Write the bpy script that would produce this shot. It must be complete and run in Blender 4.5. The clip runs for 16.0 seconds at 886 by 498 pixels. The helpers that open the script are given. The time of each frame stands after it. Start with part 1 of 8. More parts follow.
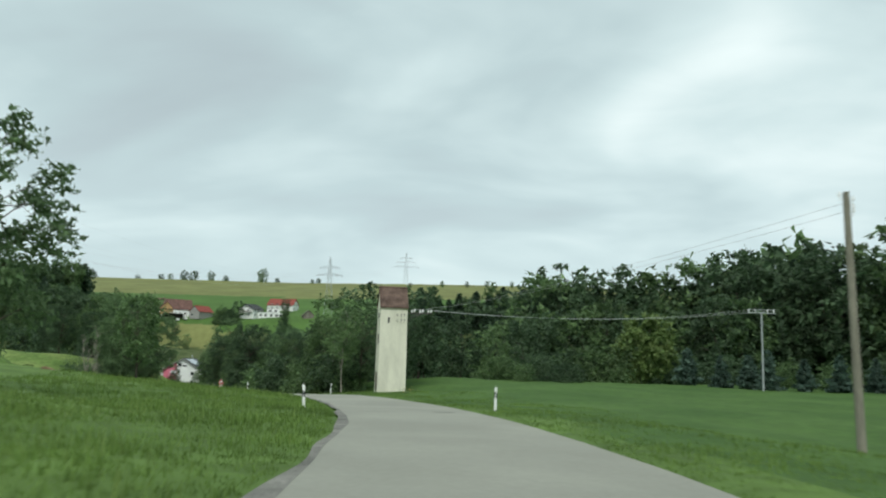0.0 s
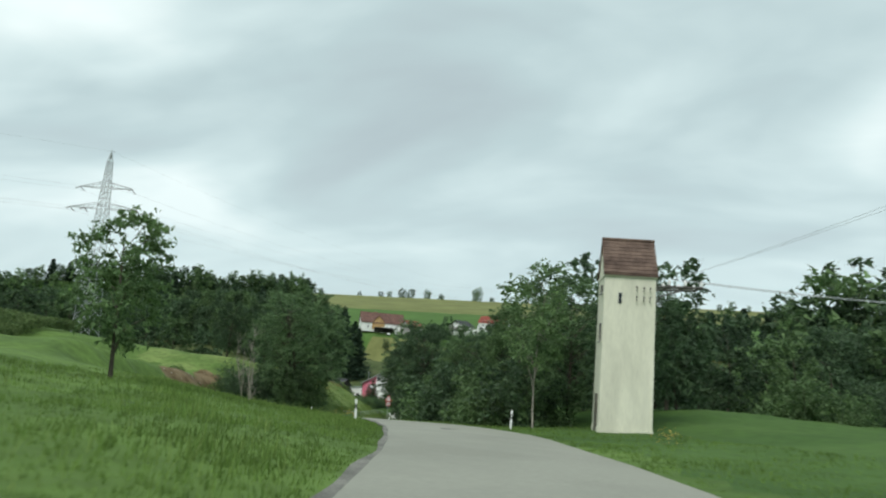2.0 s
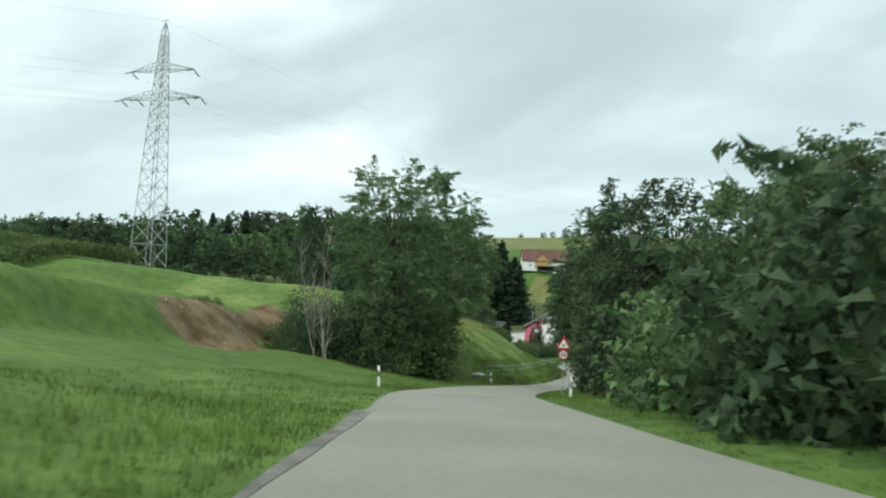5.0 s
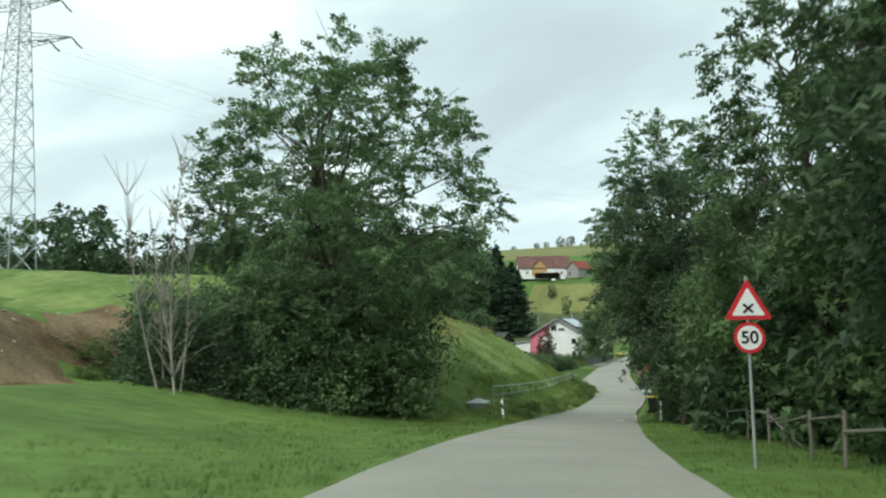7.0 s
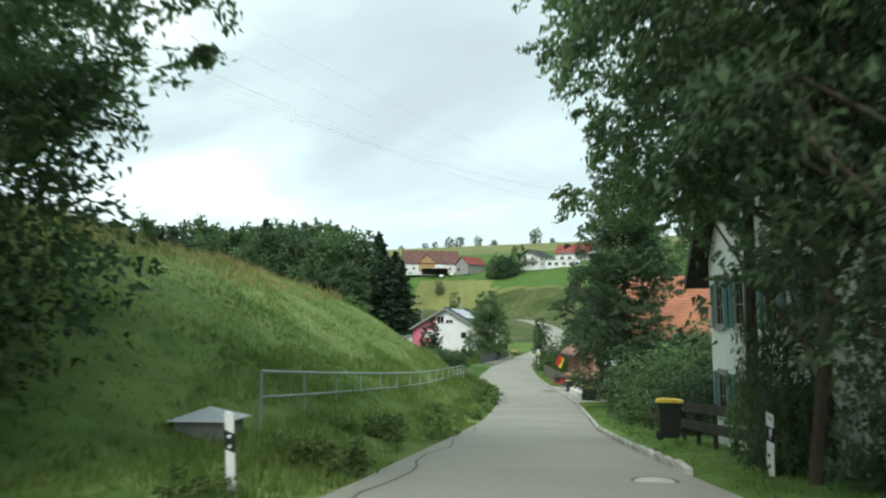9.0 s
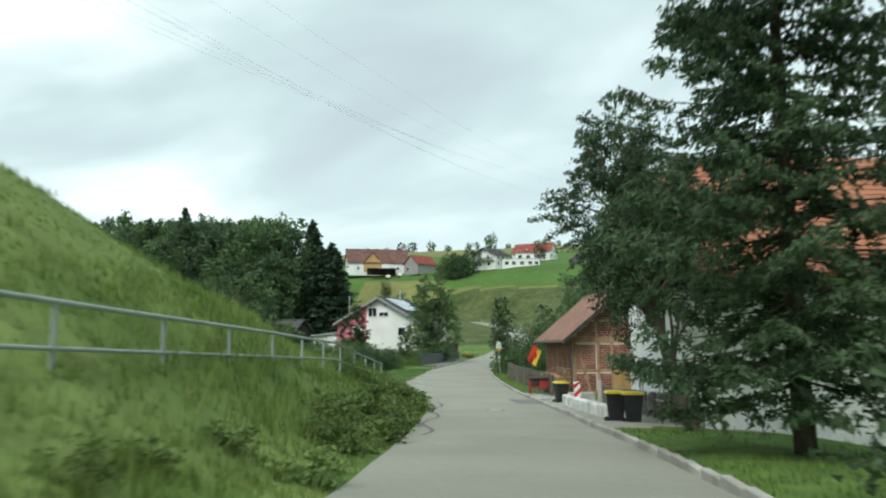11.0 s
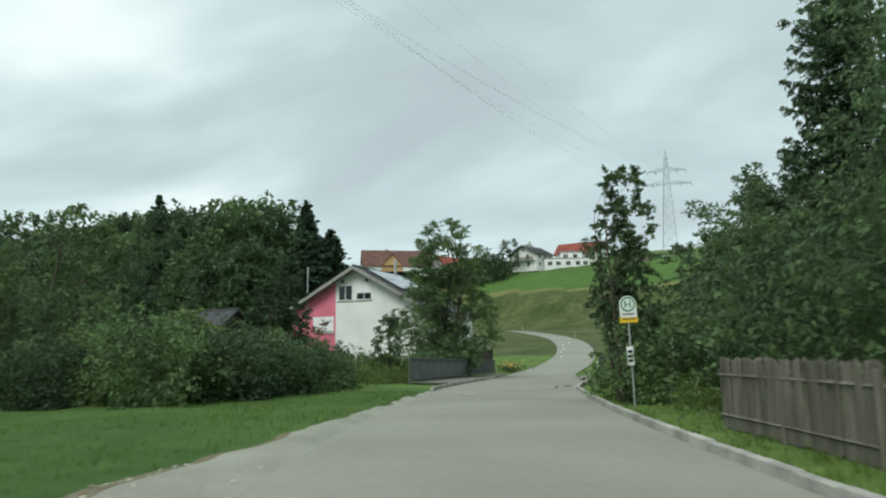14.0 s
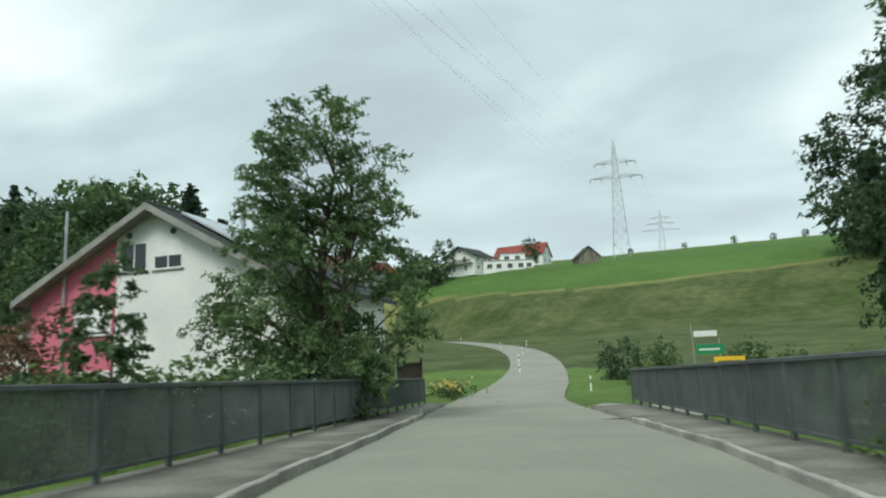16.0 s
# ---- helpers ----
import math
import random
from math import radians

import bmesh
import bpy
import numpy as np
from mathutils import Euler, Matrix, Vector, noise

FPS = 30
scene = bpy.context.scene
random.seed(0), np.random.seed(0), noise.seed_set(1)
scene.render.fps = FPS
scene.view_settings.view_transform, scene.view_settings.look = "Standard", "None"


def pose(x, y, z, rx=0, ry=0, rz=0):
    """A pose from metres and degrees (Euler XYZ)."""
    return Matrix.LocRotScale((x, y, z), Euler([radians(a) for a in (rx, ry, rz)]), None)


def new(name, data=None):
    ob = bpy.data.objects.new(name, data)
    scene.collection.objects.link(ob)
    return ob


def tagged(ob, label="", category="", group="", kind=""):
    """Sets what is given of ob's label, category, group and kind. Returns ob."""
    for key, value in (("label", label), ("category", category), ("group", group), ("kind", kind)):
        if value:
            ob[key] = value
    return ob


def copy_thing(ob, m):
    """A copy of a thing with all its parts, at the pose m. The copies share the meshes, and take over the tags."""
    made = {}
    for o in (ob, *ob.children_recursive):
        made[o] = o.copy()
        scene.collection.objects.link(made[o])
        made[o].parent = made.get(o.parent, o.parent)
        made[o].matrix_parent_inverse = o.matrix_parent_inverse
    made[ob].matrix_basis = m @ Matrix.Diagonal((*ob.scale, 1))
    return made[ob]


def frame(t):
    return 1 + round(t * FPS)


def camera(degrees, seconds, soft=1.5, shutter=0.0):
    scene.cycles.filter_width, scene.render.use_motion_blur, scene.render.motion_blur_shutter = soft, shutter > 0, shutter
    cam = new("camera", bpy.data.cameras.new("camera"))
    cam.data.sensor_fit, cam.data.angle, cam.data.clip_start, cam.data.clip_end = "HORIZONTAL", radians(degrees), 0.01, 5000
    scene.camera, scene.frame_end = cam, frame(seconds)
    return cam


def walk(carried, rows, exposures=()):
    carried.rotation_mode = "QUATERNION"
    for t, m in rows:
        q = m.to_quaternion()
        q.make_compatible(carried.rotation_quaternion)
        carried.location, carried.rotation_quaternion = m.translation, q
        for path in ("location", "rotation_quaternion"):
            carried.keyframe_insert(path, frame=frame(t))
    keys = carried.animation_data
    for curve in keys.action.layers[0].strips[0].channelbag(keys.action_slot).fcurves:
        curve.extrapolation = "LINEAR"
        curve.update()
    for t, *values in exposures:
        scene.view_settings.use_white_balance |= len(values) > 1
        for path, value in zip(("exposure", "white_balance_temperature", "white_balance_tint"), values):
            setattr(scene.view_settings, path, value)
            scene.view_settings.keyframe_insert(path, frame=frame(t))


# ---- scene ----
cam = camera(60.5, 16.0, soft=2.1, shutter=0.22)
PATH = [  # seconds, x, y, z, yaw, pitch, roll
    (0.0, 0.000, 0.000, 1.300, -0.20, 7.95, -1.65),
    (0.5, -0.029, 10.038, 0.958, 3.07, 7.88, -1.82),
    (1.0, -0.601, 19.483, 0.645, 6.71, 8.04, -2.17),
    (1.5, -1.628, 28.348, 0.357, 11.02, 8.13, -2.87),
    (2.0, -3.140, 36.642, 0.058, 15.88, 8.97, -4.33),
    (2.5, -5.260, 45.024, -0.254, 19.80, 9.31, -4.68),
    (3.0, -7.694, 53.481, -0.530, 23.40, 6.64, -3.99),
    (3.5, -10.580, 61.810, -0.805, 26.52, 4.85, -4.72),
    (4.0, -13.788, 69.933, -1.248, 26.79, 4.33, -4.29),
    (6.5, -32.764, 109.454, -4.109, 30.08, 4.71, -0.24),
    (7.0, -35.725, 116.317, -4.734, 28.00, 5.92, 0.71),
    (7.5, -38.598, 123.127, -5.435, 26.08, 5.94, 0.64),
    (8.0, -41.277, 130.083, -6.114, 24.33, 5.78, -0.16),
    (8.5, -43.634, 137.232, -6.750, 21.63, 5.64, 0.22),
    (9.0, -45.910, 144.647, -7.443, 19.56, 6.20, 0.22),
    (9.5, -47.937, 152.167, -8.162, 18.67, 6.15, 0.43),
    (12.0, -57.475, 192.813, -10.921, 15.34, 7.73, 0.18),
    (12.5, -59.590, 200.756, -11.285, 16.48, 7.94, -0.27),
    (13.0, -61.683, 208.681, -11.537, 17.31, 8.79, -0.18),
    (13.5, -64.010, 216.730, -11.678, 18.35, 9.09, -0.20),
    (14.0, -66.546, 224.886, -11.687, 18.80, 8.65, 0.71),
    (14.5, -68.952, 232.889, -11.641, 17.80, 9.34, 1.30),
    (15.0, -71.206, 240.884, -11.600, 16.17, 9.76, 2.13),
    (15.5, -73.056, 248.649, -11.590, 14.81, 10.57, 2.19),
    (16.0, -74.646, 256.540, -11.440, 14.01, 9.80, 2.33),
]
walk(cam, [(t, pose(x, y, z, 90 + pitch, roll, yaw)) for t, x, y, z, yaw, pitch, roll in PATH],
     exposures=[(0.0, 0.0), (3.0, 0.02), (4.0, 0.22), (6.5, 0.18), (7.0, 0.32), (7.5, 0.44), (8.0, 0.55), (8.5, 0.55), (9.0, 0.42), (9.5, 0.3), (12.0, 0.26), (12.5, 0.18), (13.0, 0.05), (14.0, 0.0), (15.0, 0.05), (16.0, 0.08)])

# ---- light ----
world = bpy.data.worlds.new("overcast_sky")
scene.world = world
world.use_nodes = True
SUN_UP, SUN_TURN = radians(50), radians(190)


def sky_nodes():
    nt = world.node_tree
    nt.nodes.clear()
    N, L = nt.nodes.new, nt.links.new
    out, back = N("ShaderNodeOutputWorld"), N("ShaderNodeBackground")
    sky = N("ShaderNodeTexSky")
    sky.sky_type, sky.sun_disc = "NISHITA", False
    sky.sun_elevation, sky.sun_rotation = SUN_UP, SUN_TURN
    coord, sep = N("ShaderNodeTexCoord"), N("ShaderNodeSeparateXYZ")
    L(coord.outputs["Generated"], sep.inputs[0])
    # cloud layer seen in perspective: direction divided by its height
    up = N("ShaderNodeMath"); up.operation = "ADD"; up.inputs[1].default_value = 0.30
    L(sep.outputs["Z"], up.inputs[0])
    mx = N("ShaderNodeMath"); mx.operation = "MAXIMUM"; mx.inputs[1].default_value = 0.12
    L(up.outputs[0], mx.inputs[0])
    div = N("ShaderNodeVectorMath"); div.operation = "DIVIDE"
    comb = N("ShaderNodeCombineXYZ")
    for i in range(3):
        L(mx.outputs[0], comb.inputs[i])
    L(coord.outputs["Generated"], div.inputs[0])
    L(comb.outputs[0], div.inputs[1])
    mp = N("ShaderNodeMapping"); mp.inputs["Rotation"].default_value = (0, 0, radians(20)); mp.inputs["Scale"].default_value = (1.0, 1.55, 1.0)
    mp.inputs["Location"].default_value = (1.37, 0.4, 0)
    L(div.outputs[0], mp.inputs[0])
    big = N("ShaderNodeTexNoise"); big.inputs["Scale"].default_value = 1.15; big.inputs["Detail"].default_value = 3.5; big.inputs["Roughness"].default_value = 0.5; big.inputs["Distortion"].default_value = 0.5
    fine = N("ShaderNodeTexNoise"); fine.inputs["Scale"].default_value = 3.4; fine.inputs["Detail"].default_value = 4; fine.inputs["Roughness"].default_value = 0.55; fine.inputs["Distortion"].default_value = 0.4
    L(mp.outputs[0], big.inputs["Vector"]); L(mp.outputs[0], fine.inputs["Vector"])
    mixn = N("ShaderNodeMix"); mixn.inputs[0].default_value = 0.12
    L(big.outputs[0], mixn.inputs[2]); L(fine.outputs[0], mixn.inputs[3])
    ramp = N("ShaderNodeValToRGB")
    cr = ramp.color_ramp
    cr.elements[0].position, cr.elements[0].color = 0.34, (0.395, 0.480, 0.500, 1)
    cr.elements[1].position, cr.elements[1].color = 0.70, (0.80, 0.90, 0.885, 1)
    e = cr.elements.new(0.45); e.color = (0.445, 0.560, 0.572, 1)
    e = cr.elements.new(0.56); e.color = (0.570, 0.695, 0.697, 1)
    L(mixn.outputs[0], ramp.inputs[0])
    # towards the horizon the layer closes to an even pale grey
    hz = N("ShaderNodeMapRange"); hz.inputs["From Min"].default_value = 0.0; hz.inputs["From Max"].default_value = 0.30
    hz.inputs["To Min"].default_value = 0.75; hz.inputs["To Max"].default_value = 0.0
    L(sep.outputs["Z"], hz.inputs["Value"])
    flat = N("ShaderNodeMix"); flat.data_type = "RGBA"; flat.inputs[7].default_value = (0.548, 0.675, 0.69, 1)
    L(hz.outputs[0], flat.inputs[0]); L(ramp.outputs[0], flat.inputs[6])
    # a little of the clear sky's colour shines through
    thin = N("ShaderNodeVectorMath"); thin.operation = "SCALE"; thin.inputs["Scale"].default_value = 0.07
    L(sky.outputs[0], thin.inputs[0])
    mix = N("ShaderNodeMix"); mix.data_type = "RGBA"; mix.inputs[0].default_value = 0.93
    L(thin.outputs[0], mix.inputs[6]); L(flat.outputs[2], mix.inputs[7])
    L(mix.outputs[2], back.inputs[0])
    back.inputs[1].default_value = 1.24
    L(back.outputs[0], out.inputs[0])


sky_nodes()
sun = new("sun", bpy.data.lights.new("sun", "SUN"))
sun.data.energy, sun.data.angle, sun.data.color = 1.9, radians(25), (1.0, 0.97, 0.92)
sun.matrix_world = pose(0, 0, 60, 40, 0, -10)


# ---- materials ----
def mat(name, base, rough=0.8, spec=0.3, metal=0.0, scale=3.0, var=0.25, fine=40.0, fvar=0.15, bump=0.2, bscale=60.0, tint=None, island=0.0, obj=0.0, stretch=None, trans=0.0):
    """Principled material with two scales of variation. tint: second colour for the coarse scale."""
    m = bpy.data.materials.new(name)
    m.use_nodes = True
    nt = m.node_tree
    N, L = nt.nodes.new, nt.links.new
    bs = nt.nodes["Principled BSDF"]
    bs.inputs["Roughness"].default_value, bs.inputs["Metallic"].default_value = rough, metal
    bs.inputs["Specular IOR Level"].default_value = spec
    geo, mp = N("ShaderNodeNewGeometry"), N("ShaderNodeMapping")
    L(geo.outputs["Position"], mp.inputs[0])
    if stretch:
        mp.inputs["Scale"].default_value = stretch
    n1, n2 = N("ShaderNodeTexNoise"), N("ShaderNodeTexNoise")
    n1.inputs["Scale"].default_value, n1.inputs["Detail"].default_value = 1.0 / scale, 4
    n2.inputs["Scale"].default_value, n2.inputs["Detail"].default_value = fine, 3
    L(mp.outputs[0], n1.inputs["Vector"]); L(mp.outputs[0], n2.inputs["Vector"])
    r = N("ShaderNodeValToRGB")
    lo = [c * (1 - var) for c in base]
    hi = list(tint) if tint else [min(1, c * (1 + var)) for c in base]
    r.color_ramp.elements[0].position, r.color_ramp.elements[0].color = 0.35, (*lo, 1)
    r.color_ramp.elements[1].position, r.color_ramp.elements[1].color = 0.65, (*hi, 1)
    L(n1.outputs[0], r.inputs[0])
    mr = N("ShaderNodeMapRange")
    mr.inputs["From Min"].default_value, mr.inputs["From Max"].default_value = 0.3, 0.7
    mr.inputs["To Min"].default_value, mr.inputs["To Max"].default_value = 1 - fvar, 1 + fvar
    L(n2.outputs[0], mr.inputs[0])
    val = mr.outputs[0]
    for amount, socket in ((island, geo.outputs["Random Per Island"]), (obj, None)):
        if amount:
            if socket is None:
                socket = N("ShaderNodeObjectInfo").outputs["Random"]
            m2 = N("ShaderNodeMapRange")
            m2.inputs["To Min"].default_value, m2.inputs["To Max"].default_value = 1 - amount, 1 + amount
            L(socket, m2.inputs[0])
            mu = N("ShaderNodeMath"); mu.operation = "MULTIPLY"
            L(val, mu.inputs[0]); L(m2.outputs[0], mu.inputs[1])
            val = mu.outputs[0]
    sc = N("ShaderNodeVectorMath"); sc.operation = "SCALE"
    L(r.outputs[0], sc.inputs[0]); L(val, sc.inputs["Scale"])
    L(sc.outputs[0], bs.inputs["Base Color"])
    if bump:
        n3, b = N("ShaderNodeTexNoise"), N("ShaderNodeBump")
        n3.inputs["Scale"].default_value, n3.inputs["Detail"].default_value = bscale, 4
        L(mp.outputs[0], n3.inputs["Vector"])
        b.inputs["Strength"].default_value, b.inputs["Distance"].default_value = bump, 0.02
        L(n3.outputs[0], b.inputs["Height"]); L(b.outputs[0], bs.inputs["Normal"])
    if trans:
        tr, ms = N("ShaderNodeBsdfTranslucent"), N("ShaderNodeMixShader")
        ms.inputs[0].default_value = trans
        L(sc.outputs[0], tr.inputs[0]); L(bs.outputs[0], ms.inputs[1]); L(tr.outputs[0], ms.inputs[2])
        L(ms.outputs[0], nt.nodes["Material Output"].inputs[0])
    return m


def glass_mat():
    m = bpy.data.materials.new("window_glass")
    m.use_nodes = True
    bs = m.node_tree.nodes["Principled BSDF"]
    bs.inputs["Base Color"].default_value = (0.018, 0.022, 0.025, 1)
    bs.inputs["Roughness"].default_value, bs.inputs["Specular IOR Level"].default_value = 0.06, 0.6
    return m


ASPHALT = mat("worn_asphalt", (0.281, 0.283, 0.238), 0.9, 0.25, scale=4, var=0.08, fine=7, fvar=0.05, bump=0.35, bscale=90)
PATCH = mat("repair_asphalt", (0.19, 0.19, 0.18), 0.88, 0.25, scale=1.5, var=0.15, fine=30, fvar=0.12, bump=0.3, bscale=90)
PAVING = mat("bridge_paving", (0.20, 0.195, 0.17), 0.92, 0.2, scale=1.4, var=0.25, fine=14, fvar=0.15, bump=0.35, bscale=60, tint=(0.26, 0.26, 0.22))
WHITEWASH = mat("white_washed_concrete", (0.62, 0.63, 0.60), 0.9, 0.2, scale=0.7, var=0.2, fine=12, fvar=0.12, bump=0.5, bscale=14)
CRUMBLE = mat("crumbling_edge", (0.19, 0.186, 0.165), 0.92, 0.2, scale=0.9, var=0.3, fine=20, fvar=0.25, bump=0.6, bscale=50)
ASPHALT_DARK = mat("tar_patch", (0.12, 0.12, 0.118), 0.85, 0.3, scale=1.2, var=0.2, fine=30, fvar=0.15, bump=0.3, bscale=90)
GRASS = mat("meadow_grass", (0.093, 0.162, 0.039), 0.9, 0.15, scale=9, var=0.2, fine=1.1, fvar=0.22, bump=0.6, bscale=9, tint=(0.115, 0.19, 0.045))
BLADES = mat("grass_blades", (0.132, 0.214, 0.054), 0.75, 0.2, scale=4, var=0.2, fine=2.0, fvar=0.15, bump=0, island=0.3, tint=(0.17, 0.27, 0.065), trans=0.45)
DRYBLADES = mat("dry_grass", (0.32, 0.27, 0.12), 0.8, 0.2, scale=3, var=0.3, fine=3, fvar=0.2, bump=0, island=0.3, trans=0.2)
STUBBLE = mat("stubble_field", (0.165, 0.18, 0.065), 0.9, 0.15, scale=30, var=0.15, fine=0.3, fvar=0.1, bump=0.3, bscale=5)
ROUGH_GRASS = mat("rough_pasture", (0.066, 0.100, 0.030), 0.9, 0.15, scale=9, var=0.2, fine=0.45, fvar=0.24, bump=0.5, bscale=5, tint=(0.100, 0.120, 0.048))
FIELD = mat("mown_field", (0.075, 0.145, 0.034), 0.9, 0.15, scale=25, var=0.12, fine=0.5, fvar=0.10, bump=0.4, bscale=6)
# yellower bank grass, its colours also lightened to offset the slope's self-shading
LIT_HAY = mat("lit_hay_grass", (0.118, 0.198, 0.050), 0.9, 0.15, scale=5, var=0.2, fine=1.1, fvar=0.22, bump=0.6, bscale=9, tint=(0.178, 0.238, 0.074))
LIT_HAYBLADES = mat("lit_hay_blades", (0.165, 0.268, 0.064), 0.75, 0.2, scale=3, var=0.22, fine=2.0, fvar=0.15, bump=0, island=0.3, tint=(0.24, 0.32, 0.095), trans=0.5)
CLOVER = mat("clover_meadow", (0.055, 0.115, 0.026), 0.9, 0.15, scale=9, var=0.14, fine=1.4, fvar=0.16, bump=0.5, bscale=8, tint=(0.074, 0.138, 0.034))
SOIL = mat("bare_soil", (0.155, 0.105, 0.052), 0.95, 0.15, scale=2.5, var=0.35, fine=5, fvar=0.25, bump=0.8, bscale=7, tint=(0.235, 0.178, 0.105))
DIRT = mat("trodden_dirt", (0.235, 0.20, 0.135), 0.95, 0.15, scale=0.7, var=0.3, fine=14, fvar=0.2, bump=0.5, bscale=30, tint=(0.17, 0.17, 0.09))
GRAVEL = mat("gravel", (0.295, 0.30, 0.25), 0.95, 0.2, scale=1.6, var=0.13, fine=26, fvar=0.14, bump=0.35, bscale=45)
STONES = mat("loose_stone", (0.34, 0.34, 0.29), 0.9, 0.2, scale=0.3, var=0.2, fine=30, fvar=0.15, bump=0.2, island=0.6)
CONCRETE = mat("concrete", (0.36, 0.36, 0.33), 0.9, 0.25, scale=1.2, var=0.2, fine=15, fvar=0.1, bump=0.3)
KERB = mat("kerb_stone", (0.36, 0.355, 0.32), 0.9, 0.25, scale=1.0, var=0.25, fine=20, fvar=0.15, bump=0.3, obj=0.12)
PLASTER = mat("cream_plaster", (0.66, 0.65, 0.53), 0.92, 0.2, scale=1.6, var=0.10, fine=6, fvar=0.06, bump=0.15, bscale=40, stretch=(1.6, 1.6, 0.35))
WHITE = mat("white_render", (0.78, 0.80, 0.77), 0.9, 0.2, scale=2.5, var=0.06, fine=8, fvar=0.04, bump=0.12, bscale=40)
PINK = mat("pink_render", (0.70, 0.20, 0.275), 0.9, 0.2, scale=2.5, var=0.10, fine=8, fvar=0.06, bump=0.12, bscale=40)
TILE_OLD = mat("old_roof_tiles", (0.115, 0.075, 0.062), 0.85, 0.25, scale=0.8, var=0.35, fine=12, fvar=0.2, bump=0.3, bscale=30, island=0.18, tint=(0.175, 0.12, 0.095))
TILE_RED = mat("red_roof_tiles", (0.26, 0.068, 0.052), 0.8, 0.3, scale=1.5, var=0.2, fine=12, fvar=0.12, bump=0.3, bscale=25, island=0.15)
TILE_ORANGE = mat("orange_roof_tiles", (0.36, 0.155, 0.09), 0.8, 0.3, scale=1.5, var=0.2, fine=12, fvar=0.12, bump=0.3, bscale=25, island=0.15)
TILE_BROWN = mat("brown_roof_tiles", (0.15, 0.085, 0.07), 0.85, 0.25, scale=2.0, var=0.25, fine=10, fvar=0.15, bump=0.3, bscale=20, island=0.15)
TILE_CLAY = mat("clay_roof_tiles", (0.34, 0.19, 0.14), 0.8, 0.3, scale=1.0, var=0.2, fine=12, fvar=0.12, bump=0.25, bscale=30, island=0.14, obj=0.14)
TILE_DARK = mat("dark_roof_tiles", (0.055, 0.058, 0.06), 0.7, 0.4, scale=1.5, var=0.25, fine=12, fvar=0.15, bump=0.3, bscale=25, island=0.15)
BRICK = mat("red_brick", (0.245, 0.092, 0.068), 0.88, 0.2, scale=0.5, var=0.25, fine=30, fvar=0.2, bump=0.4, bscale=50, obj=0.28, island=0.22)
MORTAR = mat("lime_mortar", (0.62, 0.54, 0.44), 0.95, 0.15, scale=0.8, var=0.15, fine=30, fvar=0.12, bump=0.4, bscale=60)
TIMBER = mat("brown_timber", (0.37, 0.235, 0.150), 0.8, 0.25, scale=0.5, var=0.25, fine=14, fvar=0.2, bump=0.4, bscale=30, obj=0.15, stretch=(1, 1, 0.25))
WOOD_GREY = mat("weathered_wood", (0.15, 0.14, 0.115), 0.9, 0.2, scale=0.6, var=0.3, fine=18, fvar=0.2, bump=0.5, bscale=30, obj=0.25, stretch=(1, 1, 0.15))
LOG = mat("split_log", (0.30, 0.22, 0.14), 0.9, 0.2, scale=0.3, var=0.3, fine=30, fvar=0.25, bump=0.5, bscale=40, obj=0.35)
CLADDING = mat("weathered_cladding", (0.115, 0.118, 0.118), 0.9, 0.2, scale=0.6, var=0.3, fine=18, fvar=0.2, bump=0.5, bscale=30, obj=0.3, stretch=(1, 1, 0.15))
WOOD_DARK = mat("dark_stained_wood", (0.045, 0.042, 0.036), 0.85, 0.25, scale=0.6, var=0.3, fine=18, fvar=0.2, bump=0.4, bscale=30, stretch=(1, 1, 0.2))
DOORWOOD = mat("light_oak", (0.46, 0.30, 0.13), 0.6, 0.35, scale=0.5, var=0.18, fine=16, fvar=0.14, bump=0.2, bscale=30, stretch=(1, 1, 0.12))
FIREWOOD = mat("split_firewood", (0.34, 0.22, 0.12), 0.9, 0.2, scale=0.3, var=0.3, fine=20, fvar=0.2, bump=0.4, island=0.4)
POLEWOOD = mat("pole_wood", (0.20, 0.19, 0.15), 0.9, 0.2, scale=0.8, var=0.25, fine=14, fvar=0.2, bump=0.4, bscale=25, stretch=(1, 1, 0.15))
PLASTIC_W = mat("white_plastic", (0.80, 0.81, 0.80), 0.45, 0.4, scale=0.4, var=0.06, fine=20, fvar=0.04, bump=0.05)
PLASTIC_B = mat("black_plastic", (0.018, 0.018, 0.02), 0.45, 0.4, scale=0.4, var=0.2, fine=30, fvar=0.15, bump=0.1)
BIN_BODY = mat("bin_plastic", (0.022, 0.025, 0.028), 0.5, 0.4, scale=0.5, var=0.25, fine=30, fvar=0.15, bump=0.15)
YELLOW = mat("yellow_plastic", (0.80, 0.60, 0.05), 0.5, 0.4, scale=0.4, var=0.12, fine=20, fvar=0.06, bump=0.08)
REFLECT = mat("reflector", (0.75, 0.78, 0.75), 0.25, 0.6, scale=0.2, var=0.1, fine=30, fvar=0.1, bump=0.05)
STEEL = mat("galvanised_steel", (0.40, 0.43, 0.43), 0.5, 0.5, metal=0.5, scale=0.8, var=0.15, fine=20, fvar=0.1, bump=0.08)
STEEL_GREEN = mat("grey_green_paint", (0.33, 0.40, 0.365), 0.55, 0.4, scale=0.6, var=0.15, fine=25, fvar=0.12, bump=0.1)
RAIL = mat("dark_rail_paint", (0.095, 0.110, 0.110), 0.55, 0.4, scale=0.8, var=0.2, fine=25, fvar=0.12, bump=0.1)
IRON = mat("cast_iron", (0.12, 0.115, 0.105), 0.7, 0.4, metal=0.3, scale=0.3, var=0.2, fine=30, fvar=0.2, bump=0.3)
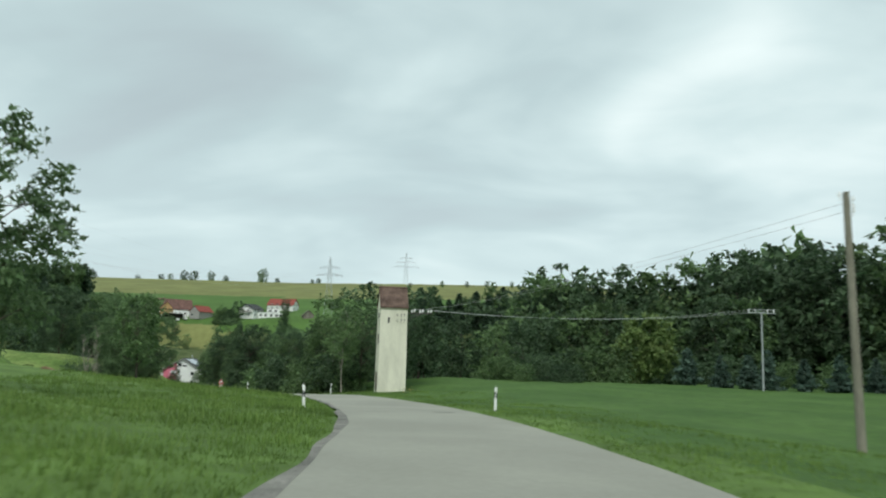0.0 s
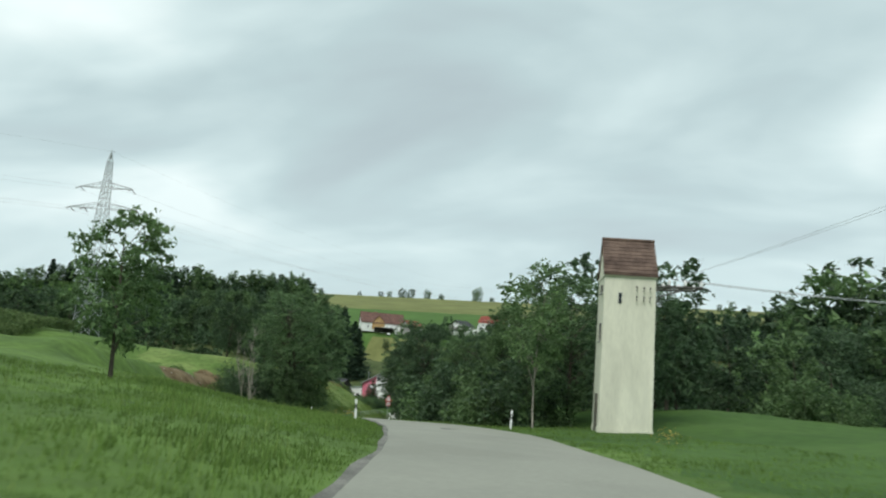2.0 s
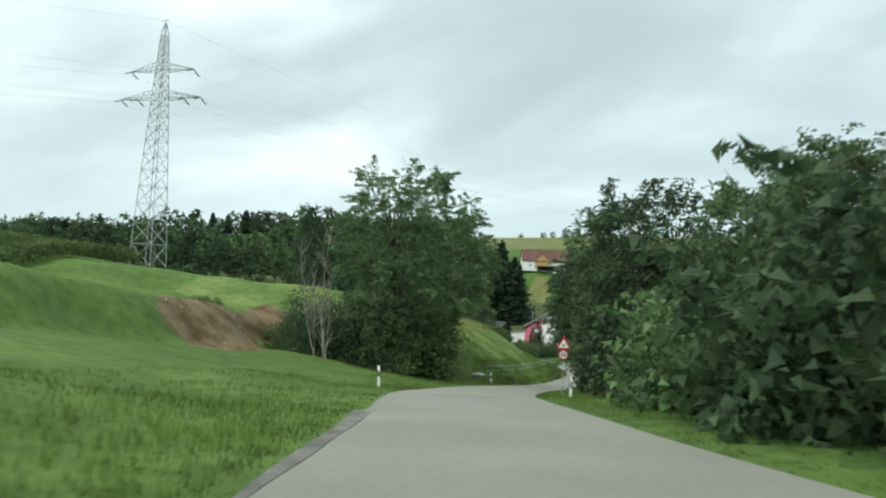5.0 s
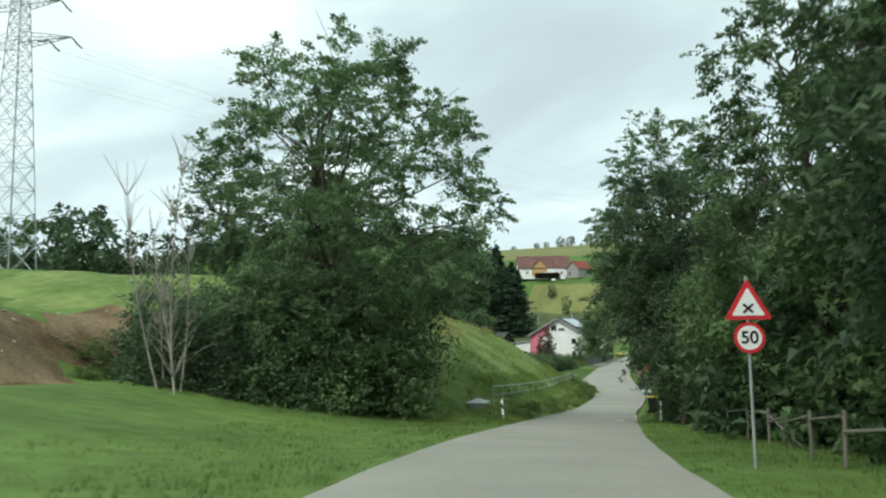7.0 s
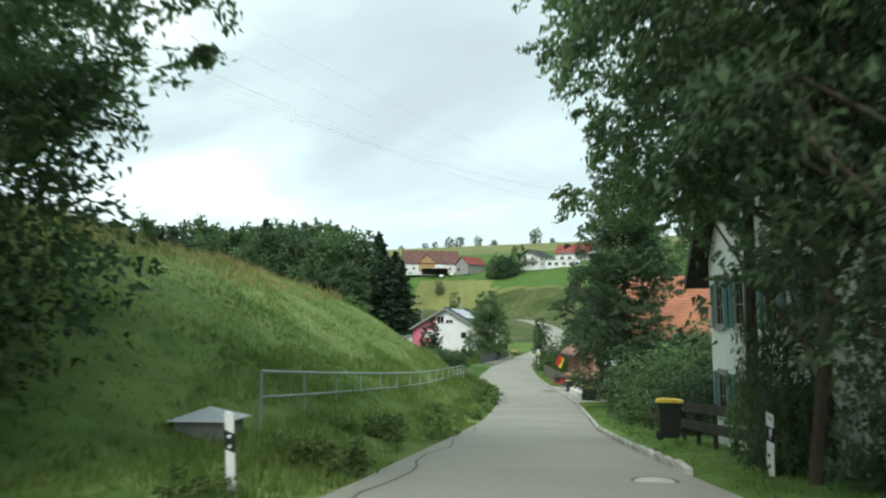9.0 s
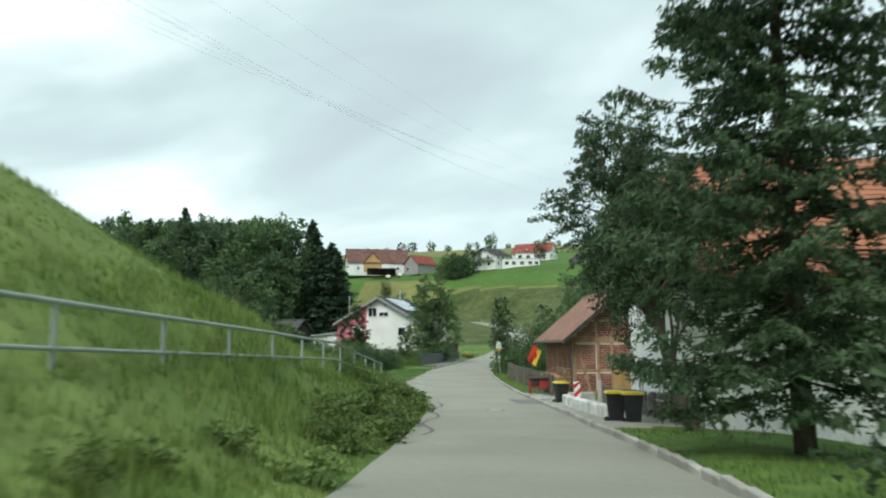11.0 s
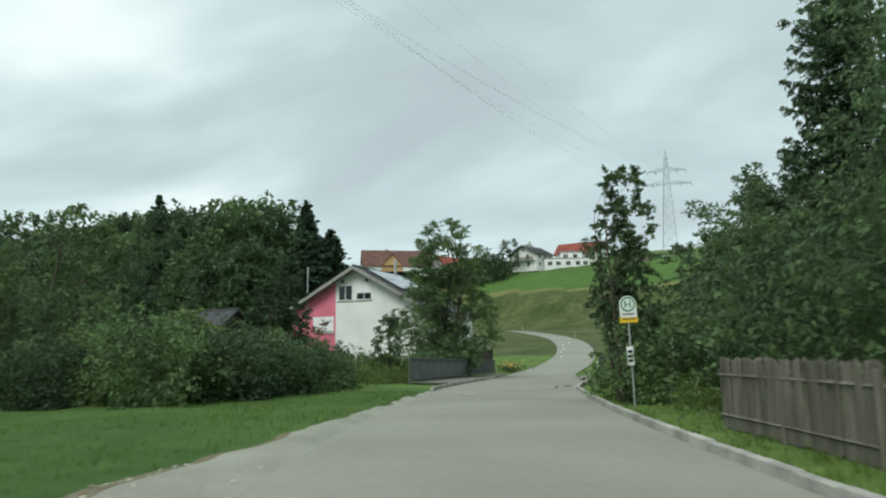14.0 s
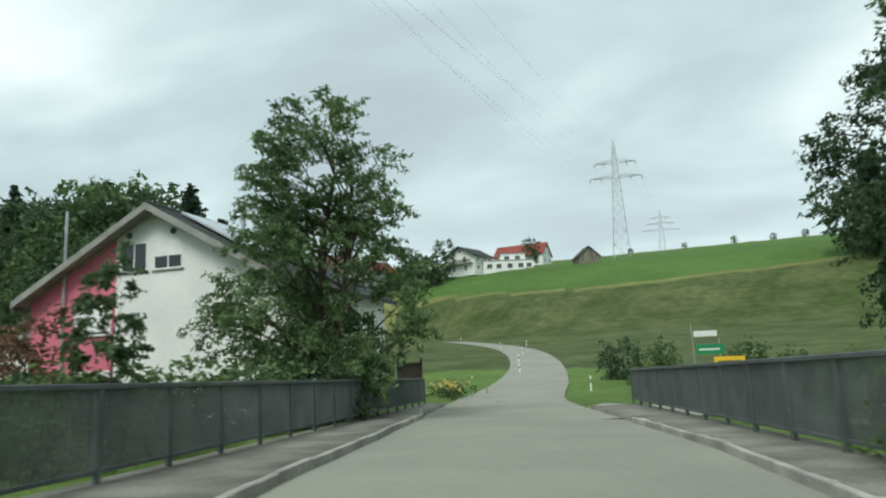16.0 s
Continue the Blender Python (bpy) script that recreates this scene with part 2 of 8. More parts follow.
SIGN_RED = mat("sign_red", (0.55, 0.03, 0.035), 0.4, 0.4, scale=0.4, var=0.06, fine=20, fvar=0.04, bump=0.02)
SIGN_WHITE = mat("sign_white", (0.78, 0.80, 0.78), 0.4, 0.4, scale=0.4, var=0.04, fine=20, fvar=0.03, bump=0.02)
SIGN_BLACK = mat("sign_black", (0.015, 0.015, 0.015), 0.4, 0.4, scale=0.4, var=0.1, fine=20, fvar=0.05, bump=0.02)
SIGN_GREEN = mat("sign_green", (0.02, 0.25, 0.10), 0.4, 0.4, scale=0.4, var=0.06, fine=20, fvar=0.04, bump=0.02)
SIGN_YELLOW = mat("sign_yellow", (0.85, 0.55, 0.04), 0.4, 0.4, scale=0.4, var=0.06, fine=20, fvar=0.04, bump=0.02)
RED_PAINT = mat("red_paint", (0.33, 0.04, 0.038), 0.6, 0.3, scale=0.5, var=0.2, fine=14, fvar=0.12, bump=0.15)
SHUTTER = mat("green_shutter_paint", (0.012, 0.11, 0.10), 0.6, 0.35, scale=0.5, var=0.15, fine=20, fvar=0.1, bump=0.1)
STONE_TRIM = mat("grey_stone_trim", (0.30, 0.30, 0.28), 0.9, 0.2, scale=0.6, var=0.15, fine=20, fvar=0.1, bump=0.2)
FLAG_R = mat("red_cloth", (0.55, 0.05, 0.03), 0.85, 0.1, scale=0.4, var=0.12, fine=30, fvar=0.06, bump=0.1, trans=0.2)
FLAG_Y = mat("yellow_cloth", (0.78, 0.55, 0.08), 0.85, 0.1, scale=0.4, var=0.12, fine=30, fvar=0.06, bump=0.1, trans=0.2)
WIRE = mat("dark_wire", (0.42, 0.44, 0.44), 0.6, 0.4, scale=2, var=0.1, fine=20, fvar=0.05, bump=0)
SOLAR = mat("solar_panel", (0.45, 0.50, 0.53), 0.12, 0.8, scale=1.0, var=0.08, fine=4, fvar=0.05, bump=0)
GLASS = glass_mat()
# pale colour blends the curtain behind with sky reflected in the pane
CURTAIN_SKY = mat("curtain_sky_glass", (0.36, 0.39, 0.39), 0.12, 0.6, scale=0.25, var=0.35, fine=9, fvar=0.12, bump=0)
BARK = mat("bark", (0.085, 0.075, 0.058), 0.95, 0.15, scale=0.5, var=0.35, fine=12, fvar=0.25, bump=0.8, bscale=18, stretch=(1, 1, 0.25))
BARK_PALE = mat("pale_dead_wood", (0.27, 0.25, 0.21), 0.9, 0.15, scale=0.4, var=0.3, fine=14, fvar=0.2, bump=0.5, bscale=20, stretch=(1, 1, 0.25))


def leaf_mat(name, base, tint, isl=0.35):
    return mat(name, base, 0.6, 0.25, scale=2.2, var=0.25, fine=1.2, fvar=0.2, bump=0, island=isl, tint=tint, trans=0.4, obj=0.2)


LEAF = leaf_mat("leaves_mid", (0.100, 0.172, 0.070), (0.142, 0.226, 0.090))
# darker leaf copy, lowered partly to carry the deep shade of dense canopy
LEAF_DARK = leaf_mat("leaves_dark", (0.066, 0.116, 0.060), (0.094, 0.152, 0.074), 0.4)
LEAF_RUST = leaf_mat("leaves_russet", (0.19, 0.115, 0.07), (0.24, 0.15, 0.09))
LEAF_LIGHT = leaf_mat("leaves_light", (0.13, 0.21, 0.065), (0.18, 0.255, 0.08))
LEAF_OLIVE = leaf_mat("leaves_olive", (0.092, 0.132, 0.050), (0.122, 0.164, 0.062))
LEAF_ASH = leaf_mat("leaves_ash", (0.114, 0.190, 0.088), (0.158, 0.250, 0.112))
NEEDLE = leaf_mat("needles", (0.046, 0.082, 0.052), (0.066, 0.110, 0.064))
NEEDLE_BLUE = leaf_mat("needles_blue", (0.07, 0.12, 0.09), (0.10, 0.16, 0.12))
CORN = leaf_mat("maize_leaves", (0.12, 0.19, 0.07), (0.17, 0.24, 0.09))
BLOOM = mat("yellow_blooms", (0.60, 0.46, 0.14), 0.8, 0.1, scale=0.5, var=0.2, fine=6, fvar=0.2, bump=0, island=0.3)


# ---- building blocks ----
def mesh_of(bm, *materials):
    me = bpy.data.meshes.new("m")
    bm.normal_update()
    bm.to_mesh(me)
    bm.free()
    for m in materials:
        me.materials.append(m)
    return me


def thing(name, m=None, label="", category="", group="", kind=""):
    ob = new(name)
    if m is not None:
        ob.matrix_world = m
    ob.empty_display_size = 0.1
    return tagged(ob, label, category, group, kind)


def part(name, bm, material, parent, label="", m=None):
    """Link a bmesh (or a mesh) as one mesh object under parent."""
    if isinstance(bm, bpy.types.Mesh):
        me = bm
    else:
        me = mesh_of(bm, *(material if isinstance(material, (list, tuple)) else [material]))
    me.name = name
    ob = new(name, me)
    ob.parent = parent
    if m is not None:
        ob.matrix_local = m
    return tagged(ob, label)


def box(bm, x0, x1, y0, y1, z0, z1, bevel=0.0, m=None):
    vs = [bm.verts.new((x, y, z)) for z in (z0, z1) for y in (y0, y1) for x in (x0, x1)]
    fs = [bm.faces.new([vs[i] for i in q]) for q in ((0, 2, 3, 1), (4, 5, 7, 6), (0, 1, 5, 4), (2, 6, 7, 3), (0, 4, 6, 2), (1, 3, 7, 5))]
    if bevel:
        r = bmesh.ops.bevel(bm, geom=list({e for f in fs for e in f.edges}), offset=bevel, segments=1, affect="EDGES")
        vs = list({v for f in r["faces"] for v in f.verts} | {v for v in vs if v.is_valid})
    if m is not None:
        for v in vs:
            v.co = m @ v.co
    return vs


def tube(bm, pts, radii, sides=8, cap=True):
    """A round rod along points."""
    pts = [Vector(p) for p in pts]
    if not isinstance(radii, (list, tuple)):
        radii = [radii] * len(pts)
    radii = [float(r) for r in radii]
    rings = []
    for i, p in enumerate(pts):
        d = (pts[min(i + 1, len(pts) - 1)] - pts[max(i - 1, 0)]).normalized()
        a = d.cross(Vector((0, 0, 1)) if abs(d.z) < 0.9 else Vector((1, 0, 0))).normalized()
        b = d.cross(a)
        rings.append([bm.verts.new(p + radii[i] * (math.cos(t) * a + math.sin(t) * b)) for t in [2 * math.pi * k / sides for k in range(sides)]])
    for r, q in zip(rings, rings[1:]):
        for k in range(sides):
            bm.faces.new((r[k], r[(k + 1) % sides], q[(k + 1) % sides], q[k]))
    if cap:
        bm.faces.new(rings[0][::-1])
        bm.faces.new(rings[-1])
    return rings


def prism(bm, outline, axis, lo, hi):
    """Extrude a closed outline of (a, b) pairs along an axis: 'x' -> (y, z), 'y' -> (x, z), 'z' -> (x, y)."""
    put = {"x": lambda a, b, c: (c, a, b), "y": lambda a, b, c: (a, c, b), "z": lambda a, b, c: (a, b, c)}[axis]
    A = [bm.verts.new(put(a, b, lo)) for a, b in outline]
    B = [bm.verts.new(put(a, b, hi)) for a, b in outline]
    n = len(A)
    bm.faces.new(A)
    bm.faces.new(B[::-1])
    for k in range(n):
        bm.faces.new((A[k], B[k], B[(k + 1) % n], A[(k + 1) % n]))
    bmesh.ops.recalc_face_normals(bm, faces=bm.faces)


def raw(name, verts, faces, material, smooth=False):
    """A mesh from arrays; faces all of one size."""
    verts, faces = np.asarray(verts, np.float32), np.asarray(faces, np.int32)
    me = bpy.data.meshes.new(name)
    n = faces.shape[1]
    me.vertices.add(len(verts)); me.vertices.foreach_set("co", verts.ravel())
    me.loops.add(faces.size); me.loops.foreach_set("vertex_index", faces.ravel())
    me.polygons.add(len(faces)); me.polygons.foreach_set("loop_start", np.arange(len(faces), dtype=np.int32) * n)
    me.update(calc_edges=True)
    if smooth:
        me.polygons.foreach_set("use_smooth", np.ones(len(faces), bool))
    me.materials.append(material)
    return me


# ---- the lie of the land ----
# middle line of the road: x, y, height
LINE = np.array([
    (0.6, -60, 2.1), (0.4, -30, 1.05), (0.15, -12, 0.42), (0, 0, 0), (-0.03, 10, -0.34), (-0.6, 19.5, -0.65), (-1.65, 28.4, -0.94), (-3.15, 36.6, -1.24),
    (-5.25, 45, -1.55), (-7.7, 53.5, -1.83), (-10.6, 61.8, -2.15), (-13.8, 69.9, -2.58), (-21, 86, -3.62), (-27.2, 98.5, -4.55), (-32.8, 109.5, -5.41),
    (-35.7, 116.3, -6.03), (-38.6, 123.1, -6.73), (-41.3, 130.1, -7.41), (-43.65, 137.2, -8.05), (-45.9, 144.7, -8.74), (-47.95, 152.2, -9.42),
    (-51.0, 165, -10.5), (-54.1, 179, -11.5), (-57.45, 192.8, -12.2), (-59.6, 200.8, -12.58), (-61.7, 208.7, -12.84), (-64, 216.7, -12.98), (-66.55, 224.9, -13.0),
    (-68.95, 232.9, -12.95), (-71.2, 240.9, -12.9), (-73.05, 248.7, -12.87), (-74.65, 256.5, -12.80), (-76.5, 267, -12.8), (-78.5, 279, -12.82), (-80.6, 291, -12.85),
    (-82.3, 303, -12.7), (-83.3, 320, -12.0), (-85.1, 340, -10.7), (-87.5, 356, -9.2), (-91.0, 371, -7.7), (-96.0, 387, -6.3), (-102.4, 402, -5.0), (-110.6, 417, -3.6),
    (-121, 431, -2.2), (-134, 441, -1.0), (-152, 449, 0.3), (-176, 456, 1.5), (-210, 462, 3)], float)


def spline(p, n=10):
    out = []
    for i in range(len(p) - 1):
        a, b, c, d = p[max(i - 1, 0)], p[i], p[i + 1], p[min(i + 2, len(p) - 1)]
        u = np.linspace(0, 1, n, endpoint=False)[:, None]
        out.append(0.5 * (2 * b + (c - a) * u + (2 * a - 5 * b + 4 * c - d) * u ** 2 + (3 * b - a - 3 * c + d) * u ** 3))
    return np.vstack(out + [p[-1:]])


MID = spline(LINE)
MID_S = np.concatenate([[0], np.cumsum(np.hypot(*np.diff(MID[:, :2], axis=0).T))])
MID_S -= MID_S[np.hypot(MID[:, 0], MID[:, 1]).argmin()]
MID_T = np.gradient(MID[:, :2], axis=0)
MID_T /= np.linalg.norm(MID_T, axis=1)[:, None]


def at_road(s, side=0.0):
    """Place beside the road: s metres along, side metres to the right; with the road's height and heading."""
    x, y, z, tx, ty = (np.interp(s, MID_S, a) for a in (MID[:, 0], MID[:, 1], MID[:, 2], MID_T[:, 0], MID_T[:, 1]))
    return x + side * ty, y - side * tx, z, math.degrees(math.atan2(ty, tx)) - 90


def by_road(x, y):
    """Along and aside of the road for arrays of places."""
    x, y = np.asarray(x, float), np.asarray(y, float)
    s, lat = np.empty(x.shape), np.empty(x.shape)
    fx, fy, fs, fl = x.ravel(), y.ravel(), s.ravel(), lat.ravel()
    for k in range(0, fx.size, 4000):
        dx, dy = fx[k:k + 4000, None] - MID[None, :, 0], fy[k:k + 4000, None] - MID[None, :, 1]
        i = (dx * dx + dy * dy).argmin(1)
        r = np.arange(i.size)
        fs[k:k + 4000] = MID_S[i] + dx[r, i] * MID_T[i, 0] + dy[r, i] * MID_T[i, 1]
        fl[k:k + 4000] = dx[r, i] * MID_T[i, 1] - dy[r, i] * MID_T[i, 0]
    return fs.reshape(x.shape), fl.reshape(x.shape)


def step(a, b, v):
    t = np.clip((v - a) / (b - a), 0, 1)
    return t * t * (3 - 2 * t)


LEFT_S, LEFT_E = (-60, 30, 45, 60, 80, 98, 122, 145, 162, 178, 192, 215, 232, 255, 275, 300, 420), (1.9, 1.9, 1.6, 1.4, 1.4, 2.2, 3.0, 2.9, 2.5, 2.2, 2.0, 1.8, 2.1, 2.6, 3.2, 3.1, 2.7)
RIGHT_S, RIGHT_E = (-60, 10, 30, 45, 60, 74, 84, 94, 104, 123, 137, 160, 170, 183, 215, 232, 260, 270, 283, 300, 420), (3.8, 3.8, 3.9, 4.5, 4.5, 5.3, 5.6, 5.0, 3.8, 2.5, 3.0, 3.3, 3.0, 2.7, 3.7, 3.4, 3.3, 3.1, 3.8, 3.6, 2.7)
HILL_Y, HILL_Z = (-400, 295, 315, 345, 385, 428, 440, 458, 490, 545, 700, 906, 1200, 1700, 3000), (-13.6, -13.6, -12.6, -11.0, -6.6, -2.4, 1.5, 10.5, 22, 31, 55.5, 84, 96, 99, 84)


def hill(x, y):
    return sum(np.interp(y + k + 0.14 * np.clip(x + 110, -60, 160), HILL_Y, HILL_Z) for k in (-9, 0, 9)) / 3


def rolling(x, y, k):
    return np.sin(x * k + 1.3) * np.cos(y * k * 0.83 + 0.4) + 0.5 * np.sin(x * k * 2.3 + y * k * 1.7)


def land(x, y, s=None, lat=None):
    """Height of the ground."""
    x, y = np.asarray(x, float), np.asarray(y, float)
    if s is None:
        s, lat = by_road(x, y)
    zr = np.interp(s, MID_S, MID[:, 2])
    el, er = np.interp(s, LEFT_S, LEFT_E), np.interp(s, RIGHT_S, RIGHT_E)
    g = hill(x, y) + 10.0 * np.exp(-((x + 225) / 75) ** 2 - ((y - 425) / 42) ** 2) + 22.0 * step(310, 430, -x) * step(300, 400, y - 0.3 * (x + 420)) * (1 - step(500, 640, y))
    # pasture plateau beside the upper road, ending in the knoll above the hand-rail
    wl = 1 - step(172, 216, y - 0.10 * (x + 70))
    plate = 1.7 + 0.026 * np.clip(-x - 70, -40, 400) + 0.045 * np.clip(-x - 240, 0, 240) + 0.3 * rolling(x, y, 0.05)
    left = wl * plate + (1 - wl) * g
    wr = 1 - step(95, 190, y - 0.3 * x)
    right = wr * (-1.65 - 0.006 * np.clip(x, 0, 80) - 0.05 * np.clip(x - 80, 0, 200)) + (1 - wr) * (g - 0.4)
    d = np.maximum(-lat - el, 0)
    reach = np.interp(s, (0, 40, 105, 135, 158, 190, 215, 240, 300, 330), (46, 44, 52, 50, 23, 20, 18, 30, 30, 22))
    start = np.interp(s, (0, 60, 100, 118, 142, 160, 176, 215, 235, 330), (0.4, 0.5, 1.5, 6, 5.5, 4.6, 2.0, 2, 8, 2))
    u = np.clip((d - start) / reach, 0, 1)
    # a low scarp of bare soil where the pasture ends above the roadside meadow
    ws = step(104, 118, s) * (1 - step(160, 172, s))
    scarp = 1.7 * step(3, 20, d) + 3.9 * step(19.8, 25.2, d + 0.5 * np.sin(s * 0.55) + 0.3 * rolling(x, y, 0.45)) + (left - zr - 5.6) * np.clip((d - 24) / 75, 0, 1)
    near = np.minimum(left - zr, 8.6 + 0.7 * step(150, 166, s) * (1 - step(196, 214, s)))
    bulge = 1.45 + 0.28 * step(156, 168, s) * (1 - step(200, 214, s))
    hl = zr + (1 - ws) * (near * (1 - (1 - u) ** bulge) + (left - zr - near) * np.clip((d - 20) / 60, 0, 1)) + ws * scarp
    hl = hl + 0.85 * step(0.3, 2.3, d) * step(163, 173, s) * (1 - step(223, 228, s)) * (1 - u)
    hl = hl + 1.15 * step(0.4, 4.6, d) * (1 - step(9, 20, d)) * step(192, 206, s) * (1 - step(217, 226, s))
    d2 = np.maximum(lat - er, 0)
    reach2 = np.interp(s, (0, 60, 100, 130, 185, 205, 300, 330), (14, 20, 18, 38, 38, 16, 12, 22))
    u2 = np.clip((d2 - 0.8) / reach2, 0, 1)
    hr = zr + (right - zr) * u2 * u2 * (3 - 2 * u2)
    h = np.where(lat < 0, hl, hr)
    off = np.maximum(d, d2)
    rough = 0.05 * rolling(x, y, 0.9) + 0.14 * rolling(x, y, 0.23)
    h = h + rough * np.clip(off / 6, 0, 1)
    return h - 0.10 * (1 - step(0.0, 0.45, off))


def ground_z(x, y):
    return float(land(np.array([x]), np.array([y]))[0])


# ---- ground, road ----
def axis(lo, hi, fine_lo, fine_hi, fine, most, within):
    """Grid lines: fine in the middle, then widening, but no wider than most inside the stretch within."""
    a = list(np.arange(fine_lo, fine_hi + 0.01, fine))
    for sign, end in ((1, hi), (-1, lo)):
        stepw, v = fine, a[-1] if sign > 0 else a[0]
        while sign * v < sign * end:
            stepw *= 1.13
            if within[0] < v < within[1]:
                stepw = min(stepw, most)
            v += sign * stepw
            a.append(v) if sign > 0 else a.insert(0, v)
    return np.array(a)


LAYBY_S, LAYBY_W = (222, 226, 229, 231, 233.5, 236, 240, 244, 250, 258, 266, 270), (1.9, 2.8, 6.0, 7.8, 7.6, 5.4, 5.1, 4.2, 3.6, 3.2, 3.3, 3.2)


def build_ground():
    gx, gy = axis(-3500, 3500, -108, 12, 0.9, 7.0, (-240, 60)), axis(-1500, 4200, -10, 312, 0.9, 2.5, (-20, 500))
    X, Y = np.meshgrid(gx, gy)
    Z = land(X, Y)
    v = np.stack([X, Y, Z], -1).reshape(-1, 3)
    n, m = len(gx), len(gy)
    i = (np.arange(m - 1)[:, None] * n + np.arange(n - 1)[None]).ravel()
    me = raw("ground", v, np.stack([i, i + 1, i + n + 1, i + n], -1), GRASS, smooth=True)
    for mm in (SOIL, GRAVEL, STUBBLE, ROUGH_GRASS, FIELD, CLOVER, LIT_HAY):
        me.materials.append(mm)
    c = v[np.stack([i, i + 1, i + n + 1, i + n], -1)].mean(1)
    s, lat = by_road(c[:, 0], c[:, 1])
    idx = np.zeros(len(c), np.int32)
    wob = 1.4 * rolling(c[:, 0], c[:, 1], 0.7)
    wob2 = 1.3 * rolling(c[:, 0] + 7, c[:, 1], 0.42) + 0.5 * wob
    dl = -lat - np.interp(s, LEFT_S, LEFT_E)
    soil = (lat < 0) & (dl > 19.6 + 0.5 * wob2) & (dl < 25.6 + 1.2 * wob2) & (s > 144.5 + 1.5 * wob) & (s < 164) & ((s < 156 + 0.8 * wob2) | (dl > 22.2 + 0.4 * wob)) & (rolling(c[:, 0], c[:, 1], 0.33) + 0.3 * wob < 0.95)
    yard = (lat > 3.2) & (lat < 10.5) & (s > 209) & (s < 228.5)
    ye = c[:, 1] + 0.14 * np.clip(c[:, 0] + 110, -60, 160) + 0.9 * np.sin(c[:, 0] * 0.05) - 0.10 * np.clip(c[:, 0] + 84, 0, 90)
    idx[(ye > 640) & (ye < 1000) & (c[:, 0] > -480)] = 3
    idx[((ye > 345) & (ye < 460)) & (c[:, 1] > 322)] = 4
    idx[(ye > 459.4) & (ye < 461.6)] = 3
    idx[(ye > 461.6) & (ye < 640)] = 5
    idx[(lat > 0) & (s < 112) & (lat > 5.5 + 0.4 * wob)] = 6
    idx[(ye > 450) & (ye < 472) & (c[:, 0] < -140) & (c[:, 0] > -175)] = 3
    idx[(lat < -2.4 + 0.3 * wob) & (lat > -40) & (s > 163 + wob) & (s < 226)] = 7
    idx[(lat < -2) & (lat > -60) & (s > 228) & (s < 272)] = 6
    idx[soil], idx[yard] = 1, 2
    me.polygons.foreach_set("material_index", idx)
    ob = tagged(new("ground", me), "rolling green pasture with bare soil and gravel patches", "ground", kind="structure")
    return ob


build_ground()


def ribbon(s0, s1, inner, outer, lift, ds=0.7, across=6):
    """Vertices and quads of a strip that follows the road between two side functions."""
    ss = np.arange(s0, s1 + 0.01, ds)
    V = []
    for s in ss:
        a, b = inner(s), outer(s)
        for k in range(across + 1):
            o = a + (b - a) * k / across
            x, y, z, _ = at_road(s, o)
            V.append((x, y, z + lift(o, s)))
    n = across + 1
    i = (np.arange(len(ss) - 1)[:, None] * n + np.arange(across)[None]).ravel()
    return V, np.stack([i, i + 1, i + n + 1, i + n], -1)


def left_edge(s):
    return -np.interp(s, LEFT_S, LEFT_E) + 0.035 * math.sin(s * 0.9) * math.sin(s * 0.33)


def right_edge(s):
    return np.interp(s, RIGHT_S, RIGHT_E) + (0.03 * math.sin(s * 0.8 + 1) * math.sin(s * 0.37) if s < 160 or s > 292 else 0)


V, F = ribbon(-60, 440, left_edge, right_edge, lambda o, s: 0.02 - 0.0035 * min(o * o, 11.0) * (1 if s < 300 else 0), across=8)
tagged(new("road", raw("road", V, F, ASPHALT, True)), "narrow worn pale grey asphalt country road", "road", kind="structure")
V, F = ribbon(0, 108, lambda s: left_edge(s) - 0.16 - 0.05 * math.sin(s * 0.9), lambda s: left_edge(s) + 0.10 + 0.10 * math.sin(s * 0.31), lambda o, s: -0.02 + 0.02, across=2)
tagged(new("road_shoulder", raw("road_shoulder", [(x, y, z + 0.012) for x, y, z in V], F, CRUMBLE, True)), "crumbling dark tar and gravel road edge", "shoulder", kind="structure")
# gravel lay-by beside the road, with a ragged edge
V, n_ = [], 9
for k in range(140):
    q = 221.5 + k * 0.345
    w = np.interp(q, LAYBY_S, LAYBY_W) + 0.16 * math.sin(q * 1.7) * math.sin(q * 0.6) + 0.05 * math.sin(q * 4.1)
    for j in range(n_):
        o = left_edge(q) + 0.35 - max(w + left_edge(q) + 0.35, 0.3) * j / (n_ - 1)
        x, y, z, _ = at_road(q, o)
        g = ground_z(x, y)
        V.append((x, y, g + (0.05, 0.02, -0.06)[j - n_ + 3] if j > n_ - 4 else max(g + 0.055, z - 0.02 - 0.004 * j) if j else z - 0.03))
i = (np.arange(139)[:, None] * n_ + np.arange(n_ - 1)[None]).ravel()
me = raw("lay_by", V, np.stack([i, i + 1, i + n_ + 1, i + n_], -1)[:, ::-1], GRAVEL, True)
me.materials.append(DIRT)
for k, f in enumerate(me.polygons):
    q, j = k // (n_ - 1), k % (n_ - 1)
    f.material_index = int(42 < q < 116 and j >= (6 if 48 < q < 84 else 7))
tagged(new("lay_by", me), "pale gravel lay-by with a ragged grassy edge", "lay-by", kind="structure")
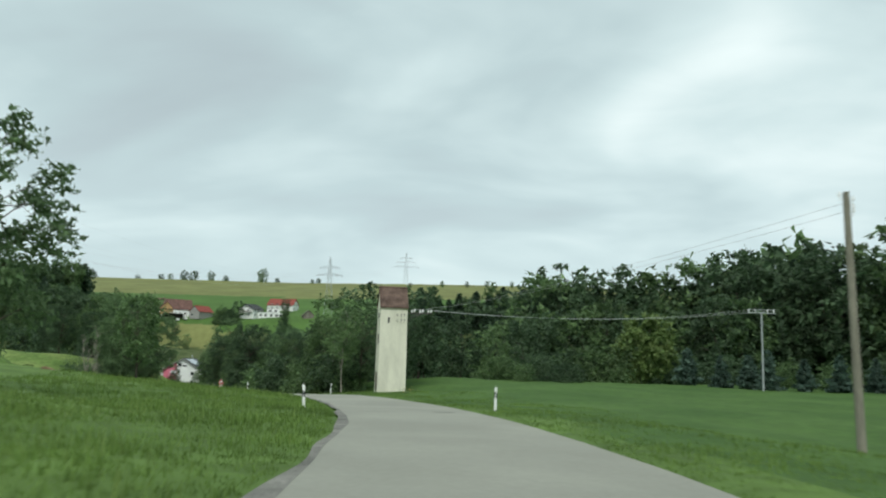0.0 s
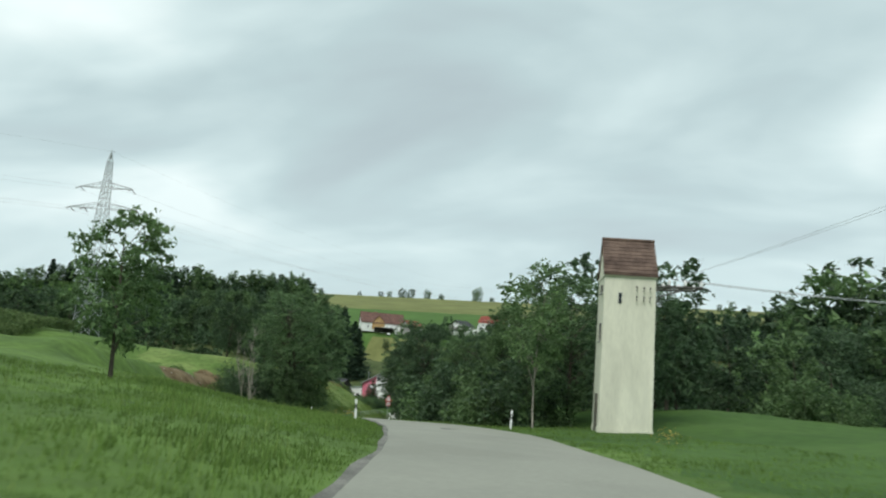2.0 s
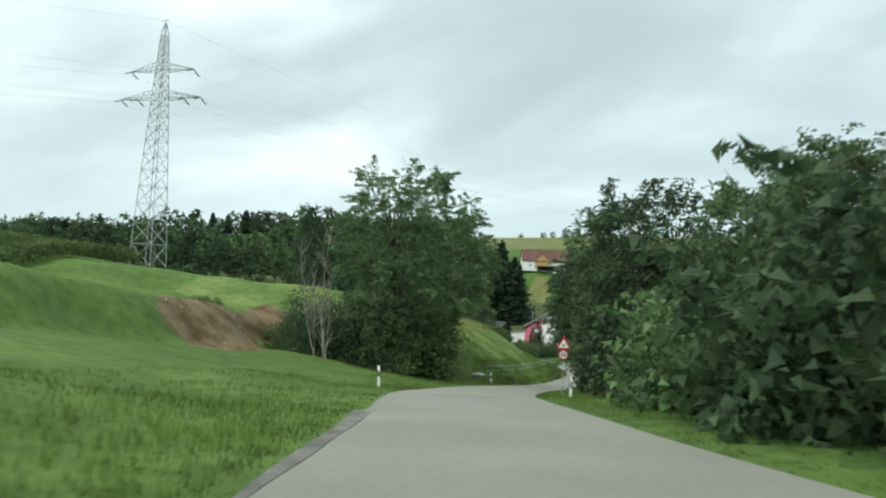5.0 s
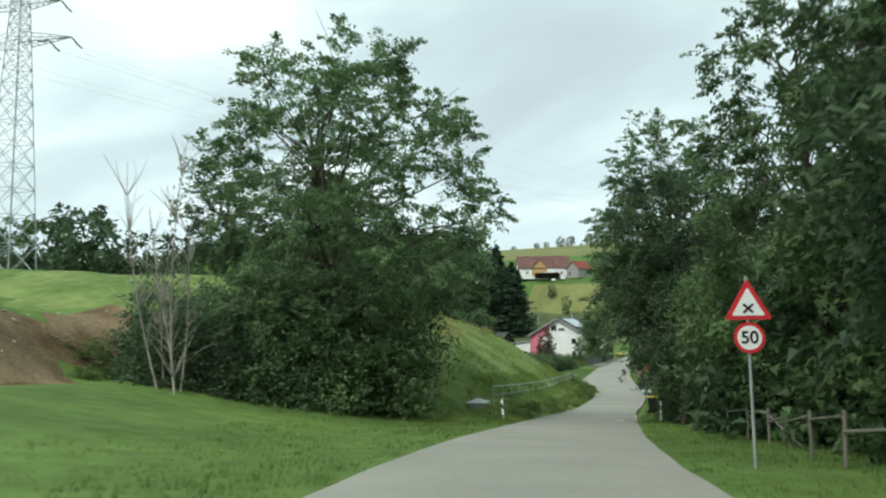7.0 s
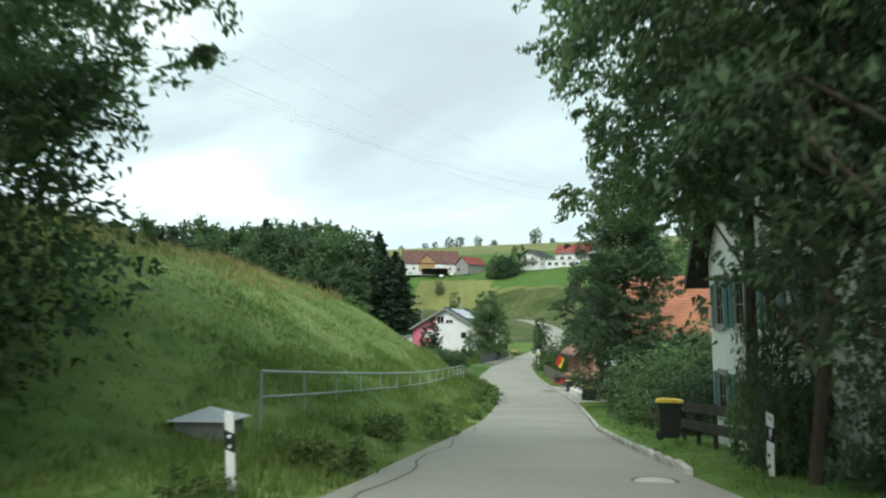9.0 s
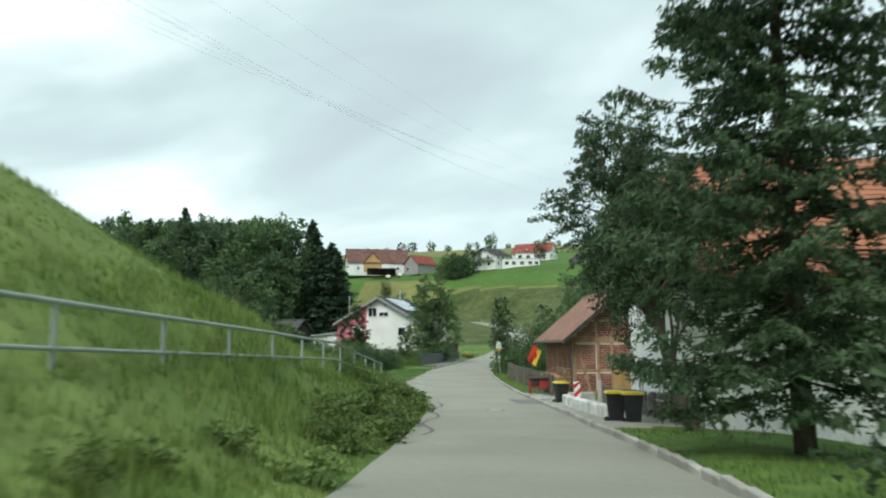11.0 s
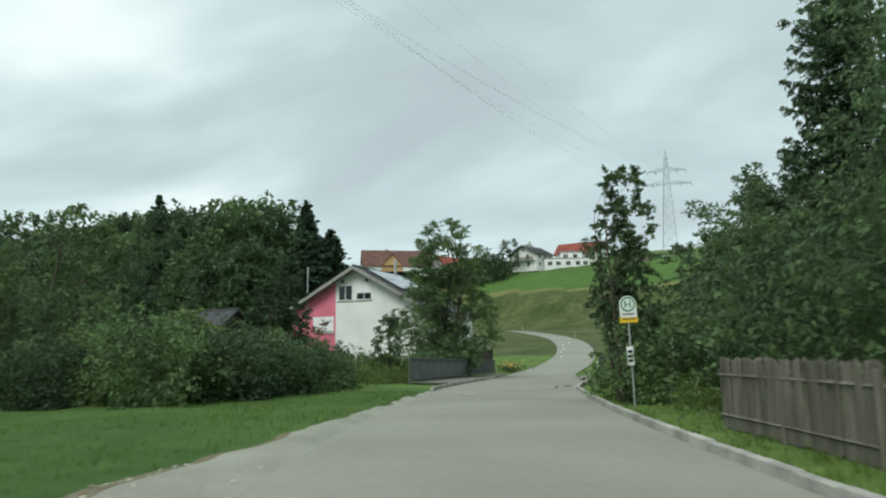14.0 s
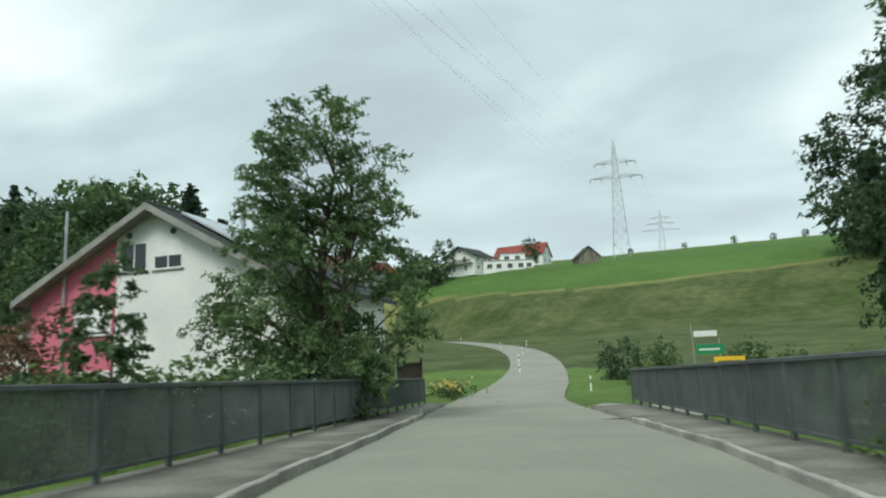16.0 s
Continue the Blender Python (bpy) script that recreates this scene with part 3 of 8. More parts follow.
# side road to the east past the bridge
x0, y0, z0, h0 = at_road(299, 2.5)
V, ux, uy = [], 0.985, -0.17
for k in range(0, 40):
    for o in (-3.2, -1.5, 0, 1.5, 3.2):
        w = o * (1 + 1.1 * math.exp(-k / 2.5))
        px, py = x0 + ux * k * 2 - uy * w, y0 + uy * k * 2 + ux * w
        g = ground_z(px, py) + 0.05
        V.append((px, py, max(g, z0 + 0.0 + (g - z0) * min(1, k / 6))))
i = (np.arange(39)[:, None] * 5 + np.arange(4)[None]).ravel()
tagged(new("side_road", raw("side_road", V, np.stack([i, i + 1, i + 6, i + 5], -1)[:, ::-1], ASPHALT, True)), "grey asphalt side road joining at the junction", "road", kind="structure")


# ---- trees ----
def leaf_cards(rng, centres, size, droop=0.0, aspect=0.55, single=False, lift=0.55, along=None):
    """Small leaves, one bent diamond of two triangles (or one long triangle) at each centre, mostly facing the sky; along: the twigs' directions."""
    n = len(centres)
    up = rng.normal(size=(n, 3)) * 0.75 + (0, 0, lift); up /= np.linalg.norm(up, axis=1)[:, None]
    d = np.cross(up, rng.normal(size=(n, 3))); d /= np.linalg.norm(d, axis=1)[:, None] + 1e-9
    if along is not None:
        d = d + along * 0.8
    d[:, 2] -= droop; d /= np.linalg.norm(d, axis=1)[:, None] + 1e-9
    w = np.cross(d, up); w /= np.linalg.norm(w, axis=1)[:, None] + 1e-9
    L = (size * rng.uniform(0.6, 1.4, n))[:, None]
    a, b = centres - d * L * 0.5, centres + d * L * 0.5
    mid = centres + up * L * 0.12
    c, e = mid + w * L * aspect * 0.5, mid - w * L * aspect * 0.5
    if single:
        return np.stack([a + w * L * aspect * 0.5, a - w * L * aspect * 0.5, b], 1).reshape(-1, 3), np.arange(n * 3).reshape(-1, 3)
    V = np.stack([a, c, b, e], 1).reshape(-1, 3)
    i = np.arange(n)[:, None] * 4
    return V, np.concatenate([i + (0, 1, 2), i + (0, 2, 3)], 1).reshape(-1, 3)


def twig_points(rng, blobs, n, sprays=18, loose=0.2, sag=0.3):
    """Leaf places along the twigs that spread from each limb's end, denser towards the tips; with the twigs' directions."""
    blobs = np.asarray(blobs, float)
    k = np.repeat(np.arange(len(blobs)), sprays)
    r = blobs[k, 3]
    out = blobs[k, :3] - blobs[:, :3].mean(0)
    out /= np.linalg.norm(out, axis=1)[:, None] + 1e-6
    d = rng.normal(size=(len(k), 3)) * (0.85, 0.85, 0.6) + out * 0.55 + (0, 0, 0.12); d /= np.linalg.norm(d, axis=1)[:, None]
    ln = r * rng.uniform(0.75, 1.55, len(k))
    a = blobs[k, :3] + rng.normal(size=(len(k), 3)) * (r * 0.28)[:, None]
    wgt = r * ln * rng.uniform(0.4, 1.6, len(k)); wgt /= wgt.sum()
    j = rng.choice(len(k), n, p=wgt)
    u = rng.random(n) ** 0.75
    P = a[j] + d[j] * (ln[j] * u)[:, None]
    P[:, 2] -= sag * ln[j] * u ** 2
    along = d[j].copy()
    along[:, 2] -= 2 * sag * u
    return P + rng.normal(size=(n, 3)) * (r[j] * loose * (1.05 - 0.6 * u))[:, None] * (1, 1, 0.5), along


def limb(bm, rng, a, b, r0, r1, bend=0.12, sides=6, n=5):
    a, b = np.array(a, float), np.array(b, float)
    ln = np.linalg.norm(b - a)
    off = rng.normal(size=3) * bend * ln
    off[2] = abs(off[2]) * 0.5
    t = np.linspace(0, 1, n)
    P = a + (b - a) * t[:, None] + off * (t * (1 - t) * 2)[:, None]
    tube(bm, P, [r0 + (r1 - r0) * q for q in t], sides, cap=False)
    return P


def crown_blobs(rng, h, r, base, count, lobes=0.36, flat=1.0, shape=0.0):
    """Clump centres spread over an uneven rounded crown; shape 1 draws it to a cone."""
    out = []
    zc, hz = (base + h) / 2, (h - base) / 2
    gold = math.pi * (3 - 5 ** 0.5)
    for i in range(count):
        zz = 0.95 - 1.9 * (i + 0.5) / count
        rr = math.sqrt(max(0.02, 1 - abs(zz) ** 2.6)) * (1 - shape * 0.78 * ((zz + 1) / 2) ** 1.1)
        k = rng.uniform(0.55, 0.95)
        a = i * gold + rng.uniform(-0.5, 0.5)
        br = r * lobes * rng.uniform(0.6, 1.2) * (1 - 0.35 * shape * (zz + 1) / 2)
        out.append((math.cos(a) * rr * r * k, math.sin(a) * rr * r * k, zc + zz * hz * (0.80 + 0.2 * rng.random()) * flat, br))
    for i in range(max(2, count // 5)):
        out.append((rng.normal() * r * 0.2, rng.normal() * r * 0.2, zc + rng.uniform(-0.7, 0.3) * hz, r * lobes * 1.1))
    return out


def tree_meshes(seed, h, r, base, count, n, leaf, leafmat, trunk=0.22, bark=None, lobes=0.36, twigs=10, droop=0.1, stems=1, single=True, shape=0.0, sprays=18, loose=0.23, climb=(0.06, 0.24), lean=(0.0, 0.0)):
    rng = np.random.default_rng(seed)
    bm = bmesh.new()
    blobs = [(b[0] + lean[0] * b[2] / h, b[1] + lean[1] * b[2] / h, b[2], b[3]) for b in crown_blobs(rng, h, r, base, count, lobes, shape=shape)]
    for k in range(stems):
        x0, y0 = (rng.normal() * 0.35, rng.normal() * 0.35) if stems > 1 else (0, 0)
        up = base + (h - base) * 0.72
        top = (x0 * 3 + rng.normal() * 0.05 * h + lean[0] * up / h, y0 * 3 + rng.normal() * 0.05 * h + lean[1] * up / h, up)
        spine = limb(bm, rng, (x0, y0, -0.4), top, trunk, trunk * 0.25, 0.05, 7, 7)
        order = rng.permutation(len(blobs))[:twigs // stems + 1]
        for j in order:
            b = blobs[j]
            z = min(max(min(base * 0.6, 1.6), b[2] - h * rng.uniform(*climb)), spine[-1][2])
            t = (z + 0.4) / (spine[-1][2] + 0.4)
            i = min(len(spine) - 2, int(t * (len(spine) - 1)))
            a = spine[i] + (spine[i + 1] - spine[i]) * (t * (len(spine) - 1) - i)
            P = limb(bm, rng, a, b[:3], trunk * (0.5 - 0.3 * t), trunk * 0.06, 0.12, 5, 5)
            for q in range(2 if twigs > 8 else 0):
                tip = np.array(b[:3]) + rng.normal(size=3) * b[3] * 0.4
                limb(bm, rng, P[3], tip, trunk * 0.09, trunk * 0.03, 0.1, 4, 3)
    tm = mesh_of(bm, bark or BARK)
    P, along = twig_points(rng, blobs, n, sprays, loose)
    V, F = leaf_cards(rng, P, leaf * (1.3 if single else 1), droop, 0.5 if single else 0.55, single, along=along)
    return tm, raw("crown", V, F, leafmat)


def conifer_meshes(seed, h, r, n, leaf, leafmat, trunk=0.2, base=0.08, ragged=0.25, boughs=True, power=0.72):
    rng = np.random.default_rng(seed)
    bm = bmesh.new()
    limb(bm, rng, (0, 0, -0.3), (0, 0, h * 0.98), trunk, 0.02, 0.01, 7, 6)
    C, levels = [], max(12, int(h / 0.55))
    per = n / (levels * 7)
    for k in range(levels):
        t = (k + rng.uniform(0, 0.7)) / levels
        z = h * (base + (1 - base) * t)
        rad = r * (1 - t) ** power * (1 - 0.3 * math.exp(-t * 14))
        m = rng.integers(5, 9)
        for j in range(m):
            a = 2 * math.pi * (j + rng.uniform(-0.3, 0.3)) / m
            ln = max(0.25, rad * rng.uniform(1 - ragged * 1.6, 1 + ragged * 0.5))
            dirv = np.array((math.cos(a), math.sin(a), 0))
            q = max(4, int(per * (0.4 + 1.6 * (1 - t))))
            u = rng.uniform(0.12, 1, q) ** 0.7
            pts = dirv * (u * ln)[:, None]
            pts[:, 2] = z - 0.33 * ln * u ** 1.2 + 0.16 * ln * u ** 3
            pts += rng.normal(size=(q, 3)) * (0.10 * ln * (1.1 - 0.6 * u) + 0.08)[:, None] * (1, 1, 0.6)
            pts[:, 2] += rng.uniform(-0.45, 0.45) * (0.5 + 0.02 * h)
            C.append(pts)
            if boughs and ln > 0.8 and k % 2 == 0:
                tube(bm, [(0, 0, z), tuple(dirv * ln * 0.8 + (0, 0, z - 0.25 * ln))], [trunk * 0.14, 0.01], 4, cap=False)
    V, F = leaf_cards(rng, np.vstack(C), leaf * 1.2, 0.45, 0.6, True)
    return mesh_of(bm, BARK), raw("crown", V, F, leafmat)


def spruce_meshes(seed, h, r, n, leaf, leafmat, trunk=0.24, base=0.1, power=0.45):
    """A near spruce: drooping boughs with upturned tips, each a flat fan of hanging side shoots, gaps between the whorls."""
    rng = np.random.default_rng(seed)
    bm = bmesh.new()
    limb(bm, rng, (0, 0, -0.4), (0, 0, h * 0.985), trunk, 0.015, 0.008, 8, 8)
    boughs = []
    z = h * base
    while z < h - 0.25:
        t = (z / h - base) / (1 - base)
        m = int(rng.integers(5, 8))
        for j in range(m):
            a = 2 * math.pi * (j + rng.uniform(-0.4, 0.4)) / m + z * 2.1
            boughs.append((z + rng.uniform(-0.16, 0.16), a, max(0.2, r * (1 - t) ** power * (1 - 0.35 * math.exp(-t * 9)) * rng.choice((0.62, 0.8, 0.95, 1.08)) * rng.uniform(0.9, 1.1)), t))
        z += rng.uniform(0.34, 0.62) * (1.15 - 0.45 * t)
    area = sum(b[2] ** 1.5 for b in boughs)
    C, D = [], []
    for z, a, ln, t in boughs:
        q = max(10, int(n * ln ** 1.5 / area))
        dv, sv = np.array((math.cos(a), math.sin(a), 0)), np.array((-math.sin(a), math.cos(a), 0))
        rise = rng.uniform(0.15, 0.45) * t
        curve = lambda u: z + ln * (rise * u - (0.42 - 0.2 * t) * u ** 1.3 + 0.30 * u ** 3)
        shoots = max(6, int(ln * 9))
        us = (rng.random(shoots) * 0.9 + 0.1) ** 0.8
        side = rng.choice((-1, 1), shoots) * (0.12 + 0.34 * np.sin(np.pi * us ** 0.8)) * min(ln, 2.4) * rng.uniform(0.4, 1.1, shoots)
        k = rng.integers(0, shoots, q)
        v = rng.random(q)
        u = us[k] + 0.10 * v
        pts = dv * (u * ln)[:, None] + sv * (side[k] * v)[:, None]
        pts[:, 2] = curve(us[k]) - np.abs(side[k]) * v * 0.45 - rng.random(q) ** 2 * 0.16
        pts += rng.normal(size=(q, 3)) * 0.035
        C.append(pts)
        D.append(dv * 0.5 + sv * np.sign(side[k])[:, None] * 0.7 + (0, 0, -0.35))
        if ln > 0.7:
            tube(bm, [tuple(dv * ln * u) [:2] + (curve(u),) for u in (0, 0.35, 0.7, 0.95)], [trunk * 0.13, trunk * 0.1, trunk * 0.06, 0.008], 4, cap=False)
    V, F = leaf_cards(rng, np.vstack(C), leaf, 0.3, 0.42, True, along=np.vstack(D) * 1.4)
    return mesh_of(bm, BARK), raw("crown", V, F, leafmat)


def bush_meshes(seed, h, r, count, n, leaf, leafmat):
    rng = np.random.default_rng(seed)
    bm = bmesh.new()
    blobs = [(b[0], b[1], max(b[2], b[3] * 0.5), b[3]) for b in crown_blobs(rng, h, r, -0.15 * h, count, 0.40)]
    for j in range(5):
        b = blobs[rng.integers(len(blobs))]
        limb(bm, rng, (rng.normal() * 0.2, rng.normal() * 0.2, -0.3), b[:3], 0.05, 0.012, 0.1, 4, 4)
    P, along = twig_points(rng, blobs, n, 16, 0.24)
    P[:, 2] = np.abs(P[:, 2])
    V, F = leaf_cards(rng, P, leaf * 1.2, 0.0, 0.7, True, along=along)
    return mesh_of(bm, BARK), raw("crown", V, F, leafmat)


def plant(name, meshes, x, y, turn=0.0, scale=1.0, label="", category="tree", group="", z=None, sink=0.0, tall=1.0):
    m = pose(x, y, (ground_z(x, y) if z is None else z) - sink, 0, 0, turn) @ Matrix.Diagonal((scale, scale, scale * tall, 1))
    ob = thing(name, m, label, category, group)
    for nm, me in zip(("trunk", "crown"), meshes):
        o = new(nm, me)
        o.parent = ob
    return ob


# single trees near the road
ASH_L = tree_meshes(11, 19.8, 8.5, 2.4, 104, 98000, 0.155, LEAF_ASH, 0.27, lobes=0.17, twigs=48, stems=4, sprays=9, loose=0.17)
plant("ash_tree", ASH_L, -60.7, 151.6, 20, 1.03, "large spreading ash tree with several stems above dense shrubs")
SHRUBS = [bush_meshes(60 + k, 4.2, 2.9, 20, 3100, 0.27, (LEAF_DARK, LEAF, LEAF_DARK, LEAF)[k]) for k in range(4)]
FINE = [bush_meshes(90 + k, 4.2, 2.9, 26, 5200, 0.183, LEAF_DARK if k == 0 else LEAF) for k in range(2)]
FINE_O = bush_meshes(92, 4.2, 2.9, 26, 5200, 0.183, LEAF_OLIVE)
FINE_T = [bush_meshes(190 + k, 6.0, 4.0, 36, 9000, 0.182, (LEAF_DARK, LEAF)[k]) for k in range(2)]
SHRUB_LOW = [bush_meshes(70 + k, 1.6, 1.5, 16, 3000, 0.10, LEAF_LIGHT) for k in range(2)]


def shrub(x, y, h, k=0, wide=1.0, label="dense dark green roadside shrub", group="shrubs", src=None):
    src, h0 = (FINE_T[k % 2], 6.0) if src is FINE and h > 4.4 else (src[k % len(src)], 4.2) if src else (SHRUBS[k % 4], 4.2) if h > 2.0 else (SHRUB_LOW[k % 2], 1.6)
    m = pose(x, y, ground_z(x, y) - 0.15, 0, 0, (x * 57 + y * 31) % 360) @ Matrix.Diagonal((h / h0 * wide, h / h0 * wide, h / h0, 1))
    ob = thing("shrub", m, label, "shrub", group)
    for nm, me in zip(("stem", "leaves"), src):
        o = new(nm, me)
        o.parent = ob
    return ob


# even k takes the darker leaves, which stand in for shade beneath the crown
for x, y, h, k in ((-63.5, 146.2, 4.8, 0), (-60.2, 147.2, 4.6, 1), (-58.2, 149.8, 4.2, 1), (-58.0, 152.2, 3.2, 1), (-65, 149.4, 5.6, 2), (-61.8, 150.2, 6.2, 0),
                   (-60.6, 151.6, 6.2, 1), (-60.5, 154.8, 5.6, 0), (-66.5, 144.6, 3.8, 2), (-65.2, 143.6, 3.0, 0), (-67.6, 146.0, 4.6, 2), (-62, 144.8, 2.6, 0), (-69.5, 148.5, 5.2, 0), (-59.3, 146.2, 2.2, 2)):
    shrub(x, y, h, k, src=FINE, label="dense dark green shrub under the ash tree", group="shrubs under the ash")

ASH_LOW = tree_meshes(12, 8.5, 2.6, 0.8, 46, 15000, 0.13, LEAF_ASH, 0.08, lobes=0.28, twigs=20, sprays=9, loose=0.17, droop=0.3)
for x, y, k, turn in ((-58.6, 148.2, 0.9, 0), (-61.4, 145.2, 0.8, 120)):
    plant("ash_sucker", ASH_LOW, x, y, turn, k, "low spreading ash stem with drooping leaves before the shrubs", group="ash suckers")

# dead standing stems
rng = np.random.default_rng(8)
for k, (x, y, top) in enumerate(((-63.9, 141.4, 10.6), (-63.0, 141.5, 12.4), (-63.4, 142.2, 9.0), (-62.3, 140.9, 6.0), (-64.9, 142.6, 8.6))):
    bm = bmesh.new()
    P = limb(bm, rng, (0, 0, -0.3), (rng.normal() * 0.9, rng.normal() * 0.6, top), 0.055, 0.012, 0.07, 6, 7)
    for j in range(34):
        t = rng.uniform(0.22, 0.95)
        a = P[int(t * 6)]
        d = rng.normal(size=3) * 0.5
        limb(bm, rng, a, a + (d[0] * 1.3, d[1] * 1.3, 0.9 + 1.5 * abs(d[2])), 0.026, 0.007, 0.1, 4, 4)
    tagged(new("dead_tree", mesh_of(bm, BARK_PALE)), "bare dead tree with pale grey stem", "tree", "dead trees").matrix_world = pose(x, y, ground_z(x, y))

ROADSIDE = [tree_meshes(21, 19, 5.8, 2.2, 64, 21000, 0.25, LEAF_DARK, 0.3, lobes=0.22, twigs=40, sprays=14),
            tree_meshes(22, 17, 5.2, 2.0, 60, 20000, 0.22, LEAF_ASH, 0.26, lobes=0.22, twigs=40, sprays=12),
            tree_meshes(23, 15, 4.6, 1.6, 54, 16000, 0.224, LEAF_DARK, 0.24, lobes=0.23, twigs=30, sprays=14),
            tree_meshes(24, 12, 4.2, 1.0, 50, 15000, 0.192, LEAF, 0.2, lobes=0.24, twigs=30, sprays=14)]
STREAM = [tree_meshes(27 + k, 12, 4.2, 0.6, 44, 7000, 0.275, (LEAF, LEAF_DARK, LEAF_OLIVE)[k], 0.2, lobes=0.25, twigs=20, sprays=12) for k in range(3)]
for x, y, k, hh in ((-70.6, 164.6, 3, 9.4), (-76, 168, 2, 11), (-81, 163, 2, 11)):
    plant("knoll_tree", ROADSIDE[k], x, y, x * 31, hh / (19, 17, 15, 12)[k], "leafy tree on the knoll behind the ash tree", group="knoll trees")
for s, side, k, hh in ((84, 15, 2, 10), (90, 13, 1, 10.5), (97, 11.5, 3, 9.6), (104, 12, 2, 8.5), (111, 11, 3, 8), (117, 13, 0, 9.5), (124, 13, 1, 11), (131, 14, 0, 12), (136.5, 8.8, 0, 13.2), (147, 13.5, 0, 12),
                       (150.5, 7.6, 3, 8.4), (154, 11.5, 0, 10), (155.5, 7.2, 3, 7.2), (128, 11, 3, 8), (142, 10.0, 3, 11)):
    sc, tall = hh / (19, 17, 15, 12)[k] * 1.06, 0.95
    x, y, z, hd = at_road(s, side)
    plant("roadside_tree", ROADSIDE[k], x, y, s * 47 % 360, sc, "tall leafy tree in the dark roadside wood", group="roadside trees", tall=tall)
HOUSE_TREE = tree_meshes(25, 19, 4.7, 5.6, 84, 44000, 0.15, LEAF_ASH, 0.2, lobes=0.21, twigs=70, sprays=9, loose=0.18)
plant("house_tree", tree_meshes(29, 19, 5.8, 4.5, 90, 46000, 0.13, LEAF_ASH, 0.16, lobes=0.17, twigs=44, sprays=9, loose=0.16, shape=0.6, climb=(-0.02, 0.04)), -45.2, 162.6, 30, 1.0, "tall leafy tree before the shuttered house", group="trees before the house")
plant("house_tree", HOUSE_TREE, -44.5, 158.3, 200, 0.72, "lower leafy tree before the corner of the house", group="trees before the house")
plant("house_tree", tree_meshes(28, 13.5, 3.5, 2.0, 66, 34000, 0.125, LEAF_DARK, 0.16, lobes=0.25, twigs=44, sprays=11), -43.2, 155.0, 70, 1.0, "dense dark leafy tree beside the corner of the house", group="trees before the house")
OLIVE = bush_meshes(98, 6.0, 2.9, 36, 15000, 0.13, LEAF_OLIVE)
plant("olive_shrub", OLIVE, -38.9, 148.4, 0, 0.85, "tall olive-green bush beside the road", "shrub")
x, y = at_road(146.5, 8.2)[:2]
plant("roadside_tree", HOUSE_TREE, x, y, 100, 0.74, "tall leafy tree with a high crown in the roadside wood", group="roadside trees")
for s in range(80, 158, 3):
    x, y, z, hd = at_road(s + (s * 13 % 5) * 0.5, 8.0 + (s * 7 % 4) * 0.5 + (0.8 if s > 116 else 0) + max(0, 92 - s) * 0.3)
    if math.hypot(x + 5.1, y - 82.4) < 6.5:
        continue
    shrub(x, y, 2.6 + (s * 29 % 7) * 0.4 - max(0, 92 - s) * 0.08, s // 4, label="leafy shrub at the edge of the roadside wood", group="shrubs at the wood's edge")
x, y, z, hd = at_road(88, 8.8)
SLIM = tree_meshes(31, 10.5, 2.0, 3.2, 26, 5600, 0.15, LEAF, 0.07, BARK_PALE, lobes=0.3, twigs=24)
plant("slim_tree", SLIM, -10.7, 84.4, 0, 1.0, "slim young tree with a pale bare trunk")

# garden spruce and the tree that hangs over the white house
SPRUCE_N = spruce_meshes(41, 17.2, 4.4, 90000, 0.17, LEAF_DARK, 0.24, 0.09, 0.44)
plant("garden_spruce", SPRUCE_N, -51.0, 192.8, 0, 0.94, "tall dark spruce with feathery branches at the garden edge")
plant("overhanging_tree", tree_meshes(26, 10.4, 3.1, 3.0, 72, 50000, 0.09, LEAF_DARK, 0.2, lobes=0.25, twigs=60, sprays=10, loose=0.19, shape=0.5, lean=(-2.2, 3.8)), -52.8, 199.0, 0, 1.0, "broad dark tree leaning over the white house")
for x, y, h, k in ((-47.4, 178, 3.0, 1), (-46.6, 173.5, 2.2, 0), (-48.4, 182, 3.0, 3), (-49.4, 185.5, 2.6, 2), (-45.4, 181, 4.2, 1), (-47.0, 185, 4.0, 0), (-44.6, 177.5, 3.6, 0)):
    shrub(x, y, h, k, label="loose green garden shrub behind the fence", group="garden shrubs", src=FINE)

for x, y, h, k, wd in ((-41.6, 156.4, 4.5, 2, 0.6), (-39.6, 155.2, 5.2, 3, 0.7), (-43.2, 157.2, 3.0, 0, 0.55), (-37.3, 154.0, 5.0, 1, 0.8), (-45.0, 161.4, 3.0, 3, 0.3), (-44.7, 159.6, 2.8, 2, 0.35)):
    shrub(x, y, h, k, wd, "slim dark green shrub by the house wall", "shrubs by the house", FINE)
# meadow trees and the first tree on the upper side
plant("meadow_tree", tree_meshes(51, 10.5, 3.4, 1.6, 34, 8500, 0.20, LEAF_ASH, 0.16, lobes=0.24, twigs=34), -17.3, 27.5, 0, 1.0, "leafy ash-like tree on the bank above the road")
YOUNG = tree_meshes(52, 11, 2.9, 1.6, 30, 5000, 0.26, LEAF, 0.16, lobes=0.28, twigs=14)
plant("field_tree", YOUNG, -25, 63.5, 0, 0.68, "slender green tree standing in the pasture")


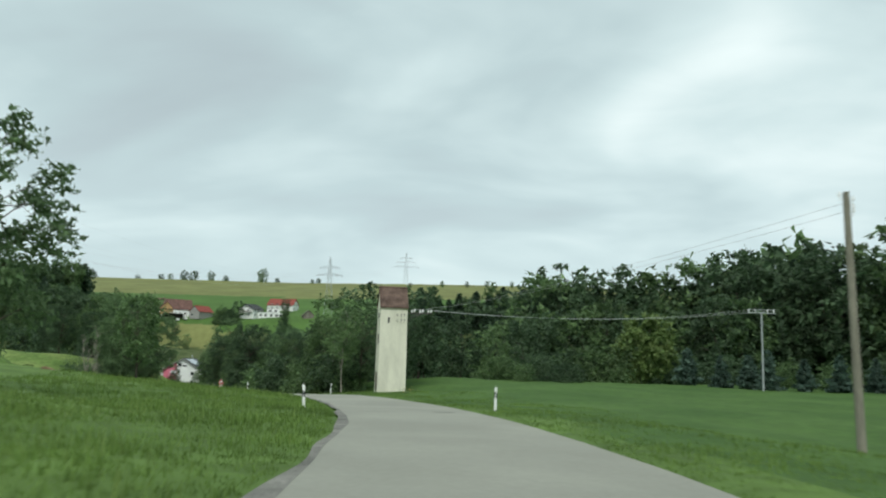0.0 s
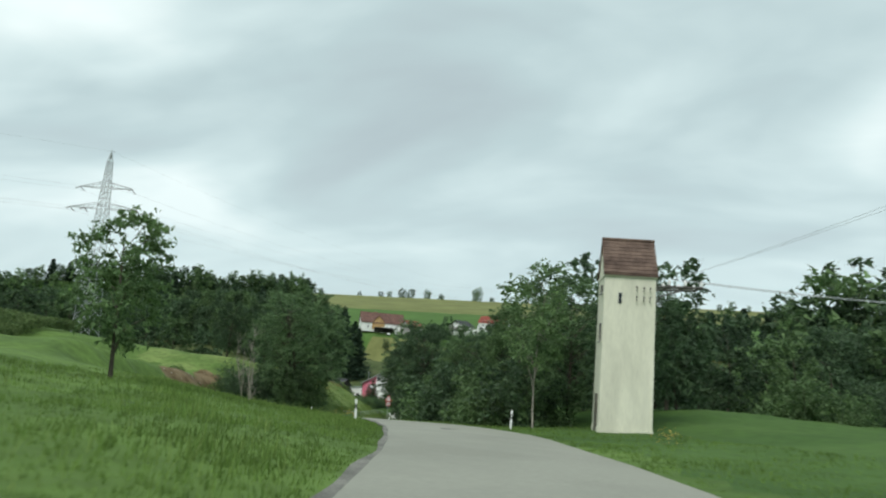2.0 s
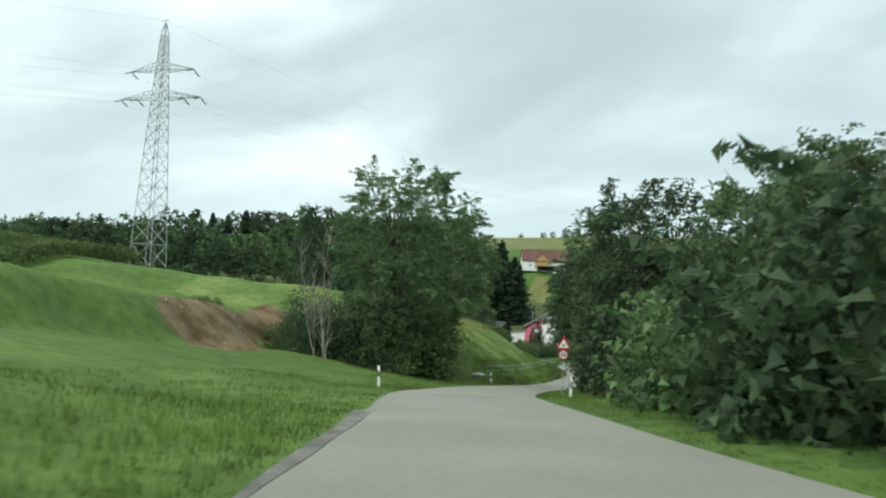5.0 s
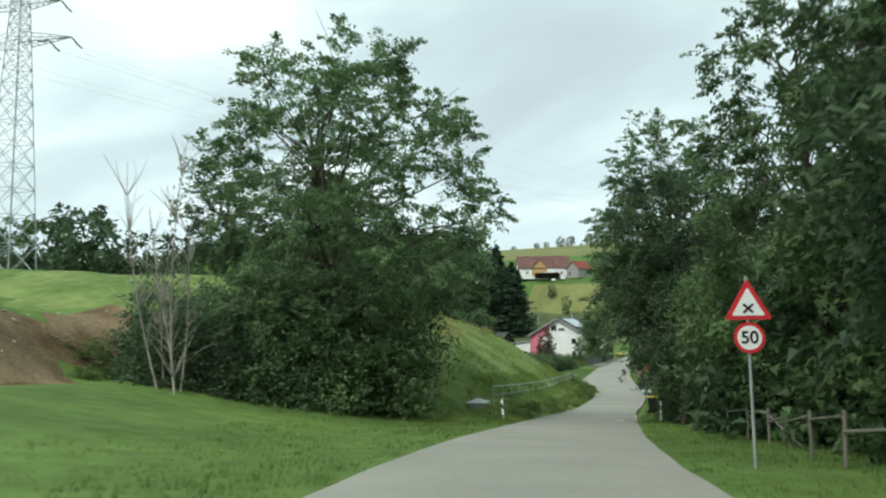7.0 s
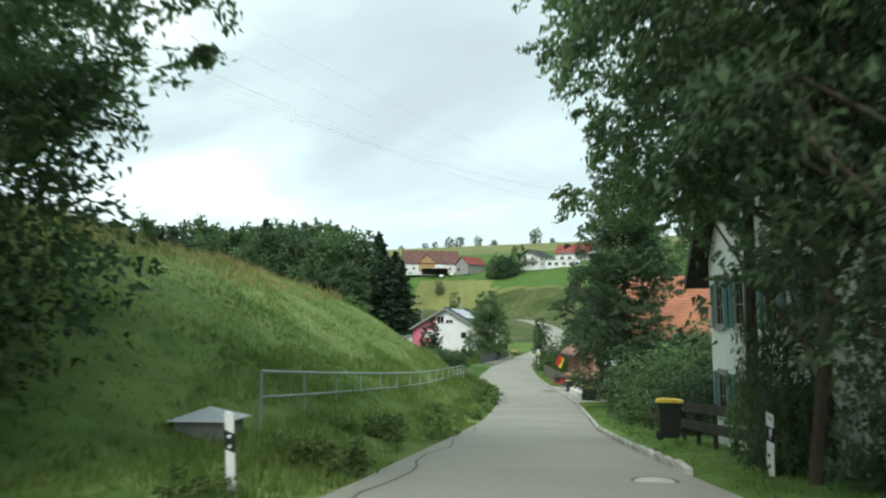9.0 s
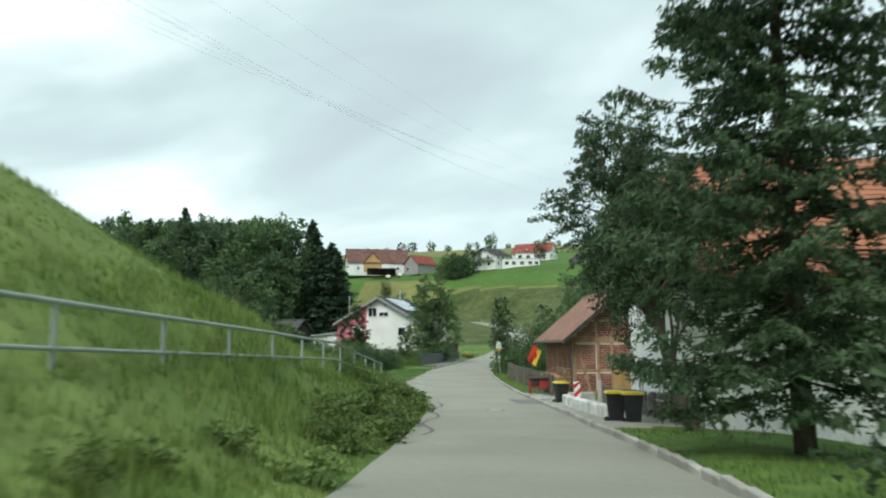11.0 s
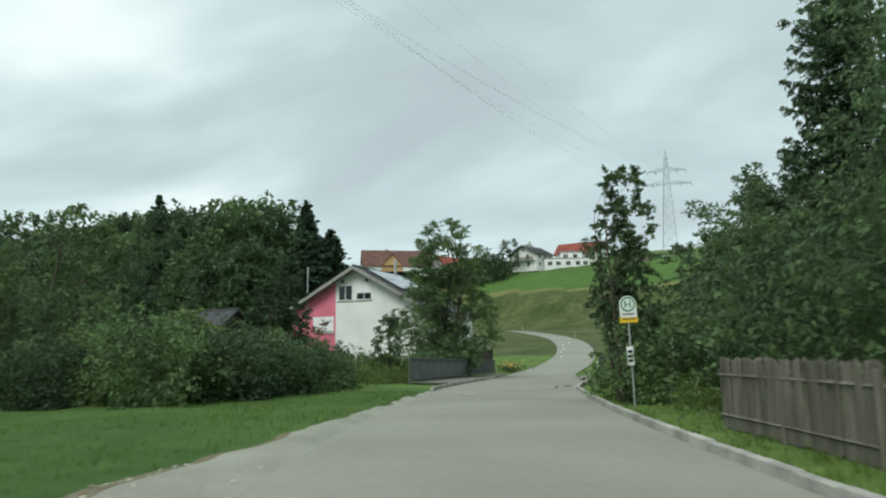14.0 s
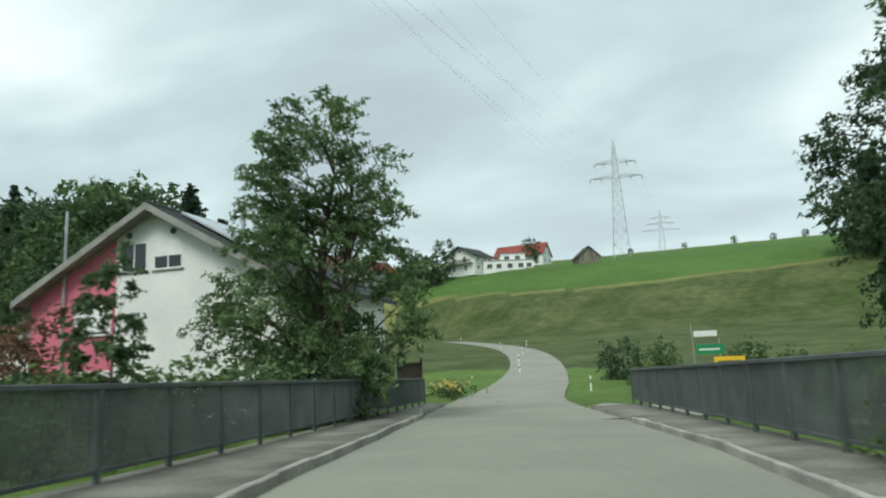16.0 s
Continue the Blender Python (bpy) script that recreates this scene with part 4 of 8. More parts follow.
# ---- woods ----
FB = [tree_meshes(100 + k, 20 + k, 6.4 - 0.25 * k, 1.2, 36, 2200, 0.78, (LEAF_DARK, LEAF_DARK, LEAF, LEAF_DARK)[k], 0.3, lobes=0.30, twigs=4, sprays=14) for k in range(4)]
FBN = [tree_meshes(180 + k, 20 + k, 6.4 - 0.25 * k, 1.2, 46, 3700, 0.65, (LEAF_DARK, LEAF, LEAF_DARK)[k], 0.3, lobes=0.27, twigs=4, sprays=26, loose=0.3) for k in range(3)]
FC = [conifer_meshes(120 + k, 22 + 2 * k, 5.2, 4200, 0.66, NEEDLE, 0.28, 0.04, 0.45, False) for k in range(3)]
# lighter copies for the distance
FBF = [tree_meshes(160 + k, 20 + k, 6.8, 1.0, 26, 1150, 1.3, (LEAF_DARK, LEAF_DARK, LEAF)[k], 0.3, lobes=0.33, twigs=0, sprays=10) for k in range(3)]
FCF = [conifer_meshes(170 + k, 23 + 2 * k, 5.8, 1000, 1.5, NEEDLE, 0.28, 0.04, 0.45, False) for k in range(2)]
FS = [conifer_meshes(130 + k, 4.5, 1.9, 1800, 0.4, NEEDLE_BLUE, 0.1, 0.02, 0.3) for k in range(2)]
rng = np.random.default_rng(77)


def wood(p0, p1, depth, n, conifer=0.3, hmin=0.8, hmax=1.1, group="mixed wood", far=False):
    """Trees scattered in a belt: from p0 to p1, depth metres to the left of that line."""
    a, b = np.array(p0, float), np.array(p1, float)
    nrm = np.array((-(b - a)[1], (b - a)[0])) / np.linalg.norm(b - a)
    for k in range(n):
        p = a + (b - a) * ((k + rng.uniform(-0.35, 0.35)) / max(n - 1, 1)) + nrm * rng.random() * depth
        c = rng.random() < conifer
        C_, B_ = (FCF, FBF) if far is True else (FC, FBN if far is None else FB)
        src = C_[rng.integers(len(C_))] if c else B_[rng.integers(len(B_))]
        plant("spruce" if c else "forest_tree", src, p[0], p[1], rng.uniform(0, 360), rng.uniform(hmin, hmax) * (1.2 if c else 1), ("dark spruce" if c else "leafy tree") + " in the mixed wood", group=group, tall=0.68 if c else rng.uniform(0.9, 1.05))


wood((-150, 362), (-262, 428), 8, 24, 0.0, 1.0, 1.25, far=None)
wood((-152, 374), (-268, 441), 12, 24, 0.14, 1.45, 1.72, far=None)
for k, (x, y, sc) in enumerate(((-144, 369, 1.0), (-148, 373, 1.08), (-152, 379, 1.12), (-147, 381, 1.05), (-156, 386, 1.15), (-141.5, 374, 0.8))):
    plant("spruce", FC[k % 3], x, y, k * 61, sc * 1.75, "dark spruce at the end of the mixed wood", group="mixed wood", tall=0.64)
wood((-262, 428), (-345, 500), 20, 28, 0.15, 1.15, 1.45, far=True)
wood((-345, 500), (-600, 420), -22, 70, 0.22, 1.2, 1.5, far=True)
wood((-335, 515), (-272, 600), 28, 28, 0.2, 1.2, 1.5, far=True)
wood((-600, 420), (-850, 290), -22, 50, 0.25, 1.1, 1.4, far=True)
wood((-390, 540), (-640, 470), -20, 40, 0.3, 0.85, 1.05, far=True)
# slope beyond the meadow on the other side
wood((6, 150), (55, 138), 10, 13, 0.05, 0.75, 0.98, group="wood beyond the meadow")
wood((17, 165), (80, 152), 10, 16, 0.1, 1.35, 1.6, group="wood beyond the meadow")
wood((17, 172), (80, 160), 8, 15, 0.0, 1.1, 1.3, group="wood beyond the meadow", far=True)
wood((55, 140), (200, 105), 10, 30, 0.05, 1.15, 1.4, group="wood beyond the meadow")
wood((60, 156), (210, 122), 12, 28, 0.15, 1.4, 1.65, group="wood beyond the meadow", far=True)
wood((-6, 190), (14, 176), 20, 6, 0.1, 0.6, 0.8, group="wood beyond the meadow")
wood((-22, 190), (10, 230), -25, 12, 0.2, 0.8, 1.0, group="wood beyond the meadow")
wood((-15, 440), (140, 470), 30, 30, 0.5, 1.0, 1.25, group="wood on the far slope", far=True)
wood((0, 300), (150, 330), 30, 18, 0.3, 0.9, 1.15, group="wood on the far slope", far=True)
wood((-42, 246), (0, 290), -18, 10, 0.3, 0.8, 1.0, group="wood by the stream")
for s, side, hh in ((121, 20, 10), (137, 21, 14), (150, 20, 11), (105, 20, 9), (93, 22, 12)):
    x, y = at_road(s, side)[:2]
    plant("roadside_tree", FB[s % 4], x, y, s * 31, hh / 21.5, "leafy tree deep in the roadside wood", group="roadside trees")
# big trees behind the tower
for x, y, k, sc in ((-10.5, 104, 1, 0.64), (-4, 112, 0, 0.5), (-15, 106, 2, 0.58), (3, 118, 3, 0.5), (-8, 118, 0, 0.62), (8, 112, 2, 0.36), (13, 121, 1, 0.5), (-2, 99, 3, 0.36), (1, 140, 1, 0.7)):
    plant("wood_edge_tree", FB[k], x, y, x * 40, sc, "leafy tree at the wood's edge behind the tower", group="trees behind the tower")
plant("bright_tree", tree_meshes(140, 11, 4.0, 0.8, 26, 6500, 0.5, LEAF_LIGHT, 0.2, twigs=12), 30.5, 115, 0, 0.98, "rounded yellow-green tree at the far side of the meadow")
for x, y, h, k in ((24, 113, 5.4, 1), (19, 114, 4.6, 0), (14, 108, 3.6, 2), (27, 118, 4.4, 3), (36, 116, 4.2, 0), (8, 104, 3.2, 1), (42, 112, 4.2, 2), (48, 108, 3.6, 1), (54, 104, 3.6, 3), (17, 104, 2.4, 0), (11, 101, 2.2, 1), (60, 100, 4, 0), (66, 96, 4, 2)):
    shrub(x, y, h, k, 1.15, "rounded dark shrub along the meadow's far edge", "shrubs along the meadow")
for k, (x, y) in enumerate(((36.9, 101), (40, 99.5), (43, 100.5), (46.5, 98), (50, 96), (33.5, 104), (54, 95), (58, 92))):
    plant("young_fir", FS[k % 2], x, y, k * 77, 0.9 + 0.1 * (k % 3), "small blue-green fir at the meadow's edge", group="young firs")

# by the stream and round the lower houses
PT = tree_meshes(151, 13.4, 5.3, -0.2, 118, 62000, 0.13, LEAF, 0.2, lobes=0.18, twigs=90, stems=2, shape=0.62, sprays=10)
plant("cherry_tree", PT, -86.4, 284.2, 30, 1.0, "bushy green tree beside the bridge in front of the house")
plant("slim_roadside_tree", tree_meshes(152, 7.6, 0.95, 0.9, 60, 11000, 0.105, LEAF_ASH, 0.05, lobes=0.36, twigs=44, stems=2, sprays=8, loose=0.16), -68.7, 248.8, 115, 1.0, "slim tree with drooping ash-like leaves by the road")
plant("tall_ash", tree_meshes(153, 20, 6.0, 3.0, 72, 34000, 0.19, LEAF_ASH, 0.3, lobes=0.26, twigs=40), -54.6, 254.4, 0, 1.05, "tall airy ash tree behind the brick cottage")
plant("tall_ash", ROADSIDE[1], -44.5, 246, 60, 1.3, "tall leafy tree behind the brick cottage")
plant("tall_spruce", spruce_meshes(155, 30.0, 6.3, 100000, 0.30, LEAF_DARK, 0.34, 0.06, 0.5), -56.9, 277.0, 0, 1.0, "tall dark spruce beside the road")
plant("stream_tree", ROADSIDE[0], -59.6, 296, 60, 0.98, "big dark tree beyond the bridge")
for k in range(14):
    x, y = at_road(256 + 1.6 * k, right_edge(256 + 1.6 * k) + 2.0 + (k * 7 % 4) * 0.3)[:2]
    shrub(x, y, 0.8 + (k * 5 % 4) * 0.22, k, 0.9, "low dark bramble thicket behind the kerb", "kerb brambles")
plant("sapling", tree_meshes(33, 4.7, 1.0, 1.0, 18, 5200, 0.105, LEAF_ASH, 0.04, lobes=0.34, twigs=18, sprays=9), -86.3, 271.6, 0, 1.0, "slender young tree in front of the white gable wall")
ROBINIA = tree_meshes(34, 7.0, 1.1, 1.8, 26, 4200, 0.115, LEAF_ASH, 0.05, BARK_PALE, lobes=0.34, twigs=24, sprays=7, loose=0.15)
for x, y, k, turn in ((-70.2, 260.4, 0.9, 0), (-67.4, 267.2, 1.12, 140), (-66.4, 263.5, 1.05, 250), (-65.4, 271.5, 1.15, 60)):
    plant("young_robinia", ROBINIA, x, y, turn, k, "slender young tree with feathery leaves and a pale thin stem", group="young robinias")
for x, y, k, h in ((-62.4, 266.5, 3, 10.0), (-57.5, 263.0, 2, 12.0), (-63.5, 274.5, 3, 11.0)):
    plant("stream_tree", ROADSIDE[k], x, y, h * 37, h / (15, 12)[k - 2], "tall leafy tree behind the wire fence", group="trees behind the wire fence")
plant("yard_tree", ROADSIDE[3], -51.2, 216.8, 60, 1.05, "leafy tree behind the white house")
plant("stream_tree", ROADSIDE[1], -61.6, 280.2, 200, 0.92, "big dark tree beyond the bridge")
for x, y, h, k in ((-64.5, 252, 5.0, 1), (-64.6, 255.5, 4.2, 0), (-63.5, 247, 4.8, 2), (-62.6, 241.5, 4.6, 3), (-83.5, 262.5, 1.2, 0), (-85.5, 259, 1.5, 1), (-86, 265, 1.5, 2), (-87.5, 255, 2.6, 3), (-84.6, 267.5, 1.2, 1), (-89, 260, 2.3, 0), (-90.5, 250.5, 3.2, 2), (-65.6, 262.5, 3.2, 1), (-65, 266, 3.2, 0), (-62.5, 258, 4.6, 3), (-60.5, 243, 4.4, 2), (-68.2, 269, 2.0, 1), (-67.5, 272.5, 1.9, 0), (-69.9, 262.0, 1.1, 1), (-70.0, 264.0, 1.7, 0), (-70.3, 259.0, 0.9, 1), (-66.6, 266.5, 2.6, 2), (-70.6, 267.0, 1.3, 0), (-67.9, 250.4, 2.7, 1), (-67.3, 248.3, 2.5, 1)):
    shrub(x, y, h, k, label="overgrown leafy shrub by the roadside", group="shrubs by the bus stop", src=[FINE_O] if h == 2.6 or h == 3.2 else FINE if h > 2 else None)
EDGE = np.array([(-118, 236), (-108, 239), (-99, 243), (-90.5, 247.3), (-84.6, 246.8), (-83.4, 251.5), (-83.2, 256.5), (-84.2, 261)])
EDGE_S = np.concatenate([[0], np.cumsum(np.hypot(*np.diff(EDGE, axis=0).T))])
for k in range(30):
    q = EDGE_S[-1] * (k + 0.5) / 30
    x, y = np.interp(q, EDGE_S, EDGE[:, 0]) + rng.normal() * 0.5 - 0.6, np.interp(q, EDGE_S, EDGE[:, 1]) + rng.normal() * 0.5 + 0.9
    shrub(x, y, (1.9, 2.5, 1.6, 2.9, 2.2, 2.4)[k % 6] * (1.0 if q < 38 else 0.62), k, 0.95, "dense mixed shrub at the edge of the lower meadow", "shrubs along the stream", ([FINE_O], FINE, [FINE_O], [FINE[0]])[k % 4])
for k, (x, y, h) in enumerate(((-93.5, 252.0, 5.6), (-88.6, 250.4, 3.4), (-97.5, 249.6, 7.4), (-101, 246.5, 7.0), (-107, 264, 13.2), (-106, 244, 7.6), (-112, 241, 7.2), (-106.8, 269.8, 9.6), (-103, 252, 8.6), (-99.5, 256, 6.0), (-114, 262, 11.0), (-100.5, 268.5, 4.6))):
    plant("stream_tree", STREAM[(0, 1, 2, 1)[k % 4]], x, y, k * 97, h / 12, "leafy tree behind the lower meadow's edge", group="trees behind the lower meadow")
for k, (x, y, h) in enumerate(((-112, 258, 9.5), (-120, 246, 9.0), (-128, 262, 11), (-140, 250, 11), (-135, 285, 13), (-150, 300, 14), (-160, 275, 14), (-125, 228, 8), (-145, 230, 9))):
    plant("stream_tree", FB[k % 4] if h > 10 else STREAM[k % 2], x, y, k * 70, h / (21 if h > 10 else 12), "leafy tree on the stream bank", group="trees on the stream bank")
for x, y, h, k in ((-86.5, 271.5, 2.6, 0), (-88.5, 274, 3.0, 1), (-91, 277.5, 2.8, 2), (-89.5, 270, 2.4, 3), (-94, 276, 3.2, 0), (-86.8, 277, 3.4, 1), (-85.5, 280.5, 3.0, 2), (-97, 281, 3.0, 3), (-87.5, 286.5, 3.0, 0), (-100, 279, 3.4, 1), (-103, 283, 3.2, 2)):
    shrub(x, y, h * 0.72, k, 1.2, label="evergreen garden shrub before the pink and white house", group="garden hedge")
plant("russet_shrub", bush_meshes(97, 4.6, 2.2, 16, 3600, 0.2, LEAF_RUST), -97.5, 281.5, 0, 1.0, "russet-leaved bush at the corner of the pink house", "shrub")
for x, y, h, k in ((-83.6, 253.2, 2.5, 0), (-82.9, 255.2, 2.2, 1), (-83.2, 257.2, 2.0, 0), (-85.0, 251.4, 3.0, 1), (-83.9, 250.6, 2.6, 0), (-87.2, 249.0, 3.4, 1), (-85.6, 255.6, 2.8, 1)):
    shrub(x, y, h, k, 1.0, "dark overgrown shrub above the stream", "shrubs above the stream", FINE)
plant("garden_tree", tree_meshes(35, 7.8, 2.3, 0.5, 50, 12000, 0.15, LEAF_DARK, 0.1, lobes=0.26, twigs=24, sprays=9, shape=0.45), -91.3, 266.2, 0, 1.0, "dense dark tapering tree before the white annex")
plant("weeping_willow", tree_meshes(36, 6.6, 2.5, 1.2, 40, 9000, 0.22, LEAF_LIGHT, 0.1, lobes=0.3, twigs=24, sprays=10, loose=0.12, droop=1.3), -107.6, 278.6, 0, 1.0, "pale green weeping shrub with drooping twigs before the barn")
for x, y, k, turn in ((-119.5, 275.9, 0.98, 20), (-116.0, 272.5, 0.86, 150), (-111.5, 267.0, 0.7, 80)):
    plant("slim_tree", SLIM, x, y, turn, k, "slim young tree with a pale bare trunk", group="slim trees by the stream")
# hedges and trees at the hill farms, row of trees on the skyline
for x, y, h, k in ((-135.5, 478, 9.5, 0), (-138, 479, 9.8, 1), (-133.4, 480, 8.6, 2), (-140.5, 480, 8.4, 3)):
    shrub(x, y, h, k, 0.6, "large clipped dark evergreen hedge", "hill hedge")
plant("hill_tree", FB[1], -129.5, 484, 0, 0.62, "rounded tree beside the hill houses")
plant("hill_tree", FB[0], -106.5, 520, 0, 0.5, "rounded tree beside the hill houses")
plant("hill_tree", FB[2], -150, 452, 0, 0.42, "small round tree on the slope below the farm", group="slope trees")
plant("hill_tree", FB[3], -174, 447, 0, 0.48, "small round tree on the slope below the farm", group="slope trees")
plant("hill_tree", FB[0], -163, 470, 40, 0.33, "small round tree on the slope below the farm", group="slope trees")
for k in range(16):
    x = (-369, -340, -332, -308, -299, -279, -263, -256, -214, -198, -420, -455, -160, -148, -520, -590)[k] + rng.normal() * 1.5
    plant("skyline_tree", FBF[k % 3], x, 912 + rng.normal() * 5, k * 50, (0.42, 0.48, 0.5, 0.75, 0.7, 0.66, 0.5, 0.4, 0.9, 0.45, 0.5, 0.6, 0.4, 0.45, 0.7, 0.8)[k], "distant round tree on the skyline", group="skyline trees", sink=4.2)
for k in range(16):
    plant("forest_tree", FBF[k % 3], -398 - 5.2 * k, 505 + 5 * math.sin(k * 1.7), k * 41, 0.8 + 0.12 * math.sin(k * 2.3), "leafy tree in the mixed wood", group="mixed wood")
for k in range(9):
    plant("forest_tree", FBF[k % 3], -400 - 7.5 * k, 519 + 3 * math.sin(k * 2.7), k * 83, 0.5 + 0.06 * math.sin(k * 1.9), "leafy tree in the mixed wood", group="mixed wood")
for k in range(12):
    plant("field_bush", FBF[k % 3], -60 + 28 * k + rng.normal() * 5, 800 + 6 * k, k * 50, rng.uniform(0.25, 0.4), "distant bush on the upper field", group="field bushes")
for k in range(30):
    plant("forest_tree", FBF[k % 3], -395 - 8.2 * k, 556 - 2.0 * k + 5 * math.sin(k * 2.1), k * 67, 0.68 + 0.1 * math.sin(k * 1.3), "leafy tree in the mixed wood", group="mixed wood")


# ---- transformer tower ----
def build_tower():
    # base corners seen: axes along the front and the side
    m = pose(-5.31, 82.37, -2.75, 0, 0, 11)
    t = thing("transformer_tower", m, "tall slender cream-plastered transformer tower with a steep tiled gable roof", "tower")
    w, d, h, rise = 1.48, 1.5, 8.95, 2.15
    bm = bmesh.new()
    # walls as a ring with thickness, slightly tapered, with gables on the sides
    for z0, z1, k0, k1 in ((-0.6, 0.25, 1.03, 1.03), (0.25, h, 1.0, 0.97)):
        lo = [bm.verts.new((sx * w * k0, sy * d * k0, z0)) for sx, sy in ((-1, -1), (1, -1), (1, 1), (-1, 1))]
        hi = [bm.verts.new((sx * w * k1, sy * d * k1, z1)) for sx, sy in ((-1, -1), (1, -1), (1, 1), (-1, 1))]
        for k in range(4):
            bm.faces.new((lo[k], lo[(k + 1) % 4], hi[(k + 1) % 4], hi[k]))
        bm.faces.new(hi)
    prism(bm, [(-d * 0.97, h), (d * 0.97, h), (0, h + rise - 0.12)], "x", -w * 0.97, w * 0.97)
    part("wall", bm, PLASTER, t)
    bm = bmesh.new()
    box(bm, -w * 0.97 - 0.07, w * 0.97 + 0.07, -d * 0.97 - 0.07, d * 0.97 + 0.07, h - 0.22, h - 0.05, 0.03)
    part("cornice", bm, PLASTER, t)
    roof = part("roof", roof_slab(w + 0.05, d + 0.12, h - 0.02, rise, 0.08), TILE_OLD, t)
    tile_parts(roof, TILE_OLD, w + 0.035, d + 0.11, h + 0.02, rise, 0.27, 0.27, sides=(-1,))
    bm = bmesh.new()
    tile_rows(bm, w + 0.035, d + 0.11, h + 0.02, rise, 0.27, 0.27, sides=(1,))
    tagged(part("rear_tiling", bm, TILE_OLD, roof), kind="stuff")
    bm = bmesh.new()
    tube(bm, [(-w - 0.05, 0, h + rise + 0.08), (w + 0.05, 0, h + rise + 0.08)], 0.1, 8)
    part("ridge_tiles", bm, TILE_OLD, roof)
    # narrow louvred window, side window and door
    for x, z, sx, sz in ((-0.55, 7.55, 0.09, 0.3),):
        bm = bmesh.new(); box(bm, x - sx, x + sx, -d - 0.012, -d + 0.06, z - sz, z + sz); part("window", bm, GLASS, t, "narrow dark slit window")
    for y, z, sy, sz in ((-0.5, 5.6, 0.3, 0.5), (-0.4, 8.1, 0.35, 0.22)):
        bm = bmesh.new(); box(bm, -w - 0.03, -w + 0.06, y - sy, y + sy, z - sz, z + sz); o = part("side_window", bm, IRON, t, "dark louvred ventilation opening")
        bm = bmesh.new(); box(bm, -w - 0.08, -w + 0.02, y - sy - 0.08, y + sy + 0.08, z - sz - 0.1, z - sz, 0.01); part("window_sill", bm, CONCRETE, o)
    bm = bmesh.new(); box(bm, -w * 1.03 - 0.03, -w + 0.05, -0.75, 0.25, 0.0, 2.1, 0.01); part("door", bm, WOOD_GREY, t, "grey weathered timber door")
    # insulator brackets on the front and the cross-arm on the right side
    for x in (0.35, 0.75, 1.1):
        for z in (7.45, 8.0):
            bm = bmesh.new()
            tube(bm, [(x, -d * 0.97, z), (x, -d - 0.16, z), (x, -d - 0.16, z + 0.16)], 0.025, 6)
            tube(bm, [(x, -d - 0.16, z + 0.14), (x, -d - 0.16, z + 0.26)], [0.055, 0.03], 8)
            part("insulator", bm, IRON, t, "small dark insulator on a bent bracket")
    arm = bmesh.new()
    for y in (-0.7, 0.7):
        tube(arm, [(w - 0.05, y, h - 0.55), (w + 2.7, y, h - 0.45)], 0.08, 6)
    for x in (w + 0.8, w + 1.7, w + 2.6):
        tube(arm, [(x, -1.0, h - 0.45), (x, 1.0, h - 0.45)], 0.07, 6)
    tube(arm, [(w - 0.05, 0, h - 1.9), (w + 0.5, 0, h - 1.0), (w + 1.9, 0, h - 0.5)], 0.06, 6)
    a = part("cross_arm", arm, IRON, t, "dark steel cross-arm for the overhead wires")
    for x in (w + 0.8, w + 1.7, w + 2.6):
        for y in (-0.9, 0.9):
            bm = bmesh.new(); tube(bm, [(x, y, h - 0.42), (x, y, h - 0.22), (x, y, h - 0.08)], [0.08, 0.10, 0.04], 8); part("insulator", bm, PLASTIC_W, a)
    return t


def roof_slab(hx, hy, z, rise, thick):
    """A pitched slab roof, ridge along x; hx, hy half sizes at the eaves."""
    bm = bmesh.new()
    prism(bm, [(-hy, z), (0, z + rise), (hy, z), (hy, z - thick * 1.2), (0, z + rise - thick * 1.2), (-hy, z - thick * 1.2)], "x", -hx, hx)
    return bm


def tile_rows(bm, hx, hy, z, rise, course, width, sides=(-1, 1)):
    """Overlapping tiles on both slopes of a roof with its ridge along x."""
    ln = math.hypot(hy, rise)
    n = max(2, int(ln / course))
    cols = max(2, int(2 * hx / width))
    rr = random.Random(3)
    for sgn in sides:
        for i in range(n):
            t0, t1 = i / n, min(1, (i + 1.08) / n)
            for j in range(cols):
                x0 = -hx + 2 * hx * j / cols
                x1 = x0 + 2 * hx / cols * 0.97
                lift = 0.035 + rr.uniform(0, 0.012)
                y0, y1 = sgn * hy * (1 - t0), sgn * hy * (1 - t1)
                z0, z1 = z + rise * t0, z + rise * t1
                a = [bm.verts.new(p) for p in ((x0, y0, z0 + lift), (x1, y0, z0 + lift), (x1, y1, z1 + 0.008), (x0, y1, z1 + 0.008))]
                b = [bm.verts.new(p) for p in ((x0, y0, z0), (x1, y0, z0))]
                fs = [bm.faces.new(a if sgn < 0 else a[::-1]), bm.faces.new([b[0], b[1], a[1], a[0]] if sgn < 0 else [a[0], a[1], b[1], b[0]])]



